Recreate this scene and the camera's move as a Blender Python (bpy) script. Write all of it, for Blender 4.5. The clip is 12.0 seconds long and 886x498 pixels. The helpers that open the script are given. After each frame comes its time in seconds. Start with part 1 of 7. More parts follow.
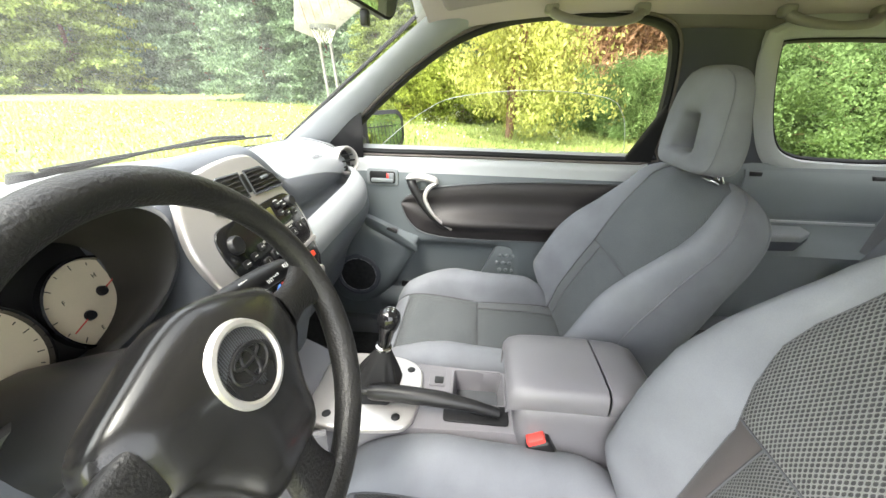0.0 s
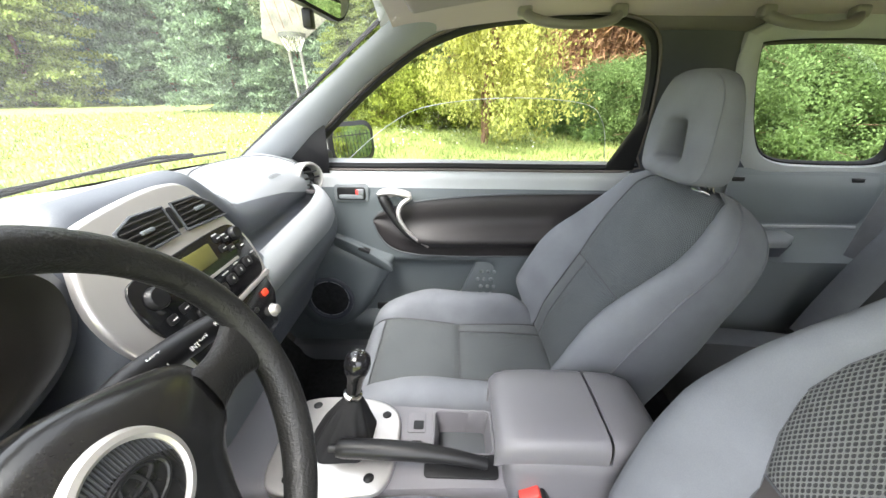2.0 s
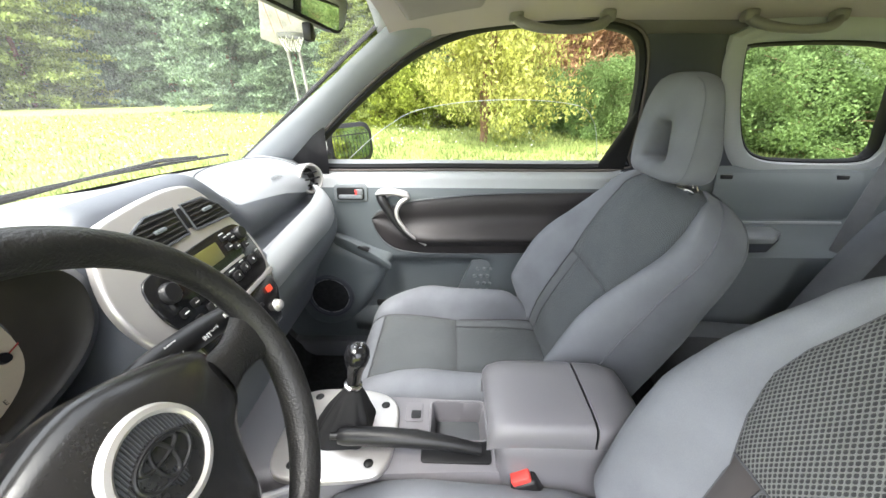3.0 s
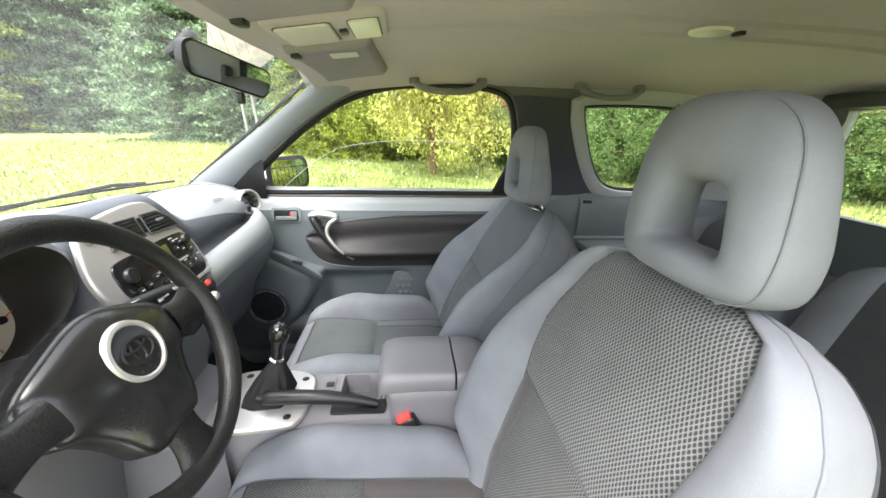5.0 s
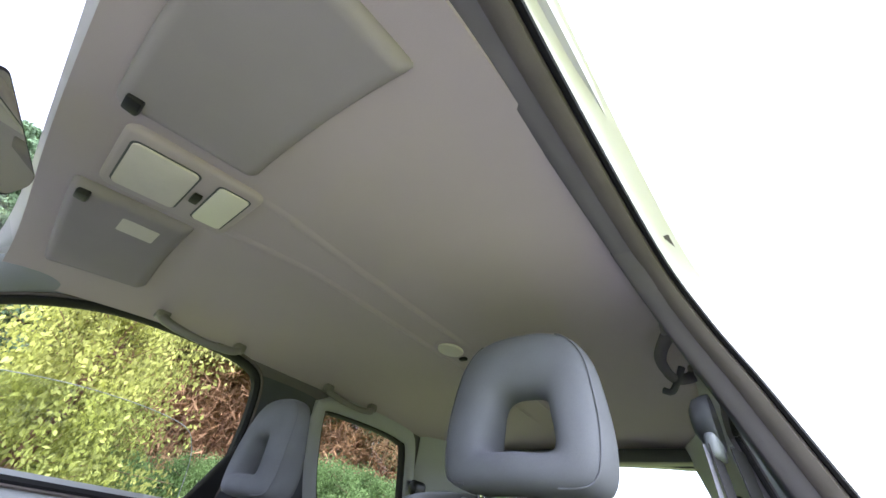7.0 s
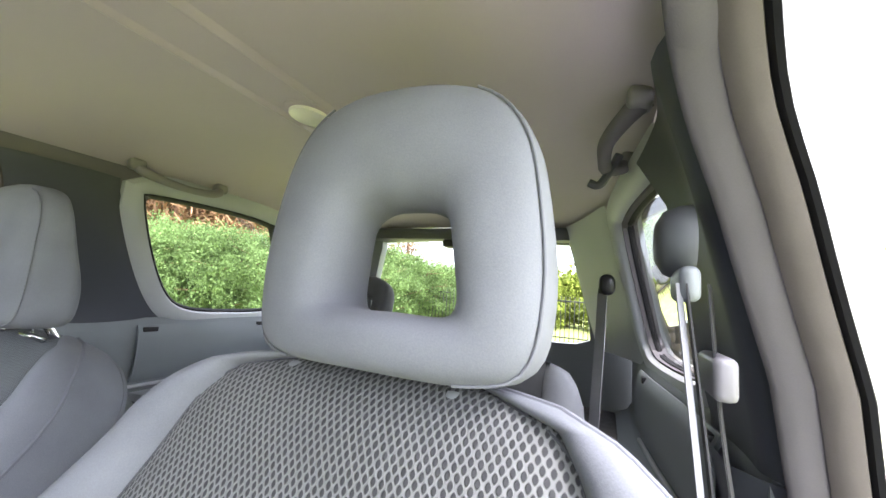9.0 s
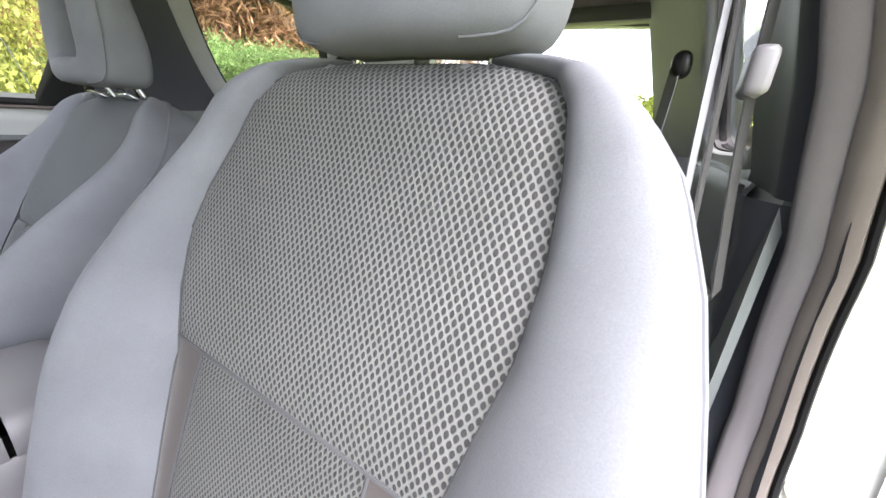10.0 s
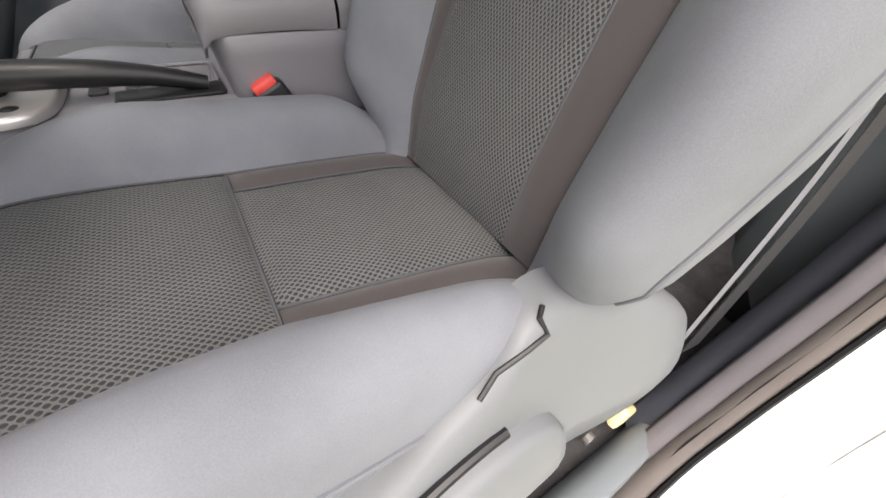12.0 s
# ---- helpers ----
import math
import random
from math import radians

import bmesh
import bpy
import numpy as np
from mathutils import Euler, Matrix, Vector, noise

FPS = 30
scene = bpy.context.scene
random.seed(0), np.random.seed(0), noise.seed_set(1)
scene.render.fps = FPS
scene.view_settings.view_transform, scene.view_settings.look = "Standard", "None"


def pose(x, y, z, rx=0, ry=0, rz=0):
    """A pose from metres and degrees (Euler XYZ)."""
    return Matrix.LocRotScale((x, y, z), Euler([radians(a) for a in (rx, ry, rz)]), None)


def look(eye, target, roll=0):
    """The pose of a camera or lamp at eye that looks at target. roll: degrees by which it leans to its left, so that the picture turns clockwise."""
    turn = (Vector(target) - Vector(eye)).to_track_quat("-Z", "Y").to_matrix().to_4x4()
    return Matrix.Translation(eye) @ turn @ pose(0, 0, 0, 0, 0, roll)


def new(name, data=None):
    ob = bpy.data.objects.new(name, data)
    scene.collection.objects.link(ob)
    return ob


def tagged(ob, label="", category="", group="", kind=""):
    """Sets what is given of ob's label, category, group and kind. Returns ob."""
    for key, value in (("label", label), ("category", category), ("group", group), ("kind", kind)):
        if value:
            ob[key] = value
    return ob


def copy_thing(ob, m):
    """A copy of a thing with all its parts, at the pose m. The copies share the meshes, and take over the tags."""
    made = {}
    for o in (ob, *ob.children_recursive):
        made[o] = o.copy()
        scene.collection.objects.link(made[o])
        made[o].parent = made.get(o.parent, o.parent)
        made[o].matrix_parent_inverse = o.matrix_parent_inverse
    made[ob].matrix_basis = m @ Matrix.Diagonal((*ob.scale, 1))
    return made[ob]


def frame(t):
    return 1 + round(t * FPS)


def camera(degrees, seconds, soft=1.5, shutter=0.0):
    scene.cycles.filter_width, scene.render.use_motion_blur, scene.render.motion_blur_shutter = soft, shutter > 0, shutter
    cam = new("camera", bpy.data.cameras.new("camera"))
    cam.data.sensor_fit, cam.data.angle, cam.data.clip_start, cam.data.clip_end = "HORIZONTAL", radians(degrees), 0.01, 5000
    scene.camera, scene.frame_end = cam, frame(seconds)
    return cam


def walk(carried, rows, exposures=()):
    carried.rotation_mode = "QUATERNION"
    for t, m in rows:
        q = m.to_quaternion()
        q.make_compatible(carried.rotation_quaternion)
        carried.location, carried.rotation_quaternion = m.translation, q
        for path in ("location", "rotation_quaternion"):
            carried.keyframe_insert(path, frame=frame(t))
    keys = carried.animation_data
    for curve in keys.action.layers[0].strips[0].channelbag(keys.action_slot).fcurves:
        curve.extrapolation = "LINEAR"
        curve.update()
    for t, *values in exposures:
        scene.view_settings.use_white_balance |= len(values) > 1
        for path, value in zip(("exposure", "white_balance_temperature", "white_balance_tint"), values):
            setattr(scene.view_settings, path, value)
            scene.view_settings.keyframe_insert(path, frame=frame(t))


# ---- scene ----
cam = camera(100.9, 12.0)
PATH = [
    (0, (-0.581, 0.464, 1.377), (1.236, 0.6, 0.553), 1.5),
    (0.5, (-0.497, 0.455, 1.386), (1.349, 0.466, 0.616), 1.0),
    (1, (-0.473, 0.46, 1.391), (1.381, 0.451, 0.64), 0.5),
    (1.5, (-0.473, 0.461, 1.388), (1.373, 0.478, 0.62), 0.2),
    (2, (-0.485, 0.457, 1.383), (1.349, 0.49, 0.587), 0.5),
    (2.5, (-0.5, 0.452, 1.371), (1.332, 0.491, 0.571), 1.1),
    (3, (-0.517, 0.446, 1.394), (1.314, 0.48, 0.592), 0.1),
    (3.5, (-0.602, 0.428, 1.415), (1.255, 0.342, 0.676), -1.5),
    (3.7, (-0.654, 0.423, 1.411), (1.198, 0.239, 0.678), -0.5),
    (5.3, (-0.772, 0.306, 1.426), (1.115, 0.112, 0.790), 1.6),
    (5.5, (-0.756, 0.312, 1.425), (1.137, 0.087, 0.822), 1.3),
    (6, (-0.69, 0.358, 1.446), (1.089, -0.556, 1.459), 3.5),
    (6.5, (-0.639, 0.396, 1.222), (0.669, -0.68, 2.285), 8.3),
    (6.7, (-0.651, 0.455, 1.175), (0.492, -0.574, 2.454), 10.4),
    (8.3, (-0.593, 0.384, 1.242), (0.476, -1.171, 1.906), 3.4),
    (8.5, (-0.543, 0.277, 1.271), (0.34, -1.445, 1.778), 4.1),
    (9, (-0.516, 0.199, 1.307), (0.305, -1.61, 1.535), 4.3),
    (9.5, (-0.537, 0.183, 1.25), (0.356, -1.591, 1.013), 5.2),
    (10, (-0.573, 0.214, 1.198), (0.408, -1.394, 0.527), 4.7),
    (10.5, (-0.596, 0.266, 1.148), (0.429, -1.132, 0.15), 7.8),
    (11, (-0.62, 0.323, 1.115), (0.446, -0.958, 0.009), 7.2),
    (11.5, (-0.646, 0.359, 1.041), (0.501, -0.693, -0.215), 6.1),
    (12, (-0.672, 0.406, 0.985), (0.516, -0.47, -0.364), 5.9),
]
walk(cam, [(t, look(eye, target, roll)) for t, eye, target, roll in PATH], [(0, 3.45, 6800, 8), (1.0, 3.28, 6550, 10), (3.5, 3.28, 6550, 10), (5.5, 3.12, 6500, 10), (6.0, 3.35, 6150, 20), (6.5, 3.08, 5650, 22), (8.5, 2.2, 5950, 16), (9.0, 3.68, 6150, 18), (9.5, 3.75, 6200, 17), (10.0, 3.4, 6450, 16), (10.5, 2.65, 6650, 14), (11.0, 2.4, 6750, 14), (11.5, 2.3, 6800, 14), (12, 2.28, 6950, 15)])
SKY, SUN = 0.135, 0.46

# ---------------- world, sun ----------------
world = bpy.data.worlds.new("overcast_sky")
scene.world = world
world.use_nodes = True
wn, wl = world.node_tree.nodes, world.node_tree.links
wn.clear()
w_out = wn.new("ShaderNodeOutputWorld")
w_bg = wn.new("ShaderNodeBackground")
w_sky = wn.new("ShaderNodeTexSky")
w_sky.sky_type = "NISHITA"
w_sky.sun_disc = False
w_sky.sun_elevation, w_sky.sun_rotation = radians(64), radians(-58)
w_sky.air_density, w_sky.dust_density = 1.0, 3.0
w_sat = wn.new("ShaderNodeHueSaturation")
w_sat.inputs["Saturation"].default_value = 0.28
wl.new(w_sky.outputs[0], w_sat.inputs["Color"])
wl.new(w_sat.outputs[0], w_bg.inputs[0])
w_bg.inputs[1].default_value = SKY
wl.new(w_bg.outputs[0], w_out.inputs[0])

sun = new("sun", bpy.data.lights.new("sun", "SUN"))
sun.data.energy, sun.data.angle, sun.data.color = SUN, radians(25), (1.0, 0.96, 0.9)
sun.matrix_world = look((-2.97, 1.86, 7.19), (0, 0, 0))

# ---------------- materials ----------------
def nodes_of(name):
    m = bpy.data.materials.new(name)
    m.use_nodes = True
    nt = m.node_tree
    return m, nt.nodes, nt.links, nt.nodes["Principled BSDF"]


def mat(name, col, rough=0.6, metal=0.0, var=0.1, scale=6.0, grain=350.0, bump=0.25, depth=0.0004, spec=0.5, coat=0.0, rvar=0.08, sheen=0.0, piece=0.0):
    """Painted, moulded or woven surface: colour drifts at two scales, with fine relief."""
    m, N, L, b = nodes_of(name)
    co = N.new("ShaderNodeTexCoord")
    big, fine = N.new("ShaderNodeTexNoise"), N.new("ShaderNodeTexNoise")
    big.inputs["Scale"].default_value, big.inputs["Detail"].default_value = scale, 5
    fine.inputs["Scale"].default_value, fine.inputs["Detail"].default_value = grain, 3
    L.new(co.outputs["Object"], big.inputs["Vector"])
    L.new(co.outputs["Object"], fine.inputs["Vector"])
    add = N.new("ShaderNodeMath")
    add.operation = "ADD"
    half = N.new("ShaderNodeMath")
    half.operation, half.inputs[1].default_value = "MULTIPLY", 0.5
    L.new(fine.outputs["Fac"], half.inputs[0])
    L.new(big.outputs["Fac"], add.inputs[0])
    L.new(half.outputs[0], add.inputs[1])
    ramp = N.new("ShaderNodeMapRange")
    ramp.inputs["From Min"].default_value, ramp.inputs["From Max"].default_value = 0.45, 1.05
    ramp.inputs["To Min"].default_value, ramp.inputs["To Max"].default_value = 1 - var, 1 + var
    L.new(add.outputs[0], ramp.inputs["Value"])
    last = ramp.outputs[0]
    if piece:
        info = N.new("ShaderNodeObjectInfo")
        r2 = N.new("ShaderNodeMapRange")
        r2.inputs["To Min"].default_value, r2.inputs["To Max"].default_value = 1 - piece, 1 + piece
        L.new(info.outputs["Random"], r2.inputs["Value"])
        mu = N.new("ShaderNodeMath")
        mu.operation = "MULTIPLY"
        L.new(last, mu.inputs[0])
        L.new(r2.outputs[0], mu.inputs[1])
        last = mu.outputs[0]
    vm = N.new("ShaderNodeVectorMath")
    vm.operation = "SCALE"
    vm.inputs[0].default_value = col
    L.new(last, vm.inputs["Scale"])
    L.new(vm.outputs[0], b.inputs["Base Color"])
    rr = N.new("ShaderNodeMapRange")
    rr.inputs["To Min"].default_value, rr.inputs["To Max"].default_value = max(rough - rvar, 0.02), min(rough + rvar, 1)
    L.new(big.outputs["Fac"], rr.inputs["Value"])
    L.new(rr.outputs[0], b.inputs["Roughness"])
    b.inputs["Metallic"].default_value = metal
    b.inputs["Specular IOR Level"].default_value = spec
    b.inputs["Coat Weight"].default_value = coat
    b.inputs["Sheen Weight"].default_value = sheen
    if bump:
        bp = N.new("ShaderNodeBump")
        bp.inputs["Strength"].default_value, bp.inputs["Distance"].default_value = bump, depth
        L.new(fine.outputs["Fac"], bp.inputs["Height"])
        L.new(bp.outputs[0], b.inputs["Normal"])
    return m


def mesh_cloth(name, col, hole, pu, pv, edge=0.8):
    """Knitted spacer cloth: staggered open cells, from the cloth's own lengths in metres."""
    m, N, L, b = nodes_of(name)
    uv = N.new("ShaderNodeUVMap")
    sep = N.new("ShaderNodeSeparateXYZ")
    L.new(uv.outputs[0], sep.inputs[0])
    waves = []
    for out, period in (("X", pu), ("Y", pv)):
        k = N.new("ShaderNodeMath")
        k.operation, k.inputs[1].default_value = "MULTIPLY", 2 * math.pi / period
        s = N.new("ShaderNodeMath")
        s.operation = "SINE"
        L.new(sep.outputs[out], k.inputs[0])
        L.new(k.outputs[0], s.inputs[0])
        waves.append(s)
    both = N.new("ShaderNodeMath")
    both.operation = "ADD"
    L.new(waves[0].outputs[0], both.inputs[0])
    L.new(waves[1].outputs[0], both.inputs[1])
    mul = N.new("ShaderNodeMath")
    mul.operation = "ABSOLUTE"
    L.new(both.outputs[0], mul.inputs[0])
    cell = N.new("ShaderNodeMapRange")
    cell.interpolation_type = "SMOOTHSTEP"
    cell.inputs["From Min"].default_value, cell.inputs["From Max"].default_value = edge - 0.4, edge + 0.45
    L.new(mul.outputs[0], cell.inputs["Value"])
    co = N.new("ShaderNodeTexCoord")
    no = N.new("ShaderNodeTexNoise")
    no.inputs["Scale"].default_value, no.inputs["Detail"].default_value = 14, 6
    L.new(co.outputs["Object"], no.inputs["Vector"])
    tone = N.new("ShaderNodeMapRange")
    tone.inputs["To Min"].default_value, tone.inputs["To Max"].default_value = 0.8, 1.2
    L.new(no.outputs["Fac"], tone.inputs["Value"])
    mix = N.new("ShaderNodeMix")
    mix.data_type = "RGBA"
    mix.inputs["A"].default_value, mix.inputs["B"].default_value = (*col, 1), (*hole, 1)
    L.new(cell.outputs[0], mix.inputs["Factor"])
    vm = N.new("ShaderNodeVectorMath")
    vm.operation = "SCALE"
    L.new(mix.outputs["Result"], vm.inputs[0])
    L.new(tone.outputs[0], vm.inputs["Scale"])
    L.new(vm.outputs[0], b.inputs["Base Color"])
    b.inputs["Roughness"].default_value = 0.85
    b.inputs["Specular IOR Level"].default_value = 0.25
    b.inputs["Sheen Weight"].default_value = 0.08
    bp = N.new("ShaderNodeBump")
    bp.invert = True
    bp.inputs["Strength"].default_value, bp.inputs["Distance"].default_value = 0.7, 0.0015
    L.new(cell.outputs[0], bp.inputs["Height"])
    L.new(bp.outputs[0], b.inputs["Normal"])
    return m


def pane_glass(name, tint=(0.93, 0.96, 0.94), gloss=0.9, dust=0.0):
    m, N, L, b = nodes_of(name)
    N.remove(b)
    out = N["Material Output"]
    tr, gl, mx = N.new("ShaderNodeBsdfTransparent"), N.new("ShaderNodeBsdfGlossy"), N.new("ShaderNodeMixShader")
    tr.inputs[0].default_value = (*tint, 1)
    gl.inputs["Roughness"].default_value = 0.01
    fr = N.new("ShaderNodeFresnel")
    fr.inputs["IOR"].default_value = 1.45
    k = N.new("ShaderNodeMath")
    k.operation, k.inputs[1].default_value = "MULTIPLY", gloss
    L.new(fr.outputs[0], k.inputs[0])
    L.new(k.outputs[0], mx.inputs[0])
    L.new(tr.outputs[0], mx.inputs[1])
    L.new(gl.outputs[0], mx.inputs[2])
    last = mx
    if dust:
        film, no = N.new("ShaderNodeBsdfTranslucent"), N.new("ShaderNodeTexNoise")
        co = N.new("ShaderNodeTexCoord")
        no.inputs["Scale"].default_value, no.inputs["Detail"].default_value = 9, 7
        L.new(co.outputs["Object"], no.inputs["Vector"])
        r = N.new("ShaderNodeMapRange")
        r.inputs["To Min"].default_value, r.inputs["To Max"].default_value = 0.4 * dust, 1.6 * dust
        L.new(no.outputs["Fac"], r.inputs["Value"])
        last = N.new("ShaderNodeMixShader")
        film.inputs[0].default_value = (0.75, 0.75, 0.72, 1)
        L.new(r.outputs[0], last.inputs[0])
        L.new(mx.outputs[0], last.inputs[1])
        L.new(film.outputs[0], last.inputs[2])
    L.new(last.outputs[0], out.inputs["Surface"])
    return m


def leaf_mat(name, col, var=0.35, trans=0.35):
    m, N, L, b = nodes_of(name)
    geo = N.new("ShaderNodeNewGeometry")
    info = N.new("ShaderNodeObjectInfo")
    r = N.new("ShaderNodeMapRange")
    r.inputs["To Min"].default_value, r.inputs["To Max"].default_value = 1 - var, 1 + var
    L.new(geo.outputs["Random Per Island"], r.inputs["Value"])
    r2 = N.new("ShaderNodeMapRange")
    r2.inputs["To Min"].default_value, r2.inputs["To Max"].default_value = 0.8, 1.2
    L.new(info.outputs["Random"], r2.inputs["Value"])
    mu = N.new("ShaderNodeMath")
    mu.operation = "MULTIPLY"
    L.new(r.outputs[0], mu.inputs[0])
    L.new(r2.outputs[0], mu.inputs[1])
    co, no, r3, mu2 = N.new("ShaderNodeTexCoord"), N.new("ShaderNodeTexNoise"), N.new("ShaderNodeMapRange"), N.new("ShaderNodeMath")
    no.inputs["Scale"].default_value, no.inputs["Detail"].default_value = 1.3, 3
    L.new(co.outputs["Object"], no.inputs["Vector"])
    r3.inputs["From Min"].default_value, r3.inputs["From Max"].default_value = 0.3, 0.7
    r3.inputs["To Min"].default_value, r3.inputs["To Max"].default_value = 0.55, 1.4
    L.new(no.outputs["Fac"], r3.inputs["Value"])
    mu2.operation = "MULTIPLY"
    L.new(mu.outputs[0], mu2.inputs[0])
    L.new(r3.outputs[0], mu2.inputs[1])
    vm = N.new("ShaderNodeVectorMath")
    vm.operation = "SCALE"
    vm.inputs[0].default_value = col
    L.new(mu2.outputs[0], vm.inputs["Scale"])
    N.remove(b)
    d, t, mx = N.new("ShaderNodeBsdfDiffuse"), N.new("ShaderNodeBsdfTranslucent"), N.new("ShaderNodeMixShader")
    L.new(vm.outputs[0], d.inputs[0])
    L.new(vm.outputs[0], t.inputs[0])
    mx.inputs[0].default_value = trans
    L.new(d.outputs[0], mx.inputs[1])
    L.new(t.outputs[0], mx.inputs[2])
    L.new(mx.outputs[0], N["Material Output"].inputs["Surface"])
    return m


def ground_mat():
    m, N, L, b = nodes_of("meadow_ground")
    co = N.new("ShaderNodeTexCoord")
    n1 = N.new("ShaderNodeTexNoise")
    n1.inputs["Scale"].default_value, n1.inputs["Detail"].default_value = 0.35, 4
    L.new(co.outputs["Object"], n1.inputs["Vector"])
    m1 = N.new("ShaderNodeMix")
    m1.data_type = "RGBA"
    m1.inputs["A"].default_value, m1.inputs["B"].default_value = (0.22, 0.275, 0.075, 1), (0.29, 0.315, 0.11, 1)
    L.new(n1.outputs["Fac"], m1.inputs["Factor"])
    n2 = N.new("ShaderNodeTexNoise")
    n2.inputs["Scale"].default_value, n2.inputs["Detail"].default_value = 3.0, 8
    L.new(co.outputs["Object"], n2.inputs["Vector"])
    r = N.new("ShaderNodeMapRange")
    r.inputs["From Min"].default_value, r.inputs["From Max"].default_value = 0.45, 0.7
    L.new(n2.outputs["Fac"], r.inputs["Value"])
    m2 = N.new("ShaderNodeMix")
    m2.data_type = "RGBA"
    m2.inputs["B"].default_value = (0.34, 0.34, 0.14, 1)
    L.new(m1.outputs["Result"], m2.inputs["A"])
    L.new(r.outputs[0], m2.inputs["Factor"])
    L.new(m2.outputs["Result"], b.inputs["Base Color"])
    b.inputs["Roughness"].default_value = 0.95
    b.inputs["Specular IOR Level"].default_value = 0.1
    bp = N.new("ShaderNodeBump")
    bp.inputs["Strength"].default_value, bp.inputs["Distance"].default_value = 0.6, 0.04
    L.new(n2.outputs["Fac"], bp.inputs["Height"])
    L.new(bp.outputs[0], b.inputs["Normal"])
    return m


M_CLOTH = mat("light_grey_seat_cloth", (0.144, 0.151, 0.167), 0.9, var=0.2, scale=9, grain=900, bump=0.4, depth=0.0003, spec=0.15, sheen=0.06)
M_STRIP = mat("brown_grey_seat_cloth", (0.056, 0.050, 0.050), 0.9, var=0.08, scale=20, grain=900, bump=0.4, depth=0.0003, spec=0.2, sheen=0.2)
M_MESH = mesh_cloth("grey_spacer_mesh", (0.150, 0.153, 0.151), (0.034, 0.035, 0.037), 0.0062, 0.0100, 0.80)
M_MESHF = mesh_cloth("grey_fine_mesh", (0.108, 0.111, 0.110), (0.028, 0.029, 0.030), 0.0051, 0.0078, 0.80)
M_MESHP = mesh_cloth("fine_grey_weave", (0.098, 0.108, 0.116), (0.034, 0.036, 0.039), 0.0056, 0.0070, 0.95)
M_SEAM = mat("seam_piping", (0.115, 0.12, 0.135), 0.85, var=0.05, bump=0.2)
M_STITCH = mat("dark_seam_thread", (0.075, 0.077, 0.083), 0.9, var=0.1, bump=0.1, spec=0.2)
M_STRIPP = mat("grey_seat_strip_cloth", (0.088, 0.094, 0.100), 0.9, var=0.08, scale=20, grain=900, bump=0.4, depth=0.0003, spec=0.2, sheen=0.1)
M_DARKCLOTH = mat("charcoal_cloth", (0.045, 0.046, 0.05), 0.92, var=0.15, scale=30, grain=700, bump=0.5, spec=0.2, sheen=0.2)
M_HEAD = mat("headliner_felt", (0.425, 0.368, 0.385), 0.97, var=0.05, scale=3, grain=800, bump=0.5, depth=0.0005, spec=0.1, sheen=0.2)
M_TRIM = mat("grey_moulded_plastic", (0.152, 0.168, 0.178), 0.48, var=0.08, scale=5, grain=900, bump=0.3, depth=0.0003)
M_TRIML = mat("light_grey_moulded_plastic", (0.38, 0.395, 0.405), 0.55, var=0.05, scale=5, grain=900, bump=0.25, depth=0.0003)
M_APIL = mat("blue_grey_pillar_plastic", (0.235, 0.248, 0.262), 0.5, var=0.06, scale=5, grain=900, bump=0.25, depth=0.0003)
M_TRIMD = mat("dark_grey_moulded_plastic", (0.075, 0.08, 0.088), 0.52, var=0.08, scale=5, grain=900, bump=0.3, depth=0.0003)
M_TRIMM = mat("mid_grey_moulded_plastic", (0.22, 0.23, 0.24), 0.5, var=0.07, scale=5, grain=900, bump=0.3, depth=0.0003)
M_SHIELD = mat("scuffed_grey_shield_plastic", (0.115, 0.121, 0.127), 0.5, var=0.08, scale=6, grain=900, bump=0.3, depth=0.0003)
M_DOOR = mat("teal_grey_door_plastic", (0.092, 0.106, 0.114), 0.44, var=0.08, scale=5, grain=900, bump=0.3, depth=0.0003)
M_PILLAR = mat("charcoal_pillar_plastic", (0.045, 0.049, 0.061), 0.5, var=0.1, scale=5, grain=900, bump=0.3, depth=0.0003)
M_LINING = mat("brown_black_hood_lining", (0.028, 0.026, 0.024), 0.55, var=0.1, scale=8, grain=700, bump=0.3, spec=0.3)
M_VISOR = mat("grey_visor_cloth", (0.30, 0.27, 0.285), 0.9, var=0.05, scale=10, grain=900, bump=0.4, spec=0.15)
M_HANDLE = mat("warm_grey_handle_plastic", (0.185, 0.175, 0.172), 0.5, var=0.05, scale=8, grain=900, bump=0.2, depth=0.0003)
M_RAIL = mat("mauve_rail_felt", (0.150, 0.140, 0.148), 0.95, var=0.08, scale=12, grain=800, bump=0.5, depth=0.0005, spec=0.1)
M_DASH = mat("grey_dashboard_skin", (0.225, 0.235, 0.247), 0.46, var=0.05, scale=4, grain=650, bump=0.4, depth=0.0005)
# dash skin again, darkened: shade of the down-turned face put into the colour
M_DASHSHADE = mat("shaded_dash_face", (0.095, 0.103, 0.118), 0.45, var=0.08, scale=5, grain=650, bump=0.4, depth=0.0005)
M_CONS = mat("mauve_grey_console_plastic", (0.146, 0.142, 0.154), 0.42, var=0.05, scale=6, grain=900, bump=0.2, depth=0.0003)
M_VINYL = mat("black_vinyl", (0.03, 0.027, 0.028), 0.5, spec=0.35, var=0.12, scale=8, grain=500, bump=0.4, depth=0.0006)
M_BLACK = mat("black_plastic", (0.012, 0.012, 0.013), 0.38, spec=0.35, var=0.15, scale=12, grain=700, bump=0.3, depth=0.0003)
M_GLOSS = mat("gloss_black_plastic", (0.008, 0.008, 0.009), 0.14, spec=0.3, var=0.1, bump=0.0, coat=0.5)
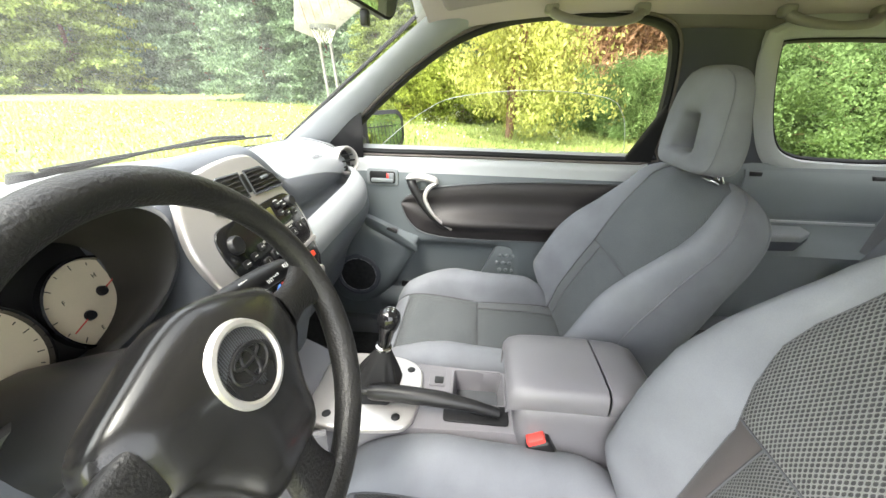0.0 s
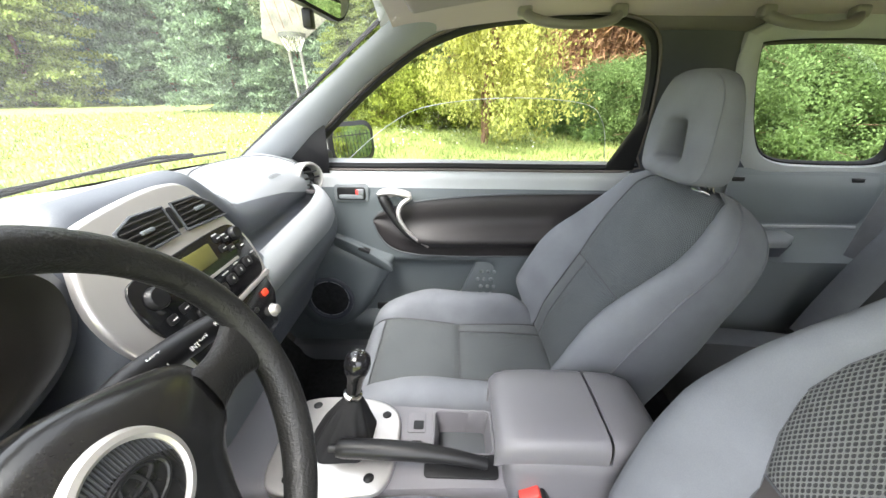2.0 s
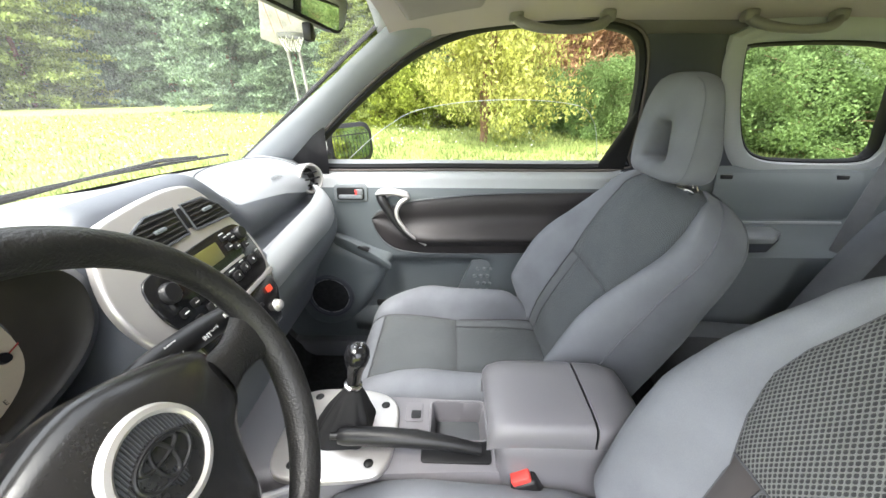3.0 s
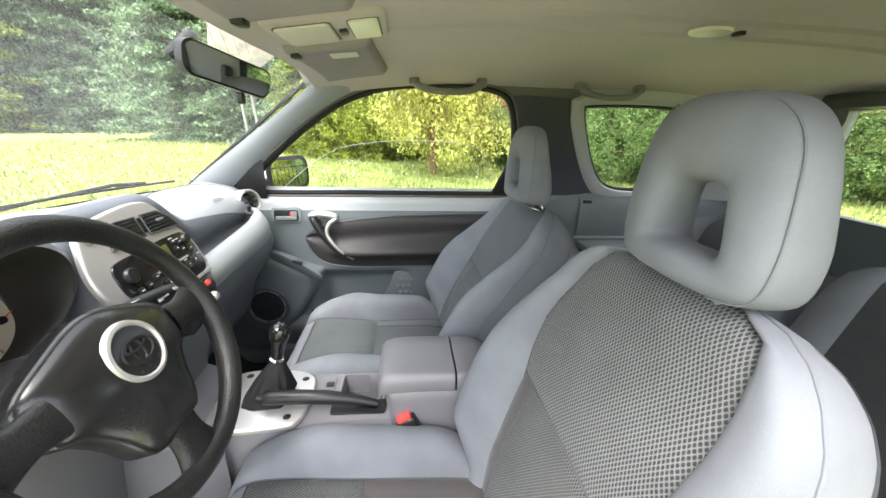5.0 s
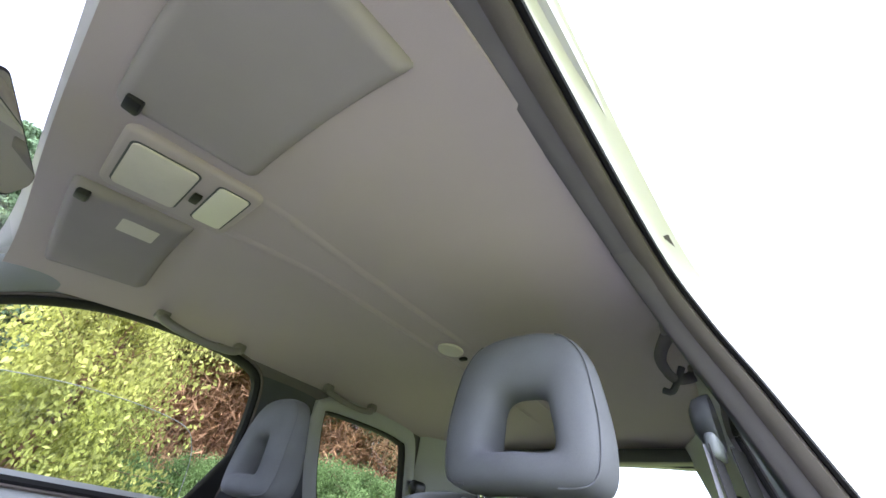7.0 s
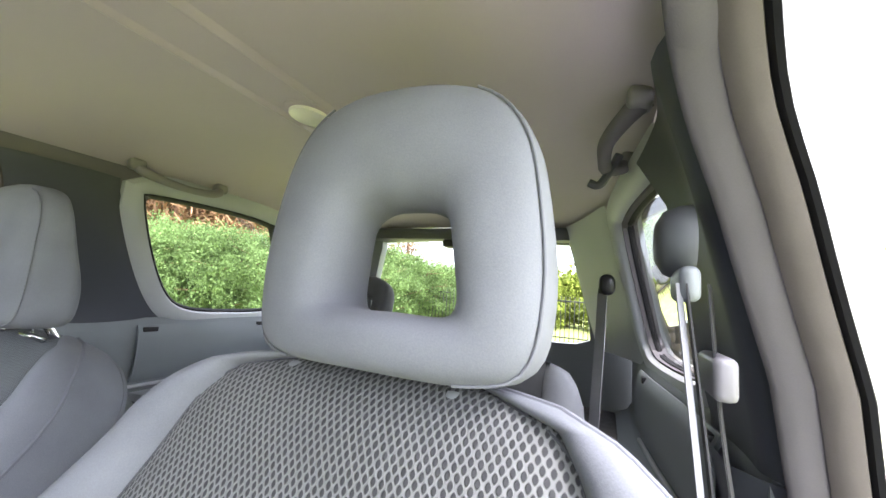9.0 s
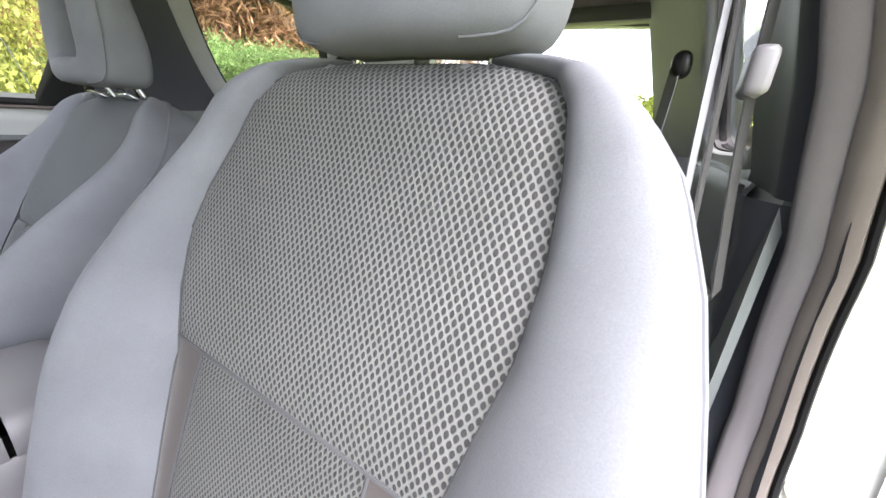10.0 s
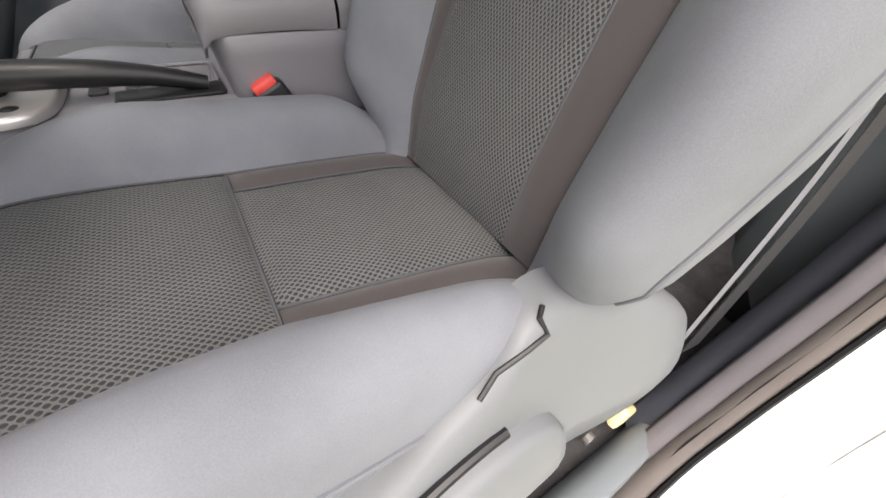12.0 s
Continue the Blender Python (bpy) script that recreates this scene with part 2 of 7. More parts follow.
M_LEATHER = mat("worn_black_leather", (0.014, 0.0137, 0.0137), 0.40, spec=0.38, var=0.3, scale=18, grain=300, bump=0.9, depth=0.0012, rvar=0.15)
M_PAD = mat("scuffed_black_pad", (0.014, 0.0136, 0.0136), 0.24, spec=0.45, coat=0.12, var=0.3, scale=9, grain=500, bump=0.3, depth=0.0004, rvar=0.12)
M_SILVER = mat("satin_silver_paint", (0.55, 0.53, 0.515), 0.34, 0.65, var=0.05, scale=12, grain=1200, bump=0.05, rvar=0.08)
M_CHROME = mat("chrome", (0.75, 0.75, 0.75), 0.12, 1.0, var=0.03, bump=0.0)
M_RUBBER = mat("black_rubber", (0.013, 0.013, 0.014), 0.75, spec=0.2, var=0.15, bump=0.3)
M_BEIGE = mat("taupe_weatherstrip_cloth", (0.128, 0.113, 0.105), 0.95, var=0.1, scale=25, grain=900, bump=0.25, depth=0.0003, spec=0.15)
M_PAINT = mat("silver_white_car_paint", (0.64, 0.64, 0.63), 0.3, 0.0, var=0.03, scale=3, grain=1500, bump=0.03, coat=0.6)
M_CARPET = mat("black_loop_carpet", (0.022, 0.023, 0.024), 0.98, var=0.4, scale=60, grain=420, bump=1.0, depth=0.003, spec=0.1)
M_CARPETG = mat("dark_grey_carpet", (0.075, 0.073, 0.075), 0.98, var=0.3, scale=50, grain=500, bump=0.8, depth=0.002, spec=0.1)
M_RED = mat("red_plastic", (0.62, 0.06, 0.05), 0.4, var=0.08, bump=0.05)
M_ORANGE = mat("amber_button", (0.78, 0.07, 0.03), 0.35, var=0.05, bump=0.0)
M_BLUE = mat("blue_print", (0.05, 0.15, 0.5), 0.5, var=0.05, bump=0.0)
M_WHITE = mat("white_print", (0.78, 0.78, 0.76), 0.6, var=0.03, bump=0.0)
M_DIAL = mat("cream_dial_face", (0.60, 0.52, 0.38), 0.6, var=0.04, scale=20, bump=0.0)
M_LCD = mat("olive_lcd", (0.115, 0.11, 0.035), 0.25, var=0.06, bump=0.0)
M_WEB = mat("grey_belt_webbing", (0.19, 0.195, 0.21), 0.8, var=0.08, scale=40, grain=900, bump=0.5, spec=0.3)
M_WEBD = mat("black_belt_webbing", (0.03, 0.03, 0.032), 0.7, var=0.1, scale=40, grain=900, bump=0.5, spec=0.3)
M_TAN = mat("yellowed_plastic", (0.62, 0.50, 0.27), 0.45, var=0.08, scale=40, bump=0.05)
M_PLATE = mat("grimy_striker_plate", (0.30, 0.275, 0.245), 0.5, 0.2, var=0.3, scale=30, grain=200, bump=0.4, depth=0.001)
M_PAPER = mat("pale_sticker", (0.62, 0.58, 0.53), 0.7, var=0.04, scale=40, bump=0.05)
M_LENS = mat("cream_lamp_lens", (0.72, 0.70, 0.60), 0.3, var=0.03, grain=250, bump=0.5, depth=0.001)
M_MIRROR = mat("mirror_silvering", (0.86, 0.87, 0.87), 0.02, 1.0, var=0.0, bump=0.0, rvar=0.0)
M_PANE = pane_glass("clear_window_glass")
M_SCREEN = pane_glass("windscreen_glass", (0.92, 0.95, 0.93), 0.45, 0.02)
M_BARK = mat("pine_bark", (0.20, 0.115, 0.075), 0.95, var=0.35, scale=4, grain=40, bump=1.0, depth=0.03, spec=0.1)
M_TWIG = mat("dead_twigs", (0.22, 0.13, 0.09), 0.95, var=0.3, scale=4, grain=60, bump=0.4, spec=0.1)
M_LBIRCH = leaf_mat("birch_leaves", (0.38, 0.39, 0.12), 0.45, 0.45)
M_LLARCH = leaf_mat("larch_needles", (0.27, 0.33, 0.10), 0.5, 0.35)
M_DEAD = leaf_mat("dead_red_twigs", (0.32, 0.19, 0.105), 0.5, 0.1)
M_LSHRUB = leaf_mat("shrub_leaves", (0.165, 0.245, 0.09), 0.32, 0.35)
M_LFIR = leaf_mat("conifer_needles", (0.20, 0.28, 0.17), 0.5, 0.25)
M_LPINE = leaf_mat("pine_needles", (0.20, 0.195, 0.08), 0.45, 0.25)
M_LGOLD = leaf_mat("bright_shrub_leaves", (0.25, 0.30, 0.06), 0.45, 0.4)
M_GRASS = leaf_mat("grass_blades", (0.25, 0.30, 0.11), 0.3, 0.4)
M_YEL = leaf_mat("yellow_petals", (0.75, 0.55, 0.03), 0.2, 0.3)
M_WHT = leaf_mat("white_petals", (0.8, 0.8, 0.75), 0.1, 0.3)
M_GROUND = ground_mat()
M_STONE = mat("sandstone_block", (0.36, 0.30, 0.24), 0.9, var=0.2, scale=5, grain=60, bump=0.8, depth=0.01, piece=0.25, spec=0.2)
M_MORTAR = mat("grey_mortar", (0.30, 0.29, 0.27), 0.95, var=0.15, scale=8, grain=80, bump=0.6, depth=0.005)
M_IRON = mat("black_iron", (0.02, 0.02, 0.02), 0.5, 0.3, var=0.1, bump=0.1)
M_BOARD = mat("weathered_white_board", (0.25, 0.235, 0.205), 0.8, var=0.35, scale=4, grain=22, bump=0.4, depth=0.002)
M_POLE = mat("grey_steel_pole", (0.28, 0.27, 0.26), 0.5, 0.6, var=0.15, scale=5, bump=0.1)
M_RIM = mat("dark_hoop_paint", (0.10, 0.10, 0.10), 0.5, 0.3, var=0.1, bump=0.1)

# ---------------- shape helpers ----------------
ORIGIN = {}


def thing(name, at=(0, 0, 0), label="", category="", group="", kind=""):
    ob = new(name)
    ob.empty_display_size = 0.05
    ob.location = at
    ORIGIN[ob] = Vector(at)
    return tagged(ob, label, category, group, kind)


def finish(bm, material, name, smooth=True):
    me = bpy.data.meshes.new(name)
    if smooth:
        for f in bm.faces:
            f.smooth = True
    bm.to_mesh(me)
    bm.free()
    me.materials.append(material)
    return me


def part(name, bm, material, parent, label="", smooth=True, sharp=40):
    """Links a bmesh, given in world metres, as one mesh under a thing or a part."""
    o = ORIGIN[parent]
    bmesh.ops.translate(bm, verts=bm.verts, vec=-o)
    ob = new(name, finish(bm, material, name, smooth))
    if smooth and sharp:
        ob.data.set_sharp_from_angle(angle=radians(sharp))
    ob.parent = parent
    ORIGIN[ob] = o
    return tagged(ob, label)


def struct(name, bm, material, label="", category="", smooth=True, sharp=40, kind="structure"):
    ob = new(name, finish(bm, material, name, smooth))
    if smooth and sharp:
        ob.data.set_sharp_from_angle(angle=radians(sharp))
    ORIGIN[ob] = Vector((0, 0, 0))
    return tagged(ob, label, category, kind=kind)


def spline(pts, n, closed=False):
    """n points along a Catmull-Rom curve through pts, by even steps of the control polygon's length."""
    p = np.array(pts, float)
    m = len(p)
    if closed:
        p = np.vstack([p[-1], p, p[:2]])
    else:
        p = np.vstack([2 * p[0] - p[1], p, 2 * p[-1] - p[-2]])
    seg = m if closed else m - 1
    ln = np.array([np.linalg.norm(p[i + 2] - p[i + 1]) for i in range(seg)])
    cum = np.r_[0, np.cumsum(ln)]
    out = []
    for d in np.linspace(0, cum[-1], n, endpoint=not closed):
        i = min(int(np.searchsorted(cum, d, side="right") - 1), seg - 1)
        t = (d - cum[i]) / max(ln[i], 1e-9)
        a, b, c, e = p[i], p[i + 1], p[i + 2], p[i + 3]
        out.append(0.5 * (2 * b + (c - a) * t + (2 * a - 5 * b + 4 * c - e) * t * t + (3 * b - a - 3 * c + e) * t ** 3))
    return np.array(out)


def sheet(rows, wrap_u=False, wrap_v=False, uv=None, flip=False, thick=0.0):
    """A surface through rows of points (all rows of one length); uv: lengths in metres for cloth."""
    rows = np.array(rows, float)
    nv, nu = rows.shape[:2]
    bm = bmesh.new()
    vs = [[bm.verts.new(q) for q in r] for r in rows]
    lay = bm.loops.layers.uv.new("UVMap") if uv is not None else None
    for j in range(nv if wrap_v else nv - 1):
        for i in range(nu if wrap_u else nu - 1):
            idx = [(j, i), (j, (i + 1) % nu), ((j + 1) % nv, (i + 1) % nu), ((j + 1) % nv, i)]
            if flip:
                idx = idx[::-1]
            try:
                f = bm.faces.new([vs[a][b] for a, b in idx])
            except ValueError:
                continue
            if lay is not None:
                for lp, (a, b) in zip(f.loops, idx):
                    lp[lay].uv = uv[a][b]
    if thick:
        bmesh.ops.recalc_face_normals(bm, faces=bm.faces)
        bmesh.ops.solidify(bm, geom=bm.faces[:], thickness=thick)
    return bm


def rbox(cx, cy, cz, sx, sy, sz, r=0.004, seg=2, rot=None):
    """A box with rounded edges, by centre and full sizes."""
    bm = bmesh.new()
    bmesh.ops.create_cube(bm, size=1)
    bmesh.ops.scale(bm, verts=bm.verts, vec=(sx, sy, sz))
    r = min(r, 0.49 * min(sx, sy, sz))
    bmesh.ops.bevel(bm, geom=bm.edges[:], offset=r, segments=seg, affect="EDGES", profile=0.5)
    if rot is not None:
        bmesh.ops.transform(bm, matrix=rot, verts=bm.verts)
    bmesh.ops.translate(bm, verts=bm.verts, vec=(cx, cy, cz))
    return bm


def tube(path, radius, n=12, caps=True, squash=1.0):
    """A round bar along a path; radius: one number or one for each point."""
    path = np.array(path, float)
    m = len(path)
    rad = np.full(m, radius) if np.isscalar(radius) else np.array(radius, float)
    bm = bmesh.new()
    rings = []
    up = None
    for i in range(m):
        t = path[min(i + 1, m - 1)] - path[max(i - 1, 0)]
        t = t / max(np.linalg.norm(t), 1e-9)
        if up is None:
            up = np.cross(t, (0, 0, 1)) if abs(t[2]) < 0.9 else np.cross(t, (1, 0, 0))
        up = up - t * (up @ t)
        up = up / np.linalg.norm(up)
        w = np.cross(t, up)
        rings.append([bm.verts.new(path[i] + rad[i] * (math.cos(a) * up + squash * math.sin(a) * w)) for a in np.linspace(0, 2 * math.pi, n, endpoint=False)])
    for a, b in zip(rings, rings[1:]):
        for k in range(n):
            bm.faces.new((a[k], a[(k + 1) % n], b[(k + 1) % n], b[k]))
    if caps:
        bm.faces.new(rings[0][::-1])
        bm.faces.new(rings[-1])
    return bm


def lathe(profile, n=32, axis=None):
    """A turned shape: profile of (radius, height), about z; axis: a matrix that places it."""
    bm = bmesh.new()
    rings = []
    for r, h in profile:
        if r < 1e-6:
            rings.append([bm.verts.new((0, 0, h))])
        else:
            rings.append([bm.verts.new((r * math.cos(a), r * math.sin(a), h)) for a in np.linspace(0, 2 * math.pi, n, endpoint=False)])
    for a, b in zip(rings, rings[1:]):
        for k in range(n):
            q = [a[k % len(a)], a[(k + 1) % len(a)], b[(k + 1) % len(b)], b[k % len(b)]]
            q = list(dict.fromkeys(q))
            if len(q) > 2:
                bm.faces.new(q)
    if axis is not None:
        bmesh.ops.transform(bm, matrix=axis, verts=bm.verts)
    return bm


def prism(outline, lift, m=None, bevel=0.0, seg=2):
    """A plate: a closed outline in its own x, y, raised by lift along z, placed by the matrix m."""
    bm = bmesh.new()
    f = bm.faces.new([bm.verts.new((x, y, 0)) for x, y in outline])
    ext = bmesh.ops.extrude_face_region(bm, geom=[f])
    top = [v for v in ext["geom"] if isinstance(v, bmesh.types.BMVert)]
    bmesh.ops.translate(bm, verts=top, vec=(0, 0, lift))
    bmesh.ops.recalc_face_normals(bm, faces=bm.faces)
    if bevel:
        es = [e for e in bm.edges if all(v in top for v in e.verts)]
        bmesh.ops.bevel(bm, geom=es, offset=bevel, segments=seg, affect="EDGES", profile=0.5)
    if m is not None:
        bmesh.ops.transform(bm, matrix=m, verts=bm.verts)
    return bm


def rounded(w, h, r, n=5, cx=0.0, cy=0.0):
    """The outline of a rounded rectangle."""
    out = []
    for sx, sy, a0 in ((1, 1, 0), (-1, 1, 90), (-1, -1, 180), (1, -1, 270)):
        for k in range(n):
            a = radians(a0 + 90 * k / (n - 1))
            out.append((cx + sx * (w / 2 - r) + r * math.cos(a), cy + sy * (h / 2 - r) + r * math.sin(a)))
    return out


def basis(o, x, y, z=None):
    """A matrix with its origin at o and the axes x, y (and z)."""
    x, y = Vector(x).normalized(), Vector(y).normalized()
    z = Vector(z).normalized() if z is not None else x.cross(y).normalized()
    m = Matrix.Identity(4)
    for k, v in enumerate((x, y, z)):
        for a in range(3):
            m[a][k] = v[a]
    m.translation = Vector(o)
    return m


def merge(*bms):
    """Several pieces of one part in one bmesh."""
    out = bmesh.new()
    for b in bms:
        me = bpy.data.meshes.new("tmp")
        b.to_mesh(me)
        b.free()
        out.from_mesh(me)
        bpy.data.meshes.remove(me)
    return out


def smoothstep(a, b, x):
    t = min(max((x - a) / (b - a), 0.0), 1.0)
    return t * t * (3 - 2 * t)


def ring(contour, profile, side, wrap=True, n=120, xs=None, deep=None):
    """A strip round an opening: contour in (y, z), profile in (outward, inward-from-trim); side +1 or -1."""
    c = spline(contour, n, closed=wrap)
    t = np.roll(c, -1, 0) - np.roll(c, 1, 0) if wrap else np.gradient(c, axis=0)
    t = t / np.linalg.norm(t, axis=1)[:, None]
    area = 0.5 * np.sum(c[:, 0] * np.roll(c[:, 1], -1) - np.roll(c[:, 0], -1) * c[:, 1])
    nrm = np.stack([t[:, 1], -t[:, 0]], 1) * (1 if area > 0 else -1)
    rows = []
    for d, inw in profile:
        q = c + nrm * d
        rows.append([(side * ((xs or wall_x)(z) - (inw if deep is None or inw > -0.045 else -0.044 + (inw + 0.044) * deep(z)) - (0 if xs else narrow(side, y))), y, z) for y, z in q])
    return sheet(rows, wrap_u=wrap)


def narrow(side, y):
    """How much the cabin narrows towards the rear on the driver's side."""
    return 0.075 * smoothstep(-0.2, -1.0, y) if side < 0 else 0.0


def wall_x(z):
    """Half the width of the cabin, inside, at a height."""
    return 0.70 if z < 1.16 else 0.70 - 0.30 * (z - 1.16)


def filled(outer, holes, to3d):
    """A panel with openings: closed outlines in 2D, filled, then bent into space."""
    bm = bmesh.new()
    es = []
    for loop in (outer, *holes):
        vs = [bm.verts.new((a, b, 0)) for a, b in loop]
        es += [bm.edges.new((vs[i], vs[(i + 1) % len(vs)])) for i in range(len(vs))]
    bmesh.ops.triangle_fill(bm, use_beauty=True, use_dissolve=False, edges=es)
    bmesh.ops.subdivide_edges(bm, edges=[e for e in bm.edges if e.calc_length() > 0.12], cuts=2)
    bmesh.ops.triangulate(bm, faces=bm.faces)
    for v in bm.verts:
        v.co = Vector(to3d(v.co.x, v.co.y))
    return bm


def thicken(bm, vec):
    """Gives an open panel depth along vec, keeping its first face where it is."""
    ext = bmesh.ops.extrude_face_region(bm, geom=bm.faces[:], use_keep_orig=True)
    bmesh.ops.translate(bm, verts=[v for v in ext["geom"] if isinstance(v, bmesh.types.BMVert)], vec=vec)
    bmesh.ops.recalc_face_normals(bm, faces=bm.faces)
    return bm


def text_mesh(body, size, m, depth=0.0002):
    """Flat lettering in the built-in font, centred on the matrix m."""
    cu = bpy.data.curves.new("lettering", "FONT")
    cu.body, cu.size, cu.align_x, cu.align_y, cu.extrude = body, size, "CENTER", "CENTER", depth
    ob = bpy.data.objects.new("lettering", cu)
    scene.collection.objects.link(ob)
    bpy.context.view_layer.update()
    me = bpy.data.meshes.new_from_object(ob)
    bm = bmesh.new()
    bm.from_mesh(me)
    bpy.data.meshes.remove(me)
    bpy.data.objects.remove(ob)
    bpy.data.curves.remove(cu)
    bmesh.ops.transform(bm, matrix=m, verts=bm.verts)
    return bm


# ---------------- the cabin: floor, roof lining, sides ----------------
WIN_F = [(0.93, 1.165), (0.45, 1.163), (-0.09, 1.165), (-0.108, 1.19), (-0.102, 1.318), (-0.083, 1.43), (-0.053, 1.507), (0.0, 1.536), (0.10, 1.547), (0.25, 1.546), (0.39, 1.530), (0.52, 1.487), (0.62, 1.428), (0.71, 1.362), (0.80, 1.287), (0.87, 1.224)]
WIN_Q = [(-0.343, 1.482), (-0.362, 1.501), (-0.58, 1.507), (-0.725, 1.497), (-0.772, 1.468), (-0.868, 1.27), (-0.885, 1.215), (-0.85, 1.186), (-0.66, 1.184), (-0.54, 1.196), (-0.47, 1.24), (-0.40, 1.35)]
DOOR = [(0.95, 0.50), (0.5, 0.485), (0.10, 0.487), (-0.025, 0.555), (-0.105, 0.65), (-0.185, 0.75), (-0.248, 0.85), (-0.270, 0.97), (-0.258, 1.10), (-0.210, 1.24), (-0.155, 1.37), (-0.092, 1.484), (0.0, 1.536), (0.25, 1.551), (0.42, 1.536), (0.56, 1.484), (0.70, 1.395), (0.86, 1.27), (1.0, 1.14), (1.03, 0.9), (1.02, 0.6)]
ROOF_FRONT, ROOF_REAR = 0.60, -1.16


def roof_z(x, y):
    """Height of the roof lining."""
    side = 0.078 * (abs(x) / 0.61) ** 5
    front = 0.055 * max(0.0, (y - 0.05) / 0.55) ** 2
    rear = 0.05 * max(0.0, (-y - 0.45) / 0.7) ** 2
    return 1.630 - side - front - rear


def jamb_x(z):
    """Half the width at the driver's door opening, at a height."""
    return float(np.interp(z, [0.48, 0.70, 0.90, 1.10, 1.25, 1.40, 1.45, 1.52, 1.60], [0.695, 0.711, 0.719, 0.706, 0.673, 0.619, 0.598, 0.572, 0.545]))


def cabin():
    # floor with a tunnel
    ys = np.linspace(-1.2, 1.25, 50)
    xs = np.linspace(-0.69, 0.69, 47)
    rows = []
    for y in ys:
        toe = 0.30 * smoothstep(0.95, 1.25, y)
        row = []
        for x in xs:
            z = 0.425 + toe + 0.13 * (1 - smoothstep(0.07, 0.14, abs(x)))
            z += 0.14 * smoothstep(-0.33, -0.42, y) + 0.012 * noise.noise((x * 9, y * 9, 0))
            row.append((x, y, z))
        rows.append(row)
    struct("floor", sheet(rows, thick=0.03), M_CARPETG, "dark grey carpeted car floor with raised tunnel", "floor")
    # roof lining with a raised middle band
    ys = np.linspace(ROOF_REAR, ROOF_FRONT, 74)
    rows = []
    for y in ys:
        row = []
        lo = -0.575 + 0.03 * smoothstep(-0.2, -0.05, y)
        for x in np.r_[np.linspace(lo, -0.11, 22), np.linspace(-0.105, 0.105, 60), np.linspace(0.11, 0.585, 22)]:
            z = roof_z(x, y)
            for r in (-0.052, 0.052):
                z -= 0.005 * math.exp(-((x - r * (1 + 0.5 * smoothstep(0.1, 0.4, y))) / 0.0055) ** 2) * smoothstep(0.38, 0.30, y) * smoothstep(-0.95, -0.8, y)
            bend = 0.02 * (1 - (x / 0.6) ** 2) if y > 0.45 else 0
            row.append((x, y + bend * smoothstep(0.45, 0.6, y), z))
        rows.append(row)
    struct("ceiling", sheet(rows, thick=0.012), M_HEAD, "warm grey felt headliner with pressed ridges", "headliner")
    for s, nm in ((1, "wall_right"), (-1, "wall_left")):
        top = [(y, 1.56) for y in np.linspace(0.52, -1.18, 14)]
        low = [(y, 1.10) for y in np.linspace(-1.18, 1.04 if s > 0 else -0.30, 12)]
        pillar = [(1.02, 1.21), (0.90, 1.31), (0.76, 1.42), (0.62, 1.51)] if s > 0 else [(-0.265, 1.22), (-0.215, 1.34), (-0.16, 1.45), (-0.12, 1.53), (0.0, 1.55)]
        if s < 0:
            top = [(y, 1.56) for y in np.linspace(0.0, -1.18, 10)][1:]
        holes = [[tuple(q) for q in spline(WIN_Q, 60, True)]]
        if s > 0:
            holes.append([tuple(q) for q in spline(WIN_F, 80, True)])
        bm = filled(low + pillar + top, holes, lambda y, z, s=s: (s * (wall_x(z) + 0.004 - narrow(s, y)), y, z))
        thicken(bm, (s * 0.03, 0, 0))
        # darker felt than the headliner: the roof edge's shade is in this colour
        struct(nm, bm, M_RAIL, "upper cabin side in mauve-grey felt, darkened for the shaded roof edge", "wall", sharp=30)
        # rear quarter below the glass
        rows = []
        for z in np.linspace(1.165, 0.44, 26):
            row = []
            for y in np.linspace(-0.16 if s > 0 else -0.30, -1.2, 36):
                bulge = 0.13 * smoothstep(0.98, 0.90, z) * smoothstep(-0.34, -0.42, y) + 0.012 * smoothstep(1.165, 1.14, z)
                row.append((s * (0.695 - bulge - narrow(s, y)), y, z))
            rows.append(row)
        struct("trim_rear_" + ("right" if s > 0 else "left"), sheet(rows, thick=0.01), M_TRIM, "grey plastic rear quarter trim with ledge", "trim panel")
        # window surround, glass, seal of the quarter light
        w = thing("window_" + ("1" if s > 0 else "2"), (s * 0.66, -0.62, 1.18), "fixed rear quarter window with pale grey surround and black seal", "window", kind="structure")
        part("surround", ring(WIN_Q, [(0.006, -0.02), (0.004, 0.000), (0.010, 0.012), (0.024, 0.018), (0.042, 0.018), (0.056, 0.008), (0.060, -0.01)], s), M_TRIML, w, "pale grey plastic surround")
        part("seal", ring(WIN_Q, [(-0.004, -0.030), (-0.005, -0.008), (0.001, 0.002), (0.006, 0.002), (0.009, -0.006)] if s > 0 else [(-0.002, -0.022), (-0.002, -0.016), (0.003, -0.012), (0.006, -0.02)], s), M_RUBBER, w, "black rubber seal")
        bm = filled([tuple(q) for q in spline(WIN_Q, 60, True)], [], lambda y, z, s=s: (s * (wall_x(z) + 0.022 - narrow(s, y)), y, z))
        g = part("pane", bm, M_PANE, w, "clear glass pane", sharp=0)
        g.visible_shadow = False
        # B pillar cover
        rows = []
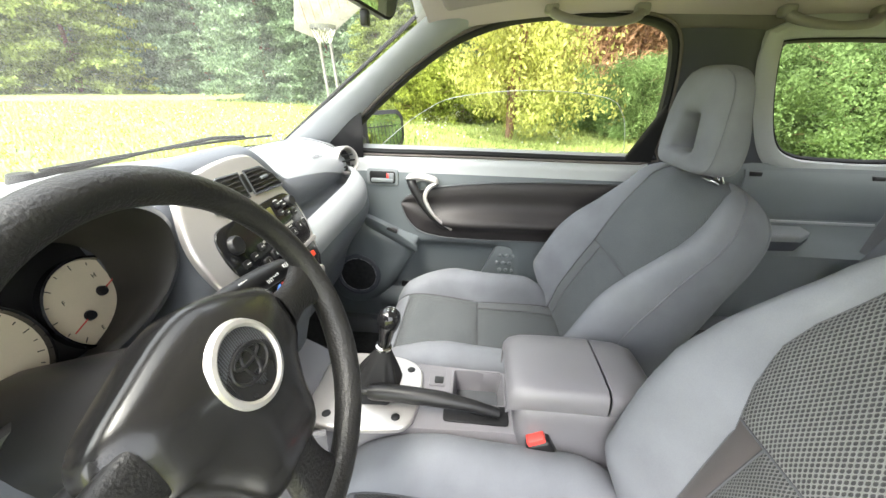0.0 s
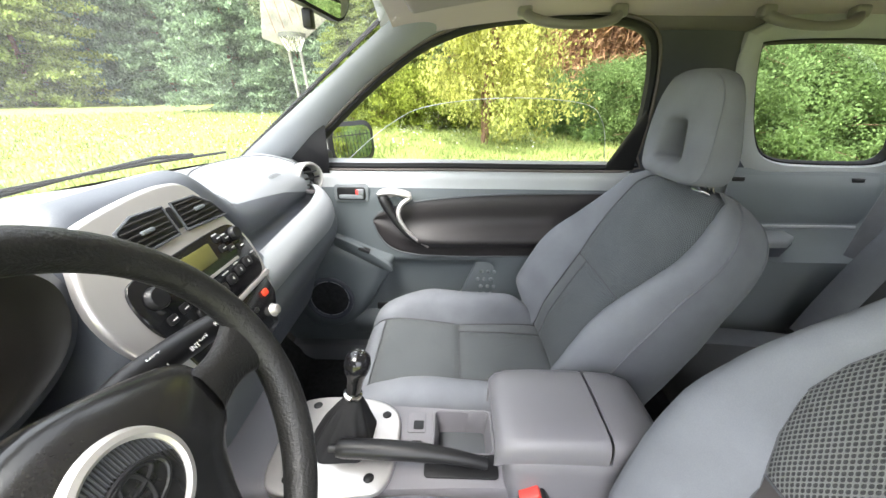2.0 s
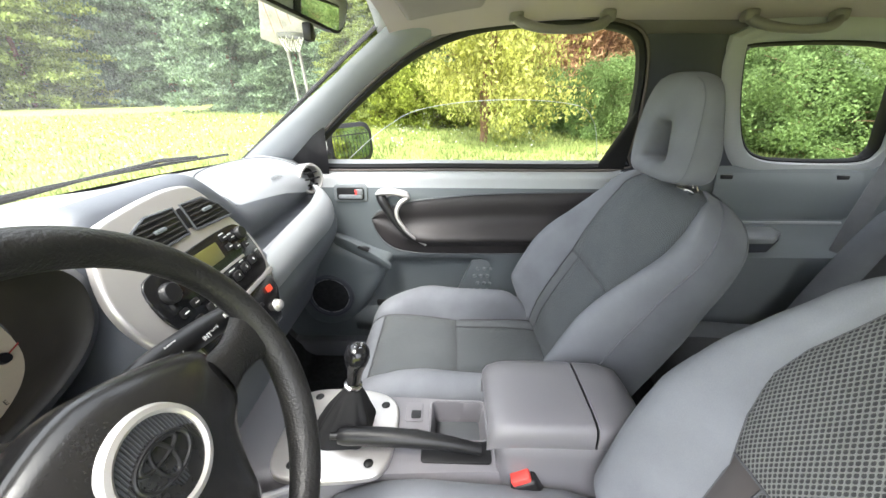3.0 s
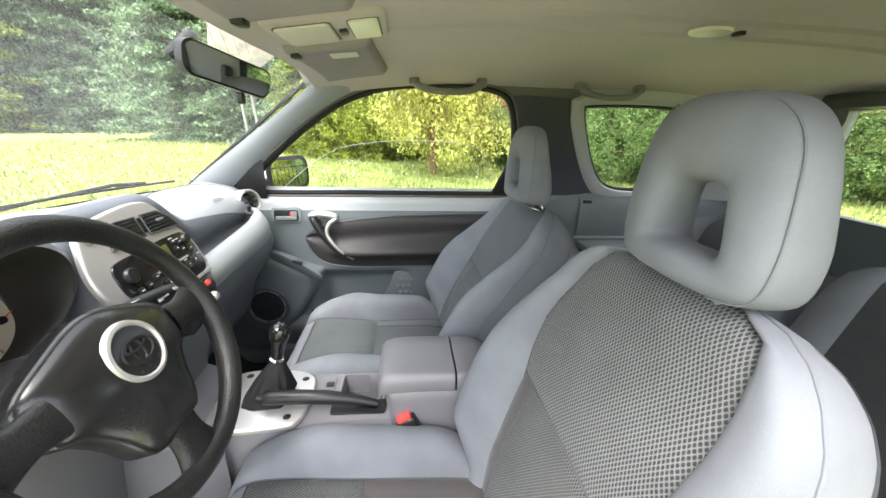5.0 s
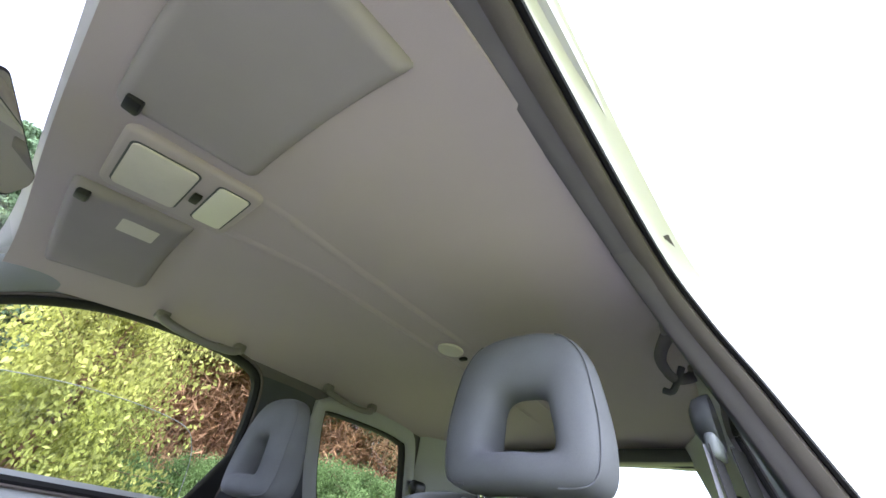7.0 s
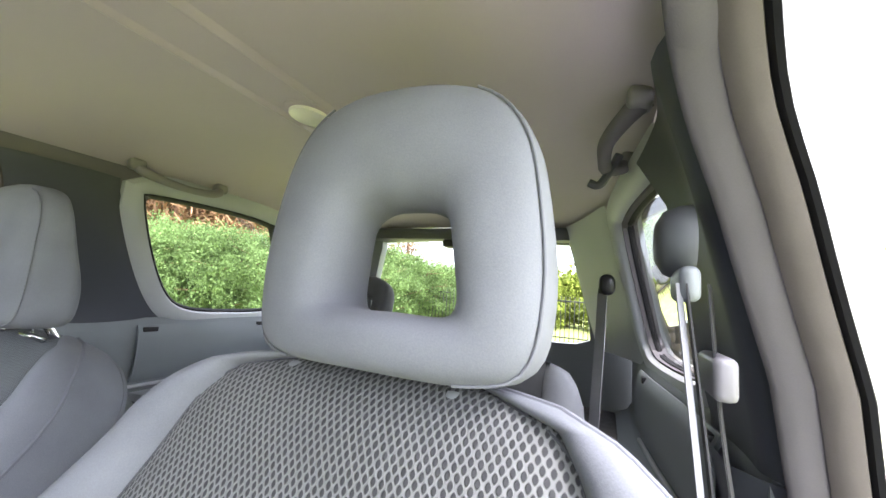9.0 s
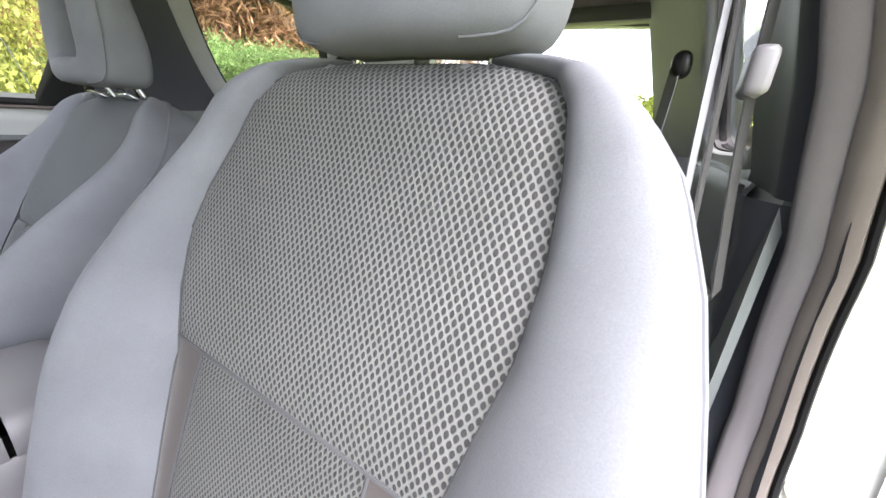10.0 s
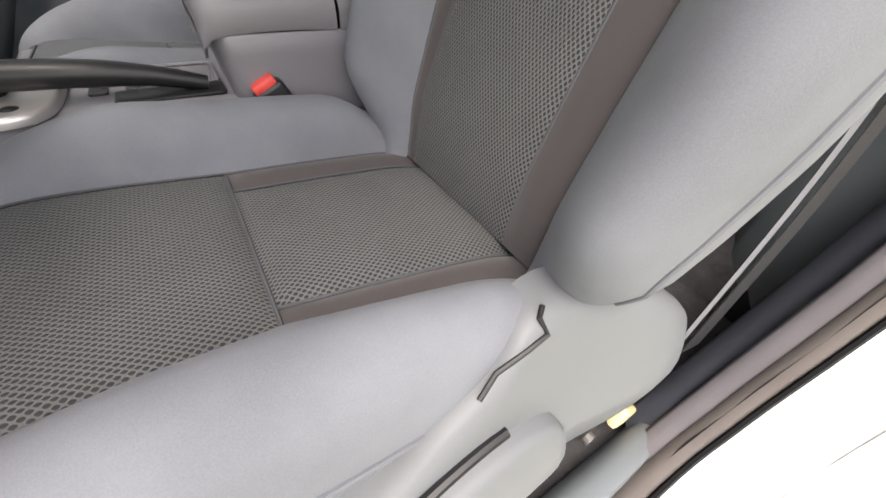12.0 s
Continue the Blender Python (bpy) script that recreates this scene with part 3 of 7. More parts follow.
        for z, y0, y1 in [(1.145, -0.10, -0.42), (1.16, -0.10, -0.42), (1.25, -0.088, -0.40), (1.36, -0.062, -0.36), (1.44, -0.045, -0.335), (1.50, -0.03, -0.31), (1.525, -0.01, -0.30)]:
            if s > 0:
                y0 = {1.145: -0.115, 1.16: -0.118, 1.25: -0.118, 1.36: -0.110, 1.44: -0.092, 1.50: -0.068, 1.525: -0.045}[z]
                y1 = {1.145: -0.50, 1.16: -0.50, 1.25: -0.425, 1.36: -0.350, 1.44: -0.305, 1.50: -0.280, 1.525: -0.275}[z]
            if s < 0:
                y0 = {1.145: -0.268, 1.16: -0.265, 1.25: -0.230, 1.36: -0.184, 1.44: -0.145, 1.50: -0.103, 1.525: -0.087}[z]
                y1 = {1.145: -0.47, 1.16: -0.47, 1.25: -0.448, 1.36: -0.383, 1.44: -0.352, 1.50: -0.40, 1.525: -0.42}[z]
            row = []
            for k in list(np.linspace(0, 0.985, 16)) + [1.0]:
                y = y0 + (y1 - y0) * k
                if s > 0:
                    out, edge = 0.022 * math.sin(math.pi * min(max(k, 0.02), 0.98)) ** 0.5, wall_x(z) + 0.004
                else:
                    out = 0.026 * smoothstep(-0.05, 0.22, k) * (1 if k < 0.99 else 0.1)
                    edge = jamb_x(z) - 0.004 + (wall_x(z) + 0.006 - jamb_x(z)) * smoothstep(0.0, 0.6, k) - narrow(s, y)
                row.append((s * (edge - out), y, z))
            rows.append(row)
        tr = thing("trim_pillar_" + ("right" if s > 0 else "left"), (s * 0.66, -0.2, 1.16), "charcoal moulded centre pillar trim", "pillar trim", kind="structure")
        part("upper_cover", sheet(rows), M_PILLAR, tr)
        rows = []
        for z in np.linspace(1.14, 0.46, 14):
            y0 = float(np.interp(z, [0.46, 0.56, 0.68, 0.79, 0.9, 1.02, 1.17], [0.11, 0.01, -0.057, -0.12, -0.171, -0.193, -0.19] if s > 0 else [0.10, -0.03, -0.128, -0.208, -0.258, -0.268, -0.240]))
            row = []
            for k in np.linspace(0, 1, 10):
                out = 0.03 * math.sin(math.pi * min(max(k, 0.02), 0.98)) ** 0.6
                row.append((s * ((0.70 - out if s > 0 else jamb_x(z) + 0.012 - 0.068 * smoothstep(0.05, 0.5, k))), y0 + (0 if s > 0 else 0.004) - 0.19 * k, z))
            rows.append(row)
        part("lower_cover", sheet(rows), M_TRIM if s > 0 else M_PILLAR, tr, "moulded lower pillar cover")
    # A pillars
    for s in (1, -1):
        a = spline([(0.675, 1.13, 1.165), (0.655, 1.05, 1.225), (0.62, 0.834, 1.378), (0.585, 0.71, 1.468), (0.55, 0.60, 1.545), (0.535, 0.55, 1.575)], 28)
        b = spline([(0.712, 0.99, 1.165), (0.702, 0.905, 1.232), (0.676, 0.768, 1.350), (0.650, 0.655, 1.438), (0.624, 0.548, 1.505), (0.600, 0.470, 1.550)], 28)
        rows = []
        for p, q in zip(a, b):
            row = []
            for k in np.linspace(0, 1, 10):
                m = p + (q - p) * k
                o = 0.022 * math.sin(math.pi * k) ** 0.7
                row.append((s * (m[0] - o * 0.8), m[1] - o * 0.5, m[2] - o * 0.1))
            rows.append(row)
        struct("trim_front_pillar_" + ("right" if s > 0 else "left"), sheet(rows, thick=0.02), M_APIL, "pale grey moulded windscreen pillar trim", "pillar trim")


def front_window():
    w = thing("window_3", (0.66, 0.45, 1.16), "passenger door window with the glass partly wound down", "window", kind="structure")
    part("seal", ring(WIN_F, [(-0.004, -0.03), (-0.005, -0.004), (0.004, 0.006), (0.010, 0.004), (0.011, -0.02)], 1), M_RUBBER, w, "black rubber seal")
    part("weatherstrip", ring(WIN_F, [(0.009, -0.01), (0.011, 0.008), (0.014, 0.010), (0.018, 0.006), (0.019, -0.01)], 1), M_BEIGE, w, "taupe cloth weatherstrip")
    pts = [tuple(q) for q in spline([(-0.05, 1.14), (-0.022, 1.248), (0.006, 1.307), (0.055, 1.346), (0.195, 1.363), (0.376, 1.360), (0.543, 1.335), (0.631, 1.294), (0.708, 1.241), (0.83, 1.14)], 60)]
    bm = filled(pts, [], lambda y, z: (wall_x(z) + 0.03, y, z))
    bmesh.ops.recalc_face_normals(bm, faces=bm.faces)
    bmesh.ops.solidify(bm, geom=bm.faces[:], thickness=0.004)
    g = part("pane", bm, M_PANE, w, "clear glass, partly lowered", smooth=False)
    g.visible_shadow = False
    # reflected line along the glass edge, drawn as a thin pale tube
    part("edge_glint", tube([(wall_x(z) + 0.032, y, z) for y, z in pts[2:-2]], 0.0011, 6), M_TRIML, w, "pale line along the glass edge, standing for a reflection")
    # black sail panels
    bm = filled([(0.99, 1.155), (0.846, 1.155), (0.840, 1.20), (0.832, 1.285), (0.86, 1.285), (0.91, 1.26)], [], lambda y, z: (wall_x(z) - 0.012, y, z))
    bmesh.ops.solidify(bm, geom=bm.faces[:], thickness=0.02)
    part("sail_panel", bm, M_BLACK, w, "black mirror sail panel")
    bm = filled([(-0.035, 1.155), (-0.12, 1.155), (-0.115, 1.30), (-0.10, 1.315)], [], lambda y, z: (wall_x(z) - 0.010, y, z))
    bmesh.ops.solidify(bm, geom=bm.faces[:], thickness=0.02)
    part("rear_sail_panel", bm, M_BLACK, w, "black corner panel")


def door_aperture():
    d = thing("door_frame", (-0.70, 0.3, 0.5), "open driver's door aperture with cloth strip, rubber seal and pale painted jamb", "door frame", kind="structure")
    X = jamb_x
    part("pillar_flange", ring(DOOR[1:13], [(0.034, -0.012), (0.032, 0.010), (0.027, 0.021), (0.021, 0.024), (0.016, 0.020), (0.011, 0.010), (0.009, 0.0), (0.008, -0.010)], -1, wrap=False, xs=X, n=90), M_RAIL, d, "mauve-grey pillar flange", sharp=0)
    part("roof_rail_trim", ring(DOOR[11:19], [(0.046, -0.004), (0.042, 0.012), (0.034, 0.020), (0.025, 0.0225), (0.017, 0.0205), (0.0115, 0.0105), (0.009, 0.0), (0.008, -0.010)], -1, wrap=False, xs=X, n=90), M_RAIL, d, "mauve felt roof rail trim", sharp=0)
    part("front_trim", ring(DOOR[18:] + DOOR[:2], [(0.045, 0.030), (0.020, 0.022), (0.012, 0.010), (0.008, -0.010)], -1, wrap=False, xs=X, n=60), M_TRIM, d, "grey edge trim")
    part("weatherstrip", ring(DOOR, [(0.012, -0.004), (0.006, -0.002), (-0.001, -0.006), (-0.005, -0.014), (-0.005, -0.022), (0.004, -0.027)], -1, xs=X, n=160), M_BEIGE, d, "taupe cloth weatherstrip")
    part("seal", ring(DOOR, [(0.003, -0.0265), (-0.004, -0.0275), (-0.006, -0.031), (-0.001, -0.034), (0.012, -0.036)], -1, xs=X, n=160), M_RUBBER, d, "black rubber seal")
    part("jamb", ring(DOOR, [(0.001, -0.0335), (0.008, -0.040), (0.014, -0.06), (0.018, -0.105), (0.026, -0.118)], -1, xs=X, n=160, deep=lambda z: 0.30 + 0.12 * smoothstep(1.5, 1.35, z) + 0.58 * smoothstep(1.15, 0.92, z)), M_PAINT, d, "pale painted steel jamb")
    st = thing("door_striker", (-0.79, -0.25, 0.82), "scuffed beige door striker plate screwed to the painted jamb", "door striker")
    m = basis((-0.784, -0.231, 0.826), (1, 0, 0), (0, -0.58, 0.82))
    part("plate", prism([tuple(q) for q in spline([(-0.024, -0.048), (0.010, -0.052), (0.030, -0.030), (0.018, 0.0), (0.032, 0.030), (0.012, 0.052), (-0.022, 0.046), (-0.030, 0.0)], 40, True)], 0.004, m, 0.0012), M_PLATE, st, "scuffed beige plate")
    for k in (-0.027, 0.027):
        part("screw", lathe([(0, 0.0022), (0.005, 0.002), (0.0075, 0.001), (0.008, 0)], 14, m @ pose(0, k, 0.004)), M_PLATE, st, "worn screw head")
    part("loop", tube([m @ Vector(q) for q in spline([(-0.004, -0.010, 0), (-0.004, -0.010, 0.012), (-0.004, 0.010, 0.012), (-0.004, 0.010, 0)], 16)], 0.003, 10), M_PLATE, st)
    # sill
    rows = []
    for y in np.linspace(-0.3, 1.1, 30):
        rows.append([(x, y, z) for x, z in ((-0.652, 0.44), (-0.660, 0.475), (-0.675, 0.487), (-0.695, 0.487), (-0.705, 0.47))])
    part("scuff_plate", sheet(rows), M_TRIM, d, "grey sill plate")


def tailgate():
    t = thing("wall_rear", (0, -1.2, 0.45), "tailgate with rear window in grey trim", "tailgate", kind="structure")
    win = spline([(-0.42, 1.155), (-0.462, 1.19), (-0.455, 1.26), (-0.40, 1.48), (-0.36, 1.505), (0, 1.515), (0.36, 1.505), (0.40, 1.48), (0.455, 1.26), (0.462, 1.19), (0.42, 1.155), (0, 1.15)], 70, True)
    to3 = lambda x, z: (x, -1.22 + 0.16 * max(0, z - 1.16), z)
    outer = [(-0.72, 0.42), (0.72, 0.42), (0.72, 1.15), (0.60, 1.56), (-0.60, 1.56), (-0.72, 1.15)]
    bm = filled(outer, [[tuple(q) for q in win]], to3)
    thicken(bm, (0, -0.04, 0))
    part("inner_panel", bm, M_TRIM, t)
    bm = filled([tuple(q) for q in win], [], lambda x, z: tuple(Vector(to3(x, z)) + Vector((0, -0.02, 0))))
    g = part("pane", bm, M_PANE, t, "clear rear glass", sharp=0)
    g.visible_shadow = False
    part("header", rbox(0, -1.15, 1.535, 1.0, 0.07, 0.05, 0.015), M_TRIMD, t, "dark header trim")
    part("stop_lamp", rbox(0.0, -1.125, 1.495, 0.16, 0.06, 0.035, 0.012), M_BLACK, t, "black high-level brake lamp housing")


def windscreen():
    w = thing("windscreen", (0, 1.25, 1.18), "laminated windscreen with black edge band, slightly hazy", "windscreen", kind="structure")
    rows = []
    for v in np.linspace(0, 1, 16):
        row = []
        for u in np.linspace(-1, 1, 25):
            bow = 1 - u * u
            lo = np.array((0.688 * u, 1.135 + 0.215 * bow, 1.165))
            hi = np.array((0.562 * u, 0.604 + 0.05 * bow, 1.560))
            p = lo + (hi - lo) * v
            row.append((p[0], p[1] + 0.03 * bow * math.sin(math.pi * v), p[2] + 0.012 * bow * math.sin(math.pi * v)))
        rows.append(row)
    g = part("pane", sheet(rows), M_SCREEN, w, "clear laminated glass", sharp=0)
    g.visible_shadow = False
    r = np.array(rows)
    for nm, line in (("lower_band", r[0]), ("side_band", r[:, 0]), ("side_band", r[:, -1])):
        part(nm, tube(line + np.array((0, 0.004, 0.004)), 0.006, 6), M_RUBBER, w, "black edge band")
    frit = [r[0] + (r[2] - r[0]) * k + np.array((0, -0.003, -0.002)) for k in (-0.05, 0.15, 0.35)]
    part("frit_band", sheet(frit), M_RUBBER, w, "black printed band along the glass foot")


cabin()
front_window()
door_aperture()
tailgate()
windscreen()


# ---------------- the car's outer body ----------------
def car_body():
    c = thing("car", (0, 0, 0), "silver-white three-door off-road car standing on grass", "car")
    rows = [[(x, y, roof_z(x * 0.93, y) + 0.035 - 0.05 * (abs(x) / 0.66) ** 6) for x in np.linspace(-0.615, 0.605, 31)] for y in np.linspace(-1.28, 0.64, 30)]
    part("roof", sheet(rows, thick=0.006), M_PAINT, c, "pale painted roof")
    rows = []
    for y in np.linspace(1.34, 2.35, 24):
        f = (y - 1.34) / 1.01
        rows.append([(x * (1 - 0.12 * f * f), y - 0.2 * (x / 0.72) ** 2 * (1 - f) * 0.9, 1.085 + 0.02 * (1 - (x / 0.72) ** 2) - 0.17 * f ** 2 - 0.09 * (abs(x) / 0.72) ** 4) for x in np.linspace(-0.72, 0.72, 31)])
    part("bonnet", sheet(rows, thick=0.01), M_PAINT, c, "pale painted bonnet")
    rows = [[(0.74 * u, 1.19 + 0.19 * (1 - u * u) + d, z) for u in np.linspace(-1, 1, 25)] for d, z in ((-0.02, 1.14), (0.02, 1.145), (0.06, 1.12), (0.10, 1.10))]
    part("cowl", sheet(rows), M_BLACK, c, "black cowl grille")
    for s in (1, -1):
        y0, y1 = (2.3, -1.3) if s > 0 else (-0.30, -1.3)
        rows = []
        for z, o in ((1.165, 0.745), (1.12, 0.80), (1.0, 0.835), (0.85, 0.845), (0.7, 0.85), (0.55, 0.845), (0.42, 0.86), (0.30, 0.85), (0.24, 0.80)):
            rows.append([(s * (o - 0.12 * smoothstep(1.6, 2.35, y)), y, z - 0.17 * smoothstep(1.0, 1.55, y) * smoothstep(0.7, 1.12, z)) for y in np.linspace(y0, y1, 40)])
        part("side_panel", sheet(rows, thick=0.006), M_PAINT, c, "pale painted body side")
    rows = [[(-x, y, z) for y in np.linspace(1.05, 2.3, 20)] for x, z in ((0.74, 1.165), (0.80, 1.12), (0.835, 1.0), (0.845, 0.85), (0.85, 0.6), (0.84, 0.3))]
    part("wing", sheet(rows, thick=0.006), M_PAINT, c, "pale painted front wing")
    rows = [[(x, y, z) for y in np.linspace(-0.95, 1.1, 30)] for x, z in ((-0.70, 0.458), (-0.74, 0.455), (-0.80, 0.455), (-0.87, 0.45), (-0.94, 0.44), (-1.02, 0.415), (-1.12, 0.37), (-1.16, 0.29), (-1.0, 0.21))]
    part("rocker", sheet(rows, thick=0.006), M_PAINT, c, "pale painted sill")
    rows = []
    for y, z in spline([(0.20, 0.27), (0.18, 0.38), (0.12, 0.47), (-0.01, 0.54), (-0.105, 0.66), (-0.19, 0.77), (-0.245, 0.88), (-0.265, 1.02)], 20):
        x = jamb_x(z) + 0.126
        rows.append([(-x + 0.022, y - 0.020, z - 0.006), (-x - 0.02, y - 0.05, z - 0.02), (-x - 0.035, y - 0.14, z - 0.03), (-0.875, y - 0.19, z - 0.035), (-0.92, min(-0.34, y - 0.25), z - 0.04), (-0.98, min(-0.44, y - 0.29), z - 0.05), (-1.06, -0.58, z - 0.055), (-1.12, -0.76, z - 0.06), (-1.12, -0.95, z - 0.06)])
    part("rear_wing", sheet(rows), M_PAINT, c, "pale painted rear wing edge")
    part("front_end", rbox(0, 2.33, 0.62, 1.5, 0.12, 0.66, 0.05, 3), M_PAINT, c, "pale painted front end")
    part("tail", rbox(0, -1.33, 0.68, 1.56, 0.08, 0.9, 0.03, 3), M_PAINT, c, "pale painted tail")
    part("underbody", rbox(0, 0.5, 0.33, 1.56, 3.5, 0.1, 0.02), M_BLACK, c, "black underbody")
    for x in (0.70, -0.70):
        for y in (1.62, -0.66):
            ax = basis((x, y, 0.34), (0, 1, 0), (0, 0, 1))
            w = part("wheel", lathe([(0.20, -0.085), (0.21, -0.05), (0.205, 0.05), (0.20, 0.085), (0.12, 0.07), (0.04, 0.075), (0, 0.075)], 28, ax), M_SILVER, c, "alloy wheel")
            part("tyre", lathe([(0.205, -0.09), (0.25, -0.105), (0.31, -0.105), (0.335, -0.085), (0.34, 0), (0.335, 0.085), (0.31, 0.105), (0.25, 0.105), (0.205, 0.09)], 36, ax), M_RUBBER, w, "black tyre")


car_body()


# ---------------- seats ----------------
SW = ([0, .06, .12, .3, .41, .46, .515, .55, .573, .590, .597], [.215, .258, .270, .268, .252, .242, .223, .198, .172, .135, .09])
SCI = ([0, .14, .27, .33, .39, .44, .49, .54, .575, .597], [.140, .150, .164, .190, .205, .198, .181, .165, .145, .07])
SCO = ([0, .14, .28, .33, .39, .45, .51, .55, .575, .597], [.143, .143, .143, .152, .164, .166, .160, .151, .135, .07])
SC = ([0, .14, .28, .36, .43, .49, .54, .575, .597], [.150, .150, .150, .166, .174, .172, .164, .145, .07])


def front_seat(cx, y0, z0, out, label, rec=25.0, tall=1.0):
    """A front seat with its backrest, cushion and headrest; out: +1 or -1, the side of the recliner lever."""
    s0 = thing("car_seat", (cx, y0 + 0.2, 0.43), label, "car seat", "front seats")
    REC = radians(rec)
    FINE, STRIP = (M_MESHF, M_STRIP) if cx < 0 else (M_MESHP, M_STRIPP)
    U, N = np.array((0, -math.sin(REC), math.cos(REC))), np.array((0, math.cos(REC), math.sin(REC)))
    O = np.array((cx, y0, z0))

    def cap(s):
        return math.sqrt(max(0.0, 1 - max(0.0, (s - 0.52) / 0.0775) ** 2))

    def f0(s):
        return -0.055 + (0.055 + 0.012 * math.sin(math.pi * min(s, 0.5) / 0.5) - 0.012 * smoothstep(0.1, 0, s)) * cap(s)

    def fb(s):
        return -0.055 - 0.075 * cap(s) * (0.8 + 0.2 * smoothstep(0.55, 0.2, s))

    def bol(s):
        return (0.054 if cx < 0 else 0.078) * smoothstep(-0.02, 0.10, s) * (1 - 0.93 * smoothstep(0.22, 0.52, s)) * cap(s)

    def wid(s, sd=-1):
        trim = np.interp(s, [0, 0.06, 0.12, 0.2, 0.3, 0.41, 0.5], [-0.008, -0.011, -0.013, -0.003, 0.003, -0.001, -0.003]) if cx < 0 else -0.014 * smoothstep(0.0, 0.1, s) * smoothstep(0.5, 0.36, s)
        return float(np.interp(s, *SW)) + float(trim) + (0.012 * smoothstep(0.0, 0.1, s) * smoothstep(0.52, 0.36, s) if cx < 0 < sd else 0.0)

    def ins(s, sd=1):
        return min(float(np.interp(s, *(SC if cx > 0 else SCI if sd > 0 else SCO))), wid(s) - 0.012)

    def P(u, s, f):
        return O + np.array((u, 0, 0)) + U * s * tall + N * f

    def sink(u):
        return 0.010 if cx < 0 else 0.010 * (1 - (u / 0.17) ** 2)

    def back_patch(sa, sb, ua, ub, material, name, lab, ns=28, nu=20, groove=0.008):
        rows, uv = [], []
        for j, b in enumerate(np.linspace(0, 1, ns)):
            s = sa + (sb - sa) * (1 - (1 - b) ** 1.5 if sb > 0.5 else b)
            row, ru = [], []
            for a in np.linspace(0, 1, nu):
                u = ua(s) + (ub(s) - ua(s)) * a
                e = min(a, 1 - a) * (ub(s) - ua(s))
                ev = min(b, 1 - b) * (sb - sa)
                puff = (0.010 if cx > 0 else 0.006) * (1 - math.exp(-min(e, ev) / 0.010)) - (groove if cx > 0 else 0.004)
                row.append(P(u, s, f0(s) + puff - sink(u) * cap(s)))
                ru.append((u, s))
            rows.append(row)
            uv.append(ru)
        return part(name, sheet(rows, uv=uv), material, s0, lab, sharp=0)

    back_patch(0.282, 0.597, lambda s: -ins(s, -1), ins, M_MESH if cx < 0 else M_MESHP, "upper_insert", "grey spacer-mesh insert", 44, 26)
    la, lb = (-0.092, 0.122) if cx < 0 else (-0.102, 0.102)
    back_patch(0.0, 0.2845, lambda s: la, lambda s: lb, FINE, "lower_insert", "fine grey mesh insert", 20, 18)
    back_patch(0.0, 0.2845, lambda s: -ins(s, -1), lambda s: la + 0.001, STRIP, "side_strip", "plain grey cloth strip", 20, 6)
    back_patch(0.0, 0.2845, lambda s: lb - 0.001, ins, STRIP, "side_strip", "plain grey cloth strip", 20, 6)
    def stitch(pts, n=26):
        part("seam", tube([P(u, q, f0(q) - sink(u) * cap(q) - (0.0065 if cx > 0 else 0.0035)) for u, q in spline(pts, n)], 0.0018, 6), M_STITCH, s0, "dark sewn seam")

    for sd in (-1, 1):
        stitch([(sd * ins(q, sd), q) for q in np.linspace(0.01, 0.59, 24)], 50)
        stitch([(la if sd < 0 else lb, q) for q in (0.01, 0.1, 0.2, 0.283)])
    stitch([(u, 0.283) for u in np.linspace(-ins(0.283, -1), ins(0.283), 9)])
    # bolsters, piping and back
    svals = np.r_[np.linspace(-0.095, 0.52, 40), 0.52 + 0.077 * np.sin(np.linspace(0.08, 1, 14) * math.pi / 2)]
    for sd in (-1, 1):
        rows, pipe = [], []
        for s in svals:
            q = max(s, 0)
            c, w, f, b, k = ins(q, sd), wid(q, sd), f0(q), bol(q), fb(q)
            tuck = smoothstep(-0.02, -0.10, s) ** 2
            w, b, f, k = w - 0.035 * tuck, b * (1 - tuck) + 0.004, f - 0.05 * tuck, k + 0.02 * tuck
            g = max(w - c, 0.01)
            ctrl = [(c - 0.001, f - 0.005 - 0.008 * (cx < 0)), (c + 0.10 * g, f + 0.002 + 0.10 * b), (c + 0.42 * g, f + 0.75 * b + 0.004), (c + 0.72 * g, f + b + 0.002), (c + 0.93 * g, f + 0.78 * b - 0.008), (c + g, f + 0.35 * b - 0.03 * cap(q)), (c + 0.98 * g, (f + k) / 2), (c + 0.93 * g, k + 0.02 * cap(q)), (c + 0.80 * g, k)]
            line = spline(ctrl, 22)
            rows.append([P(sd * u, s, v) for u, v in line])
            pipe.append(P(sd * (c + 1.005 * g), s, f + 0.35 * b - 0.032 * cap(q)))
        bo = part("bolster", sheet(rows), M_CLOTH, s0, "light blue-grey cloth side bolster", sharp=0)
        part("piping", tube(pipe[2:-1], 0.0028, 6), M_SEAM, bo)
    rows = [[P(u * (wid(max(s, 0)) - 0.2 * max(wid(max(s, 0)) - ins(max(s, 0)), 0.01) + 0.004), s, fb(max(s, 0)) + 0.012 * abs(u) ** 4 - 0.004) for u in np.linspace(-1, 1, 20)] for s in svals]
    part("back_panel", sheet(rows), M_TRIMD, s0, "dark grey seat back panel", sharp=0)

    # cushion
    path = spline([(-0.07, -0.03), (0.0, -0.006), (0.11, 0.006), (0.22, 0.014), (0.34, 0.026), (0.42, 0.028), (0.47, 0.014), (0.495, -0.02), (0.50, -0.06), (0.49, -0.095), (0.465, -0.12)], 80)
    tang = np.gradient(path, axis=0)
    tang /= np.linalg.norm(tang, axis=1)[:, None]
    nor = np.stack([-tang[:, 1], tang[:, 0]], 1)
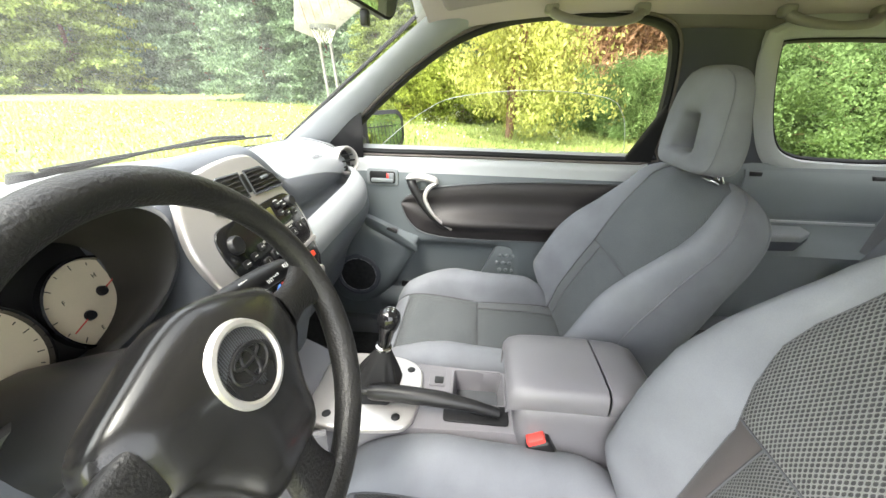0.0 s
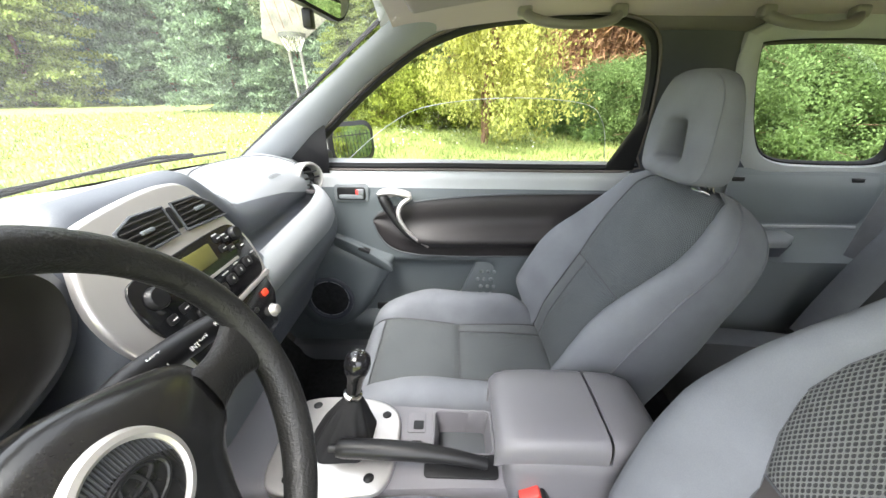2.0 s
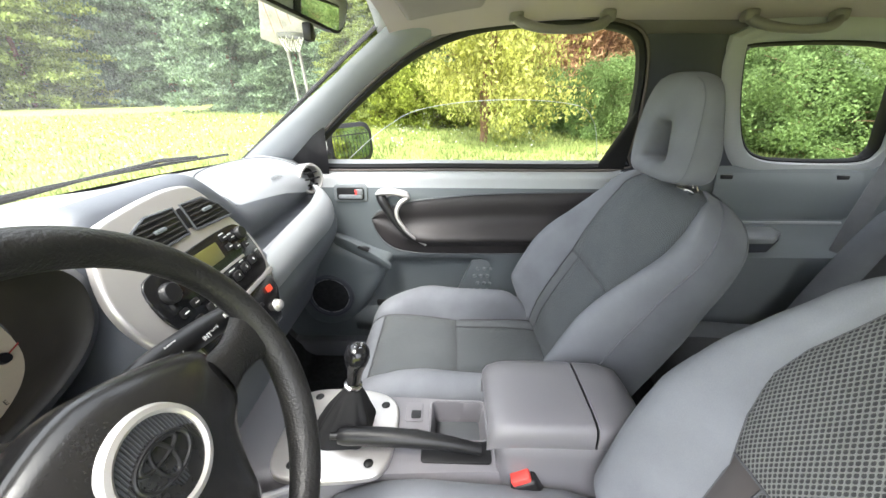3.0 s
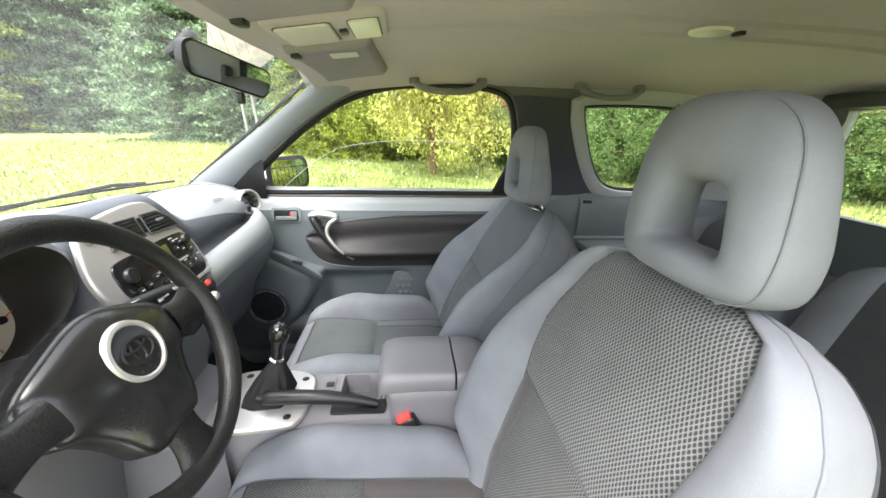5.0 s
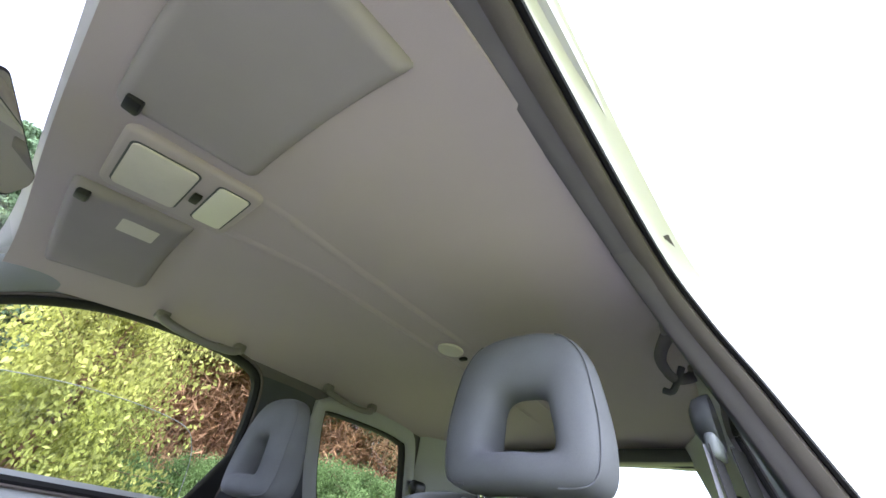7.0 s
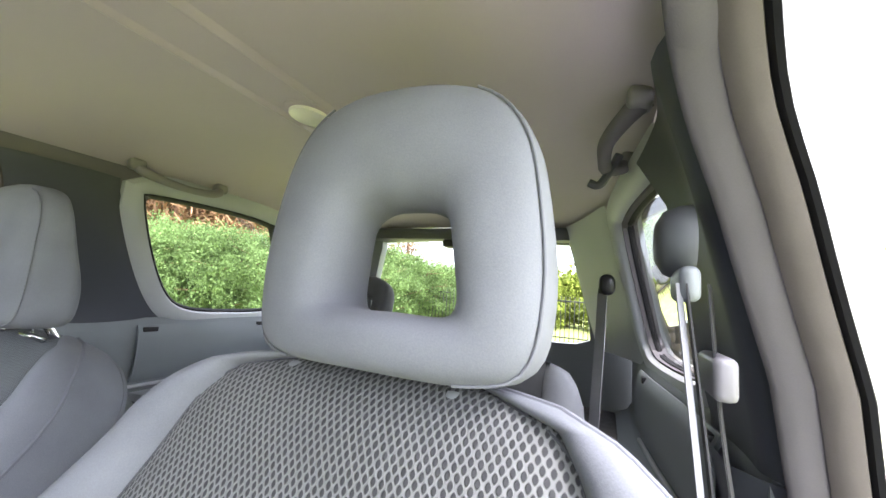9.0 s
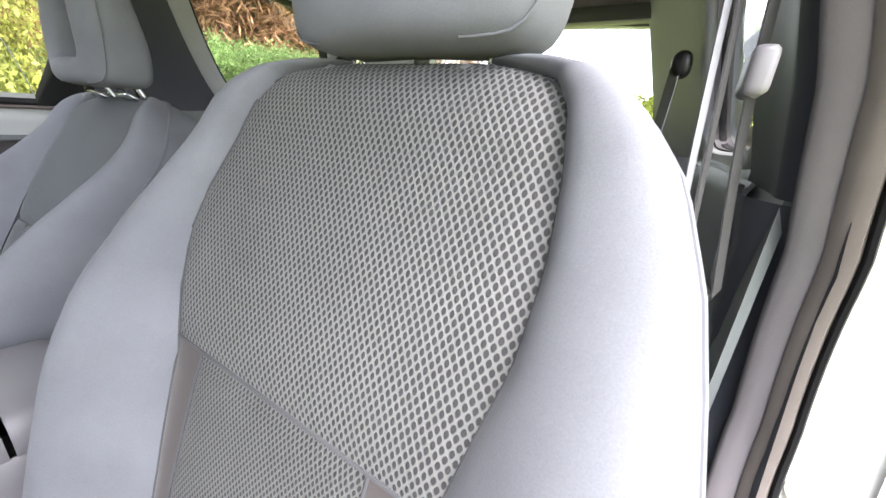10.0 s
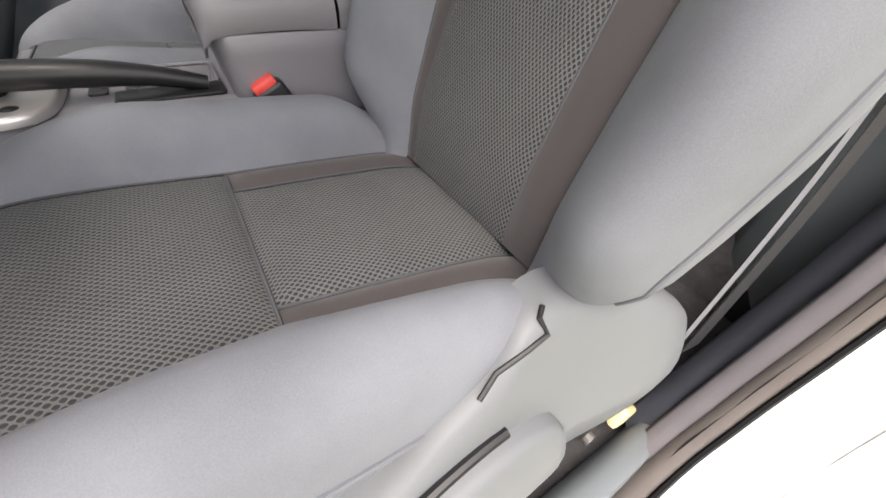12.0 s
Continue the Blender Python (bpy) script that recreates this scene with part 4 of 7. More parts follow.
    length = np.r_[0, np.cumsum(np.linalg.norm(np.diff(path, axis=0), axis=1))]

    def Q(u, d, h):
        y, z = (np.interp(d, length, path[:, k]) for k in (0, 1))
        ny, nz = (np.interp(d, length, nor[:, k]) for k in (0, 1))
        return np.array((cx + u, y0 + y + ny * h, z0 + z + nz * h))

    far = int(np.argmax(path[:, 0]))
    D = lambda y: float(np.interp(y, path[:far, 0], length[:far]))
    d_seam, d_front, d_end = D(0.222), D(0.452), length[-1]

    def wide(d, sd):
        """Half the width of the cushion's middle, towards the tunnel or towards the sill."""
        return 0.165 if sd != out else float(np.interp(d, [0, d_seam, d_front, d_end], [0.160, 0.116, 0.124, 0.140]))

    def inner(d, sd):
        return 0.120 if sd != out else float(np.interp(d, [0, d_seam], [0.106, 0.080]))

    def cush_patch(da, db, fa, fb2, material, name, lab, nd=24, nu=18):
        rows, uv = [], []
        for b in np.linspace(0, 1, nd):
            d = da + (db - da) * b
            ua, ub = fa(d), fb2(d)
            row, ru = [], []
            for a in np.linspace(0, 1, nu):
                u = ua + (ub - ua) * a
                e = min(min(a, 1 - a) * abs(ub - ua), min(b, 1 - b) * (db - da))
                row.append(Q(u, d, 0.011 * (1 - math.exp(-e / 0.012)) - 0.009))
                ru.append((u, d))
            rows.append(row)
            uv.append(ru)
        return part(name, sheet(rows, uv=uv), material, s0, lab, sharp=0)

    lo, hi = (lambda d: -wide(d, -1)), (lambda d: wide(d, 1))
    lo2, hi2 = (lambda d: -inner(d, -1)), (lambda d: inner(d, 1))
    cush_patch(d_seam, d_front, lo, hi, FINE, "front_cushion_insert", "fine grey mesh insert")
    cush_patch(0.0, d_seam + 0.002, lo2, hi2, FINE, "rear_cushion_insert", "fine grey mesh insert")
    cush_patch(0.0, d_seam + 0.002, lo, lo2, STRIP, "cushion_strip", "plain grey cloth strip", 16, 6)
    cush_patch(0.0, d_seam + 0.002, hi2, hi, STRIP, "cushion_strip", "plain grey cloth strip", 16, 6)
    cush_patch(d_front + 0.002, d_end, lo, hi, M_CLOTH, "cushion_front", "light blue-grey cloth front roll", 20, 12)
    along = np.linspace(0.02, d_end, 12)
    short = np.linspace(0.02, d_seam, 6)
    for line in ([(lo(d) + 0.0005, d) for d in along], [(hi(d) - 0.0005, d) for d in along], [(lo2(d), d) for d in short], [(hi2(d), d) for d in short], [(k * hi(d_seam) if k > 0 else -k * lo(d_seam), d_seam + 0.001) for k in (-0.97, 0, 0.97)], [(k * hi(d_front) if k > 0 else -k * lo(d_front), d_front + 0.001) for k in (-0.97, 0, 0.97)]):
        part("seam", tube([Q(u, d, -0.0065) for u, d in spline(line, 30)], 0.0018, 6), M_STITCH, s0, "dark sewn seam")
    for sd in (-1, 1):
        rows, pipe = [], []
        for d in np.linspace(0, d_end, 60):
            up = (0.062 if sd != out else 0.075 if cx > 0 else 0.042) * smoothstep(0.0, 0.16, d) * (1 - smoothstep(d_front - 0.16, d_front + 0.06, d)) + 0.002
            rnd = 0.05 * smoothstep(d_front - 0.05, d_end, d)
            w = (0.278 if sd != out else 0.226) - rnd * 0.6 - 0.02 * smoothstep(0.06, 0, d)
            drop = 0.13 * (1 - smoothstep(d_front - 0.05, d_front + 0.10, d)) + 0.02
            c0 = wide(d, sd)
            ctrl = [(c0 - 0.001, -0.008), (c0 + 0.005, 0.3 * up), (c0 + 0.021, 0.85 * up), (0.5 * (w + c0) + 0.004, up), (w - 0.016, 0.65 * up - 0.006), (w, -0.035 * min(1, drop / 0.1)), (w - 0.004, -0.5 * drop), (w - 0.012, -drop)]
            line = spline(ctrl, 20)
            rows.append([Q(sd * u, d, h) for u, h in line])
            pipe.append(Q(sd * (w + 0.001), d, -0.036 * min(1, drop / 0.1)))
        bo = part("cushion_bolster", sheet(rows), M_CLOTH, s0, "light blue-grey cloth cushion bolster", sharp=0)
        part("piping", tube(pipe[3:-3], 0.0026, 6), M_SEAM, bo)
    part("base_pan", rbox(cx, y0 + 0.19, z0 - 0.165, 0.46, 0.50, 0.10, 0.02), M_BLACK, s0, "black steel seat pan")
    for x in (-0.2, 0.2):
        part("rail", rbox(cx + x, y0 + 0.17, 0.455, 0.04, 0.52, 0.045, 0.006), M_POLE, s0, "grey steel seat rail")
        for yy in (-0.05, 0.36):
            part("rail_bracket", rbox(cx + x, y0 + yy, z0 - 0.23, 0.036, 0.05, 0.10, 0.006), M_BLACK, s0)

    # outer side shield with recliner lever
    def outward(y, z):
        return min(0.225 - 0.4 * z, 0.262) + 0.02 * smoothstep(0.02, -0.12, y)

    shield = spline([(-0.170, -0.055), (-0.150, -0.020), (-0.08, 0.022), (0.00, 0.040), (0.055, 0.034), (0.10, 0.0), (0.15, -0.020), (0.22, -0.052), (0.36, -0.080), (0.43, -0.12), (0.42, -0.19), (0.30, -0.235), (0.15, -0.235), (0.0, -0.195), (-0.10, -0.145), (-0.155, -0.095)], 90, True)
    mid = np.array((0.12, -0.10))
    rows = []
    for k, lift in ((1.0, -0.035), (1.0, -0.008), (0.985, 0.002), (0.94, 0.008), (0.8, 0.011), (0.6, 0.012), (0.4, 0.012), (0.2, 0.012), (0.02, 0.012)):
        rows.append([(cx + out * (outward(y, z) + lift), y0 + y, z0 + z) for y, z in mid + (shield - mid) * k])
    sh = part("side_shield", sheet(rows, wrap_u=True), M_SHIELD, s0, "pale grey plastic side shield", sharp=0)
    lev = spline([(0.035, -0.078), (0.050, -0.050), (0.11, -0.044), (0.20, -0.062), (0.29, -0.105), (0.30, -0.155), (0.23, -0.180), (0.13, -0.158), (0.055, -0.112)], 48, True)
    mid = np.mean(lev, axis=0)
    rows = []
    for k, lift in ((1.0, 0.0), (1.0, 0.022), (0.97, 0.028), (0.88, 0.031), (0.5, 0.033), (0.02, 0.033)):
        rows.append([(cx + out * (outward(y, z) + lift), y0 + y, z0 + z) for y, z in mid + (lev - mid) * k])
    part("recliner_lever", sheet(rows, wrap_u=True), M_SHIELD, sh, "pale grey recliner lever", sharp=0)
    part("lever_gap", tube([(cx + out * (outward(y, z) + 0.012), y0 + y, z0 + z + 0.004) for y, z in lev[6:26]], 0.005, 8), M_BLACK, sh, "dark gap along the lever")
    gap = [(0.038, 0.039, 0.207), (0.047, 0.036, 0.214), (0.044, 0.025, 0.225), (0.067, 0.019, 0.226), (0.093, 0.006, 0.224), (0.113, -0.006, 0.231)]
    part("cover_gap", tube([(cx + out * (o + 0.001), y0 + y, z0 + z + 0.001) for y, z, o in gap], 0.0024, 6), M_BLACK, sh, "dark cover joint")

    # headrest: a rounded frame about an opening
    hb, hf = 0.585 - 0.012, -0.052
    HO = P(0, hb, hf) + np.array((-0.003 if cx < 0 else 0.0, 0.016 if cx < 0 else 0.055, 0.040 if cx < 0 else 0.051))
    lean = radians(4)
    hu = Vector((0, -math.sin(lean), math.cos(lean)))
    hn = Vector((0, math.cos(lean), math.sin(lean)))
    outer = spline([(0.0, -0.012), (0.082, -0.0115), (0.115, 0.003), (0.124, 0.055), (0.119, 0.115), (0.108, 0.164), (0.085, 0.196), (0.048, 0.2095), (0, 0.212), (-0.048, 0.2095), (-0.085, 0.196), (-0.108, 0.164), (-0.119, 0.115), (-0.124, 0.055), (-0.115, 0.003), (-0.082, -0.0115)], 72, True)
    hole = spline([(0.0, 0.030), (0.038, 0.030), (0.049, 0.040), (0.045, 0.075), (0.038, 0.106), (0.022, 0.119), (0, 0.121), (-0.022, 0.119), (-0.038, 0.106), (-0.045, 0.075), (-0.049, 0.040), (-0.038, 0.030)], 72, True) * np.array((1.14 if cx < 0 else 1.12, 1.0)) - np.array((0.013 if cx < 0 else 0.003, 0))
    rows = []
    for o, h in zip(outer, hole):
        row = []
        for a in np.linspace(0, 2 * math.pi, 26, endpoint=False):
            ca, sa = math.cos(a), math.sin(a)
            r = 0.5 + 0.5 * math.copysign(abs(ca) ** (0.70 if ca > 0 else 0.85), ca)
            q = h * (1 - (1 - r) * 0.10 * (1 - sa)) + (o - h) * r + np.array((0, 0.004 * (1 - r) * (1 - sa)))
            edge = (q[0] / 0.125) ** 2
            dep = (0.038 if sa > 0 else 0.056 - 0.040 * smoothstep(0.03, 0.21, q[1]) - 0.012 * edge) * math.copysign(abs(sa) ** 0.62, sa)
            bowf = 0.026 * (1 - (q[0] / 0.125) ** 2) - 0.010 - 0.05 * ((q[1] - 0.08) / 0.13) ** 2 * 0.25
            row.append(HO + np.array((q[0], 0, 0)) + np.array(hu) * q[1] + np.array(hn) * (dep + bowf))
        rows.append(row)
    hd = part("headrest", sheet(rows, True, True), M_CLOTH, s0, "light grey cloth headrest with an opening", sharp=0)
    for sd in (-1, 1):
        seam = []
        for o, h in zip(outer, hole):
            if o[0] * sd > 0.066:
                q = h + (o - h) * 0.94
                bowf = 0.026 * (1 - (q[0] / 0.125) ** 2) - 0.010 - 0.0125 * ((q[1] - 0.08) / 0.13) ** 2
                seam.append((q[1], HO + np.array((q[0], 0, 0)) + np.array(hu) * q[1] + np.array(hn) * (0.0288 + bowf)))
        seam = [p for _, p in sorted(seam, key=lambda e: e[0])]
        part("seam", tube(seam, 0.0011, 6), M_SEAM, hd, "sewn side seam")
    for x in (-0.074, 0.074):
        part("post", tube([P(x, 0.56, -0.07), HO + np.array((x, 0, 0)) + np.array(hn) * -0.014 + np.array(hu) * 0.02], 0.0062, 12), M_CHROME, s0, "chromed headrest post")
        col = P(x, 0.5775, -0.040 if cx < 0 else -0.006)
        part("post_guide", rbox(*col, 0.038, 0.024, 0.008, 0.0035, 3, Matrix.Rotation(REC, 4, "X")), M_TRIMM if cx < 0 else M_CHROME, s0, "bright post guide")
        part("guide_knob", lathe([(0, 0.010), (0.006, 0.009), (0.0085, 0.005), (0.009, 0)], 14, Matrix.Translation(tuple(P(x + 0.012, 0.5775, -0.034 if cx < 0 else 0.0))) @ Matrix.Rotation(REC, 4, "X")), M_TRIMM if cx < 0 else M_CHROME, s0, "round release knob")
    return s0


front_seat(-0.357, 0.182, 0.714, -1, "driver's seat in blue-grey cloth with grey spacer-mesh inserts", 21.0, 0.975)
front_seat(0.357, 0.200, 0.704, 1, "passenger seat in blue-grey cloth with grey spacer-mesh inserts", 28.5, 0.965)


# ---------------- dashboard ----------------
def dash_profile(x):
    """Cross-section of the dashboard at x, in (y, z), from the windscreen down to the knees."""
    bow = 1 - (x / 0.70) ** 2
    base = 1.125 + 0.21 * bow
    p = np.array([(base, 1.165), (base - 0.10, 1.190), (1.06, 1.203), (0.97, 1.198), (0.905, 1.178), (0.872, 1.145), (0.872, 1.112), (0.890, 1.084), (0.868, 1.070), (0.826, 1.055), (0.802, 1.022), (0.806, 0.975), (0.832, 0.925), (0.885, 0.84), (0.93, 0.72), (1.04, 0.60)])
    mid = 1 - (smoothstep(0.10, 0.24, x + 0.01) if x > 0 else smoothstep(0.10, 0.185, -x))
    q = np.array([(base, 1.165), (base - 0.10, 1.205), (1.06, 1.232), (0.97, 1.252), (0.915, 1.262), (0.888, 1.250), (0.876, 1.22), (0.866, 1.19), (0.852, 1.155), (0.836, 1.115), (0.818, 1.07), (0.802, 1.03), (0.80, 0.98), (0.815, 0.90), (0.84, 0.80), (0.88, 0.62)])
    drv = smoothstep(-0.12, -0.18, x)
    d = np.array([(base, 1.165), (base - 0.10, 1.195), (1.06, 1.215), (0.985, 1.225), (0.95, 1.222), (0.93, 1.20), (0.925, 1.165), (0.92, 1.13), (0.90, 1.085), (0.868, 1.05), (0.845, 1.02), (0.84, 0.975), (0.85, 0.925), (0.87, 0.84), (0.90, 0.72), (1.0, 0.60)])
    cav = smoothstep(-0.16, -0.19, x) * smoothstep(-0.55, -0.50, x)
    d[4:9] += cav * (np.array([(1.02, 1.21), (1.01, 1.18), (1.01, 1.13), (1.0, 1.08), (0.93, 1.052)]) - d[4:9])
    p = p * (1 - drv) + d * drv
    p = p * (1 - mid) + q * mid
    end = smoothstep(0.56, 0.70, abs(x))
    p[3:, 0] += 0.05 * end
    return p


def stack(x, z, lift=0.0):
    """A point of the sloping centre stack, lifted off its face."""
    n = Vector((0, -1, 0.4)).normalized()
    return Vector((x, 0.80 + 0.4 * (z - 1.08), z)) + n * lift


STACK = basis(stack(0, 1.08), (1, 0, 0), (0, 0.4, 1))


def stack_xy(x, z):
    return x - 0.017 * smoothstep(-0.17, -0.11, x), (z - 1.086) * math.sqrt(1.16)


def plate(outline, lift, base=0.0, bevel=0.0015, seg=2):
    """A plate on the stack's face, outline in (x, z); it stands up towards the seats."""
    return prism([stack_xy(*q) for q in outline], lift, STACK @ pose(0, 0, base), bevel, seg)


def dashboard():
    d = thing("dashboard", (0, 0.95, 0.6), "grey moulded dashboard with silver centre bezel, face darkened for shade", "dashboard")
    xs = np.linspace(-0.69, 0.69, 93)
    prof = [spline(dash_profile(x), 64) for x in xs]
    rows = [[(x, y, z) for y, z in pr] for x, pr in zip(xs, prof)]
    part("upper_skin", sheet([r[:25] for r in rows]), M_DASH, d, "light grey grained dash top", sharp=0)
    # below the top the skin's colour holds the shade
    part("lower_skin", sheet([r[24:] for r in rows]), M_DASHSHADE, d, "lower dash moulding, its grey darkened for shade", sharp=0)
    # passenger airbag door line
    ln = []
    for x, y in spline([(0.20, 0.885), (0.235, 0.96), (0.33, 1.05), (0.47, 1.085), (0.585, 1.03), (0.605, 0.94), (0.59, 0.89)], 40):
        pr = spline(dash_profile(x), 64)[:30]
        z = float(np.interp(y, pr[::-1, 0], pr[::-1, 1]))
        ln.append((x, y, z + 0.0005))
    part("airbag_seam", tube(ln, 0.0022, 6), M_TRIMD, d, "airbag door seam")
    pr = spline(dash_profile(0.42), 64)[:30]
    z = float(np.interp(0.905, pr[::-1, 0], pr[::-1, 1]))
    part("airbag_lettering", text_mesh("AIRBAG", 0.017, basis((0.43, 0.902, z + 0.003), (1, 0, 0), (0, 0.75, 0.65))), M_TRIMD, d, "moulded airbag lettering")
    # light swoop below the passenger side
    rows = []
    for k in np.linspace(0, 1, 30):
        x = 0.115 + 0.50 * k
        zt = 1.075 + 0.030 * k + 0.035 * smoothstep(0.7, 1, k)
        zb = 0.985 - 0.02 * k + 0.03 * smoothstep(0.75, 1, k)
        row = []
        for q in np.linspace(0, 1, 20):
            z = zt + (zb - zt) * q
            row.append((x, 0.842 - 0.056 * math.sin(math.pi * 0.9 * q) ** 0.55 + 0.06 * smoothstep(0.85, 1, k) + 0.02 * q, z))
        rows.append(row)
    part("swoop_panel", sheet(rows, thick=0.01), M_TRIMM, d, "light grey swooping trim panel", sharp=0)
    # end vent
    v = part("end_vent", lathe([(0.044, -0.03), (0.046, 0.002), (0.043, 0.010), (0.038, 0.010), (0.035, 0.002), (0.034, -0.025)], 32, basis((0.572, 0.868, 1.145), (0.87, -0.48, 0), (0.05, 0.1, 1), (-0.48, -0.87, 0.11))), M_SILVER, d, "round silver-edged air vent")
    part("vent_core", lathe([(0, -0.02), (0.036, -0.02)], 24, basis((0.572, 0.868, 1.145), (0.87, -0.48, 0), (0.05, 0.1, 1), (-0.48, -0.87, 0.11))), M_BLACK, v)
    for k in (-0.018, 0.0, 0.018):
        part("slat", rbox(0.569, 0.863, 1.145 + k, 0.062 - abs(k), 0.006, 0.005, 0.001, 1, Matrix.Rotation(radians(-29), 4, "Z")), M_BLACK, v)
    # steering column shroud and knee panel
    part("column_shroud", tube(spline([(-0.335, 0.95, 1.00), (-0.335, 0.82, 1.055), (-0.335, 0.70, 1.105)], 12), [0.075, 0.075, 0.074, 0.072, 0.07, 0.068, 0.066, 0.064, 0.062, 0.06, 0.057, 0.05], 20), M_BLACK, d, "black column shroud")
    rows = [[(-0.56 + 0.42 * a, 0.86 + 0.05 * b - 0.03 * math.sin(math.pi * a), 1.0 - 0.36 * b) for a in np.linspace(0, 1, 12)] for b in np.linspace(0, 1, 10)]
    part("knee_panel", sheet(rows, thick=0.01), M_CONS, d, "mauve-grey knee panel")


def binnacle():
    b = thing("instrument_cluster", (-0.345, 0.93, 1.05), "hooded instrument cluster with cream dials", "instrument cluster")
    c = np.array((-0.350, 1.175))
    ang = np.linspace(0, 2 * math.pi, 64, endpoint=False)

    def oval(rx, rz, y, cz, tilt=0.0):
        out = []
        for a in ang:
            ca, sa = math.copysign(abs(math.cos(a)) ** 0.8, math.cos(a)), math.copysign(abs(math.sin(a)) ** 0.85, math.sin(a))
            out.append((c[0] + rx * ca, y - tilt * sa, cz + rz * sa))
        return out

    rows = [oval(0.225, 0.105, 1.02, 1.135), oval(0.222, 0.112, 0.93, 1.150), oval(0.205, 0.108, 0.875, 1.165, 0.01), oval(0.188, 0.098, 0.852, 1.172, 0.012), oval(0.176, 0.088, 0.845, 1.175, 0.012), oval(0.170, 0.083, 0.85, 1.175, 0.012), oval(0.171, 0.086, 0.90, 1.150), oval(0.175, 0.089, 0.958, 1.125)]
    part("hood", sheet(rows[:5], wrap_u=True), M_TRIMD, b, "grey instrument hood", sharp=0)
    part("hood_lining", sheet(rows[4:], wrap_u=True), M_LINING, b, "black hood lining", sharp=0)
    n = Vector((0, -1, 0.35)).normalized()
    part("face_plate", prism(rounded(0.40, 0.20, 0.07), 0.004, basis((c[0], 0.962, 1.115), (1, 0, 0), (0, 0.35, 1)) @ pose(0, 0, -0.004), 0.001), M_BLACK, b, "black face plate")
    for x, r, marks in ((-0.209, 0.057, 7), (-0.342, 0.064, 11), (-0.490, 0.058, 9)):
        o = Vector((x, 0.953, 1.103))
        m = basis(o, (1, 0, 0), (0, 0.35, 1))
        g = part("gauge", lathe([(0, 0), (r, 0), (r, -0.002)], 40, m @ pose(0, 0, 0.002)), M_DIAL, b, "cream dial")
        part("bezel", lathe([(r, 0.0), (r + 0.001, 0.010), (r + 0.004, 0.010), (r + 0.005, 0)], 40, m), M_GLOSS, g)
        ticks = []
        for k in range(marks * 2 - 1):
            a = radians(225 - 270 * k / (marks * 2 - 2))
            ln = 0.007 if k % 2 == 0 else 0.004
            ticks.append(rbox(0, 0, 0, ln, 0.0012, 0.0004, 0.0001, 1, m @ Matrix.Translation(((r - 0.006) * math.cos(a), (r - 0.006) * math.sin(a), 0.0024)) @ Matrix.Rotation(a, 4, "Z")))
        part("scale_marks", merge(*ticks), M_BLACK, g, "dark scale marks")
        hubs = ((0.014, 0.008, 20), (-0.016, -0.012, 200)) if x == -0.209 else ((0, 0, 215),)
        for hx, hy, a in hubs:
            mm = m @ pose(hx, hy, 0.003) @ Matrix.Rotation(radians(a), 4, "Z")
            part("needle", rbox(0, 0, 0, r * 0.5, 0.0016, 0.001, 0.0003, 1, mm @ Matrix.Translation((r * 0.25, 0, 0.002))), M_RED, g, "red needle")
            part("needle_hub", lathe([(0, 0.004), (0.006, 0.004), (0.007, 0)], 16, mm), M_BLACK, g)
        if x == -0.209:
            for ch, tx, ty in (("H", 0.018, 0.030), ("C", 0.034, -0.010), ("F", -0.030, 0.016), ("E", -0.012, -0.034)):
                part("lettering", text_mesh(ch, 0.008, m @ pose(tx, ty, 0.0026)), M_BLACK, g)


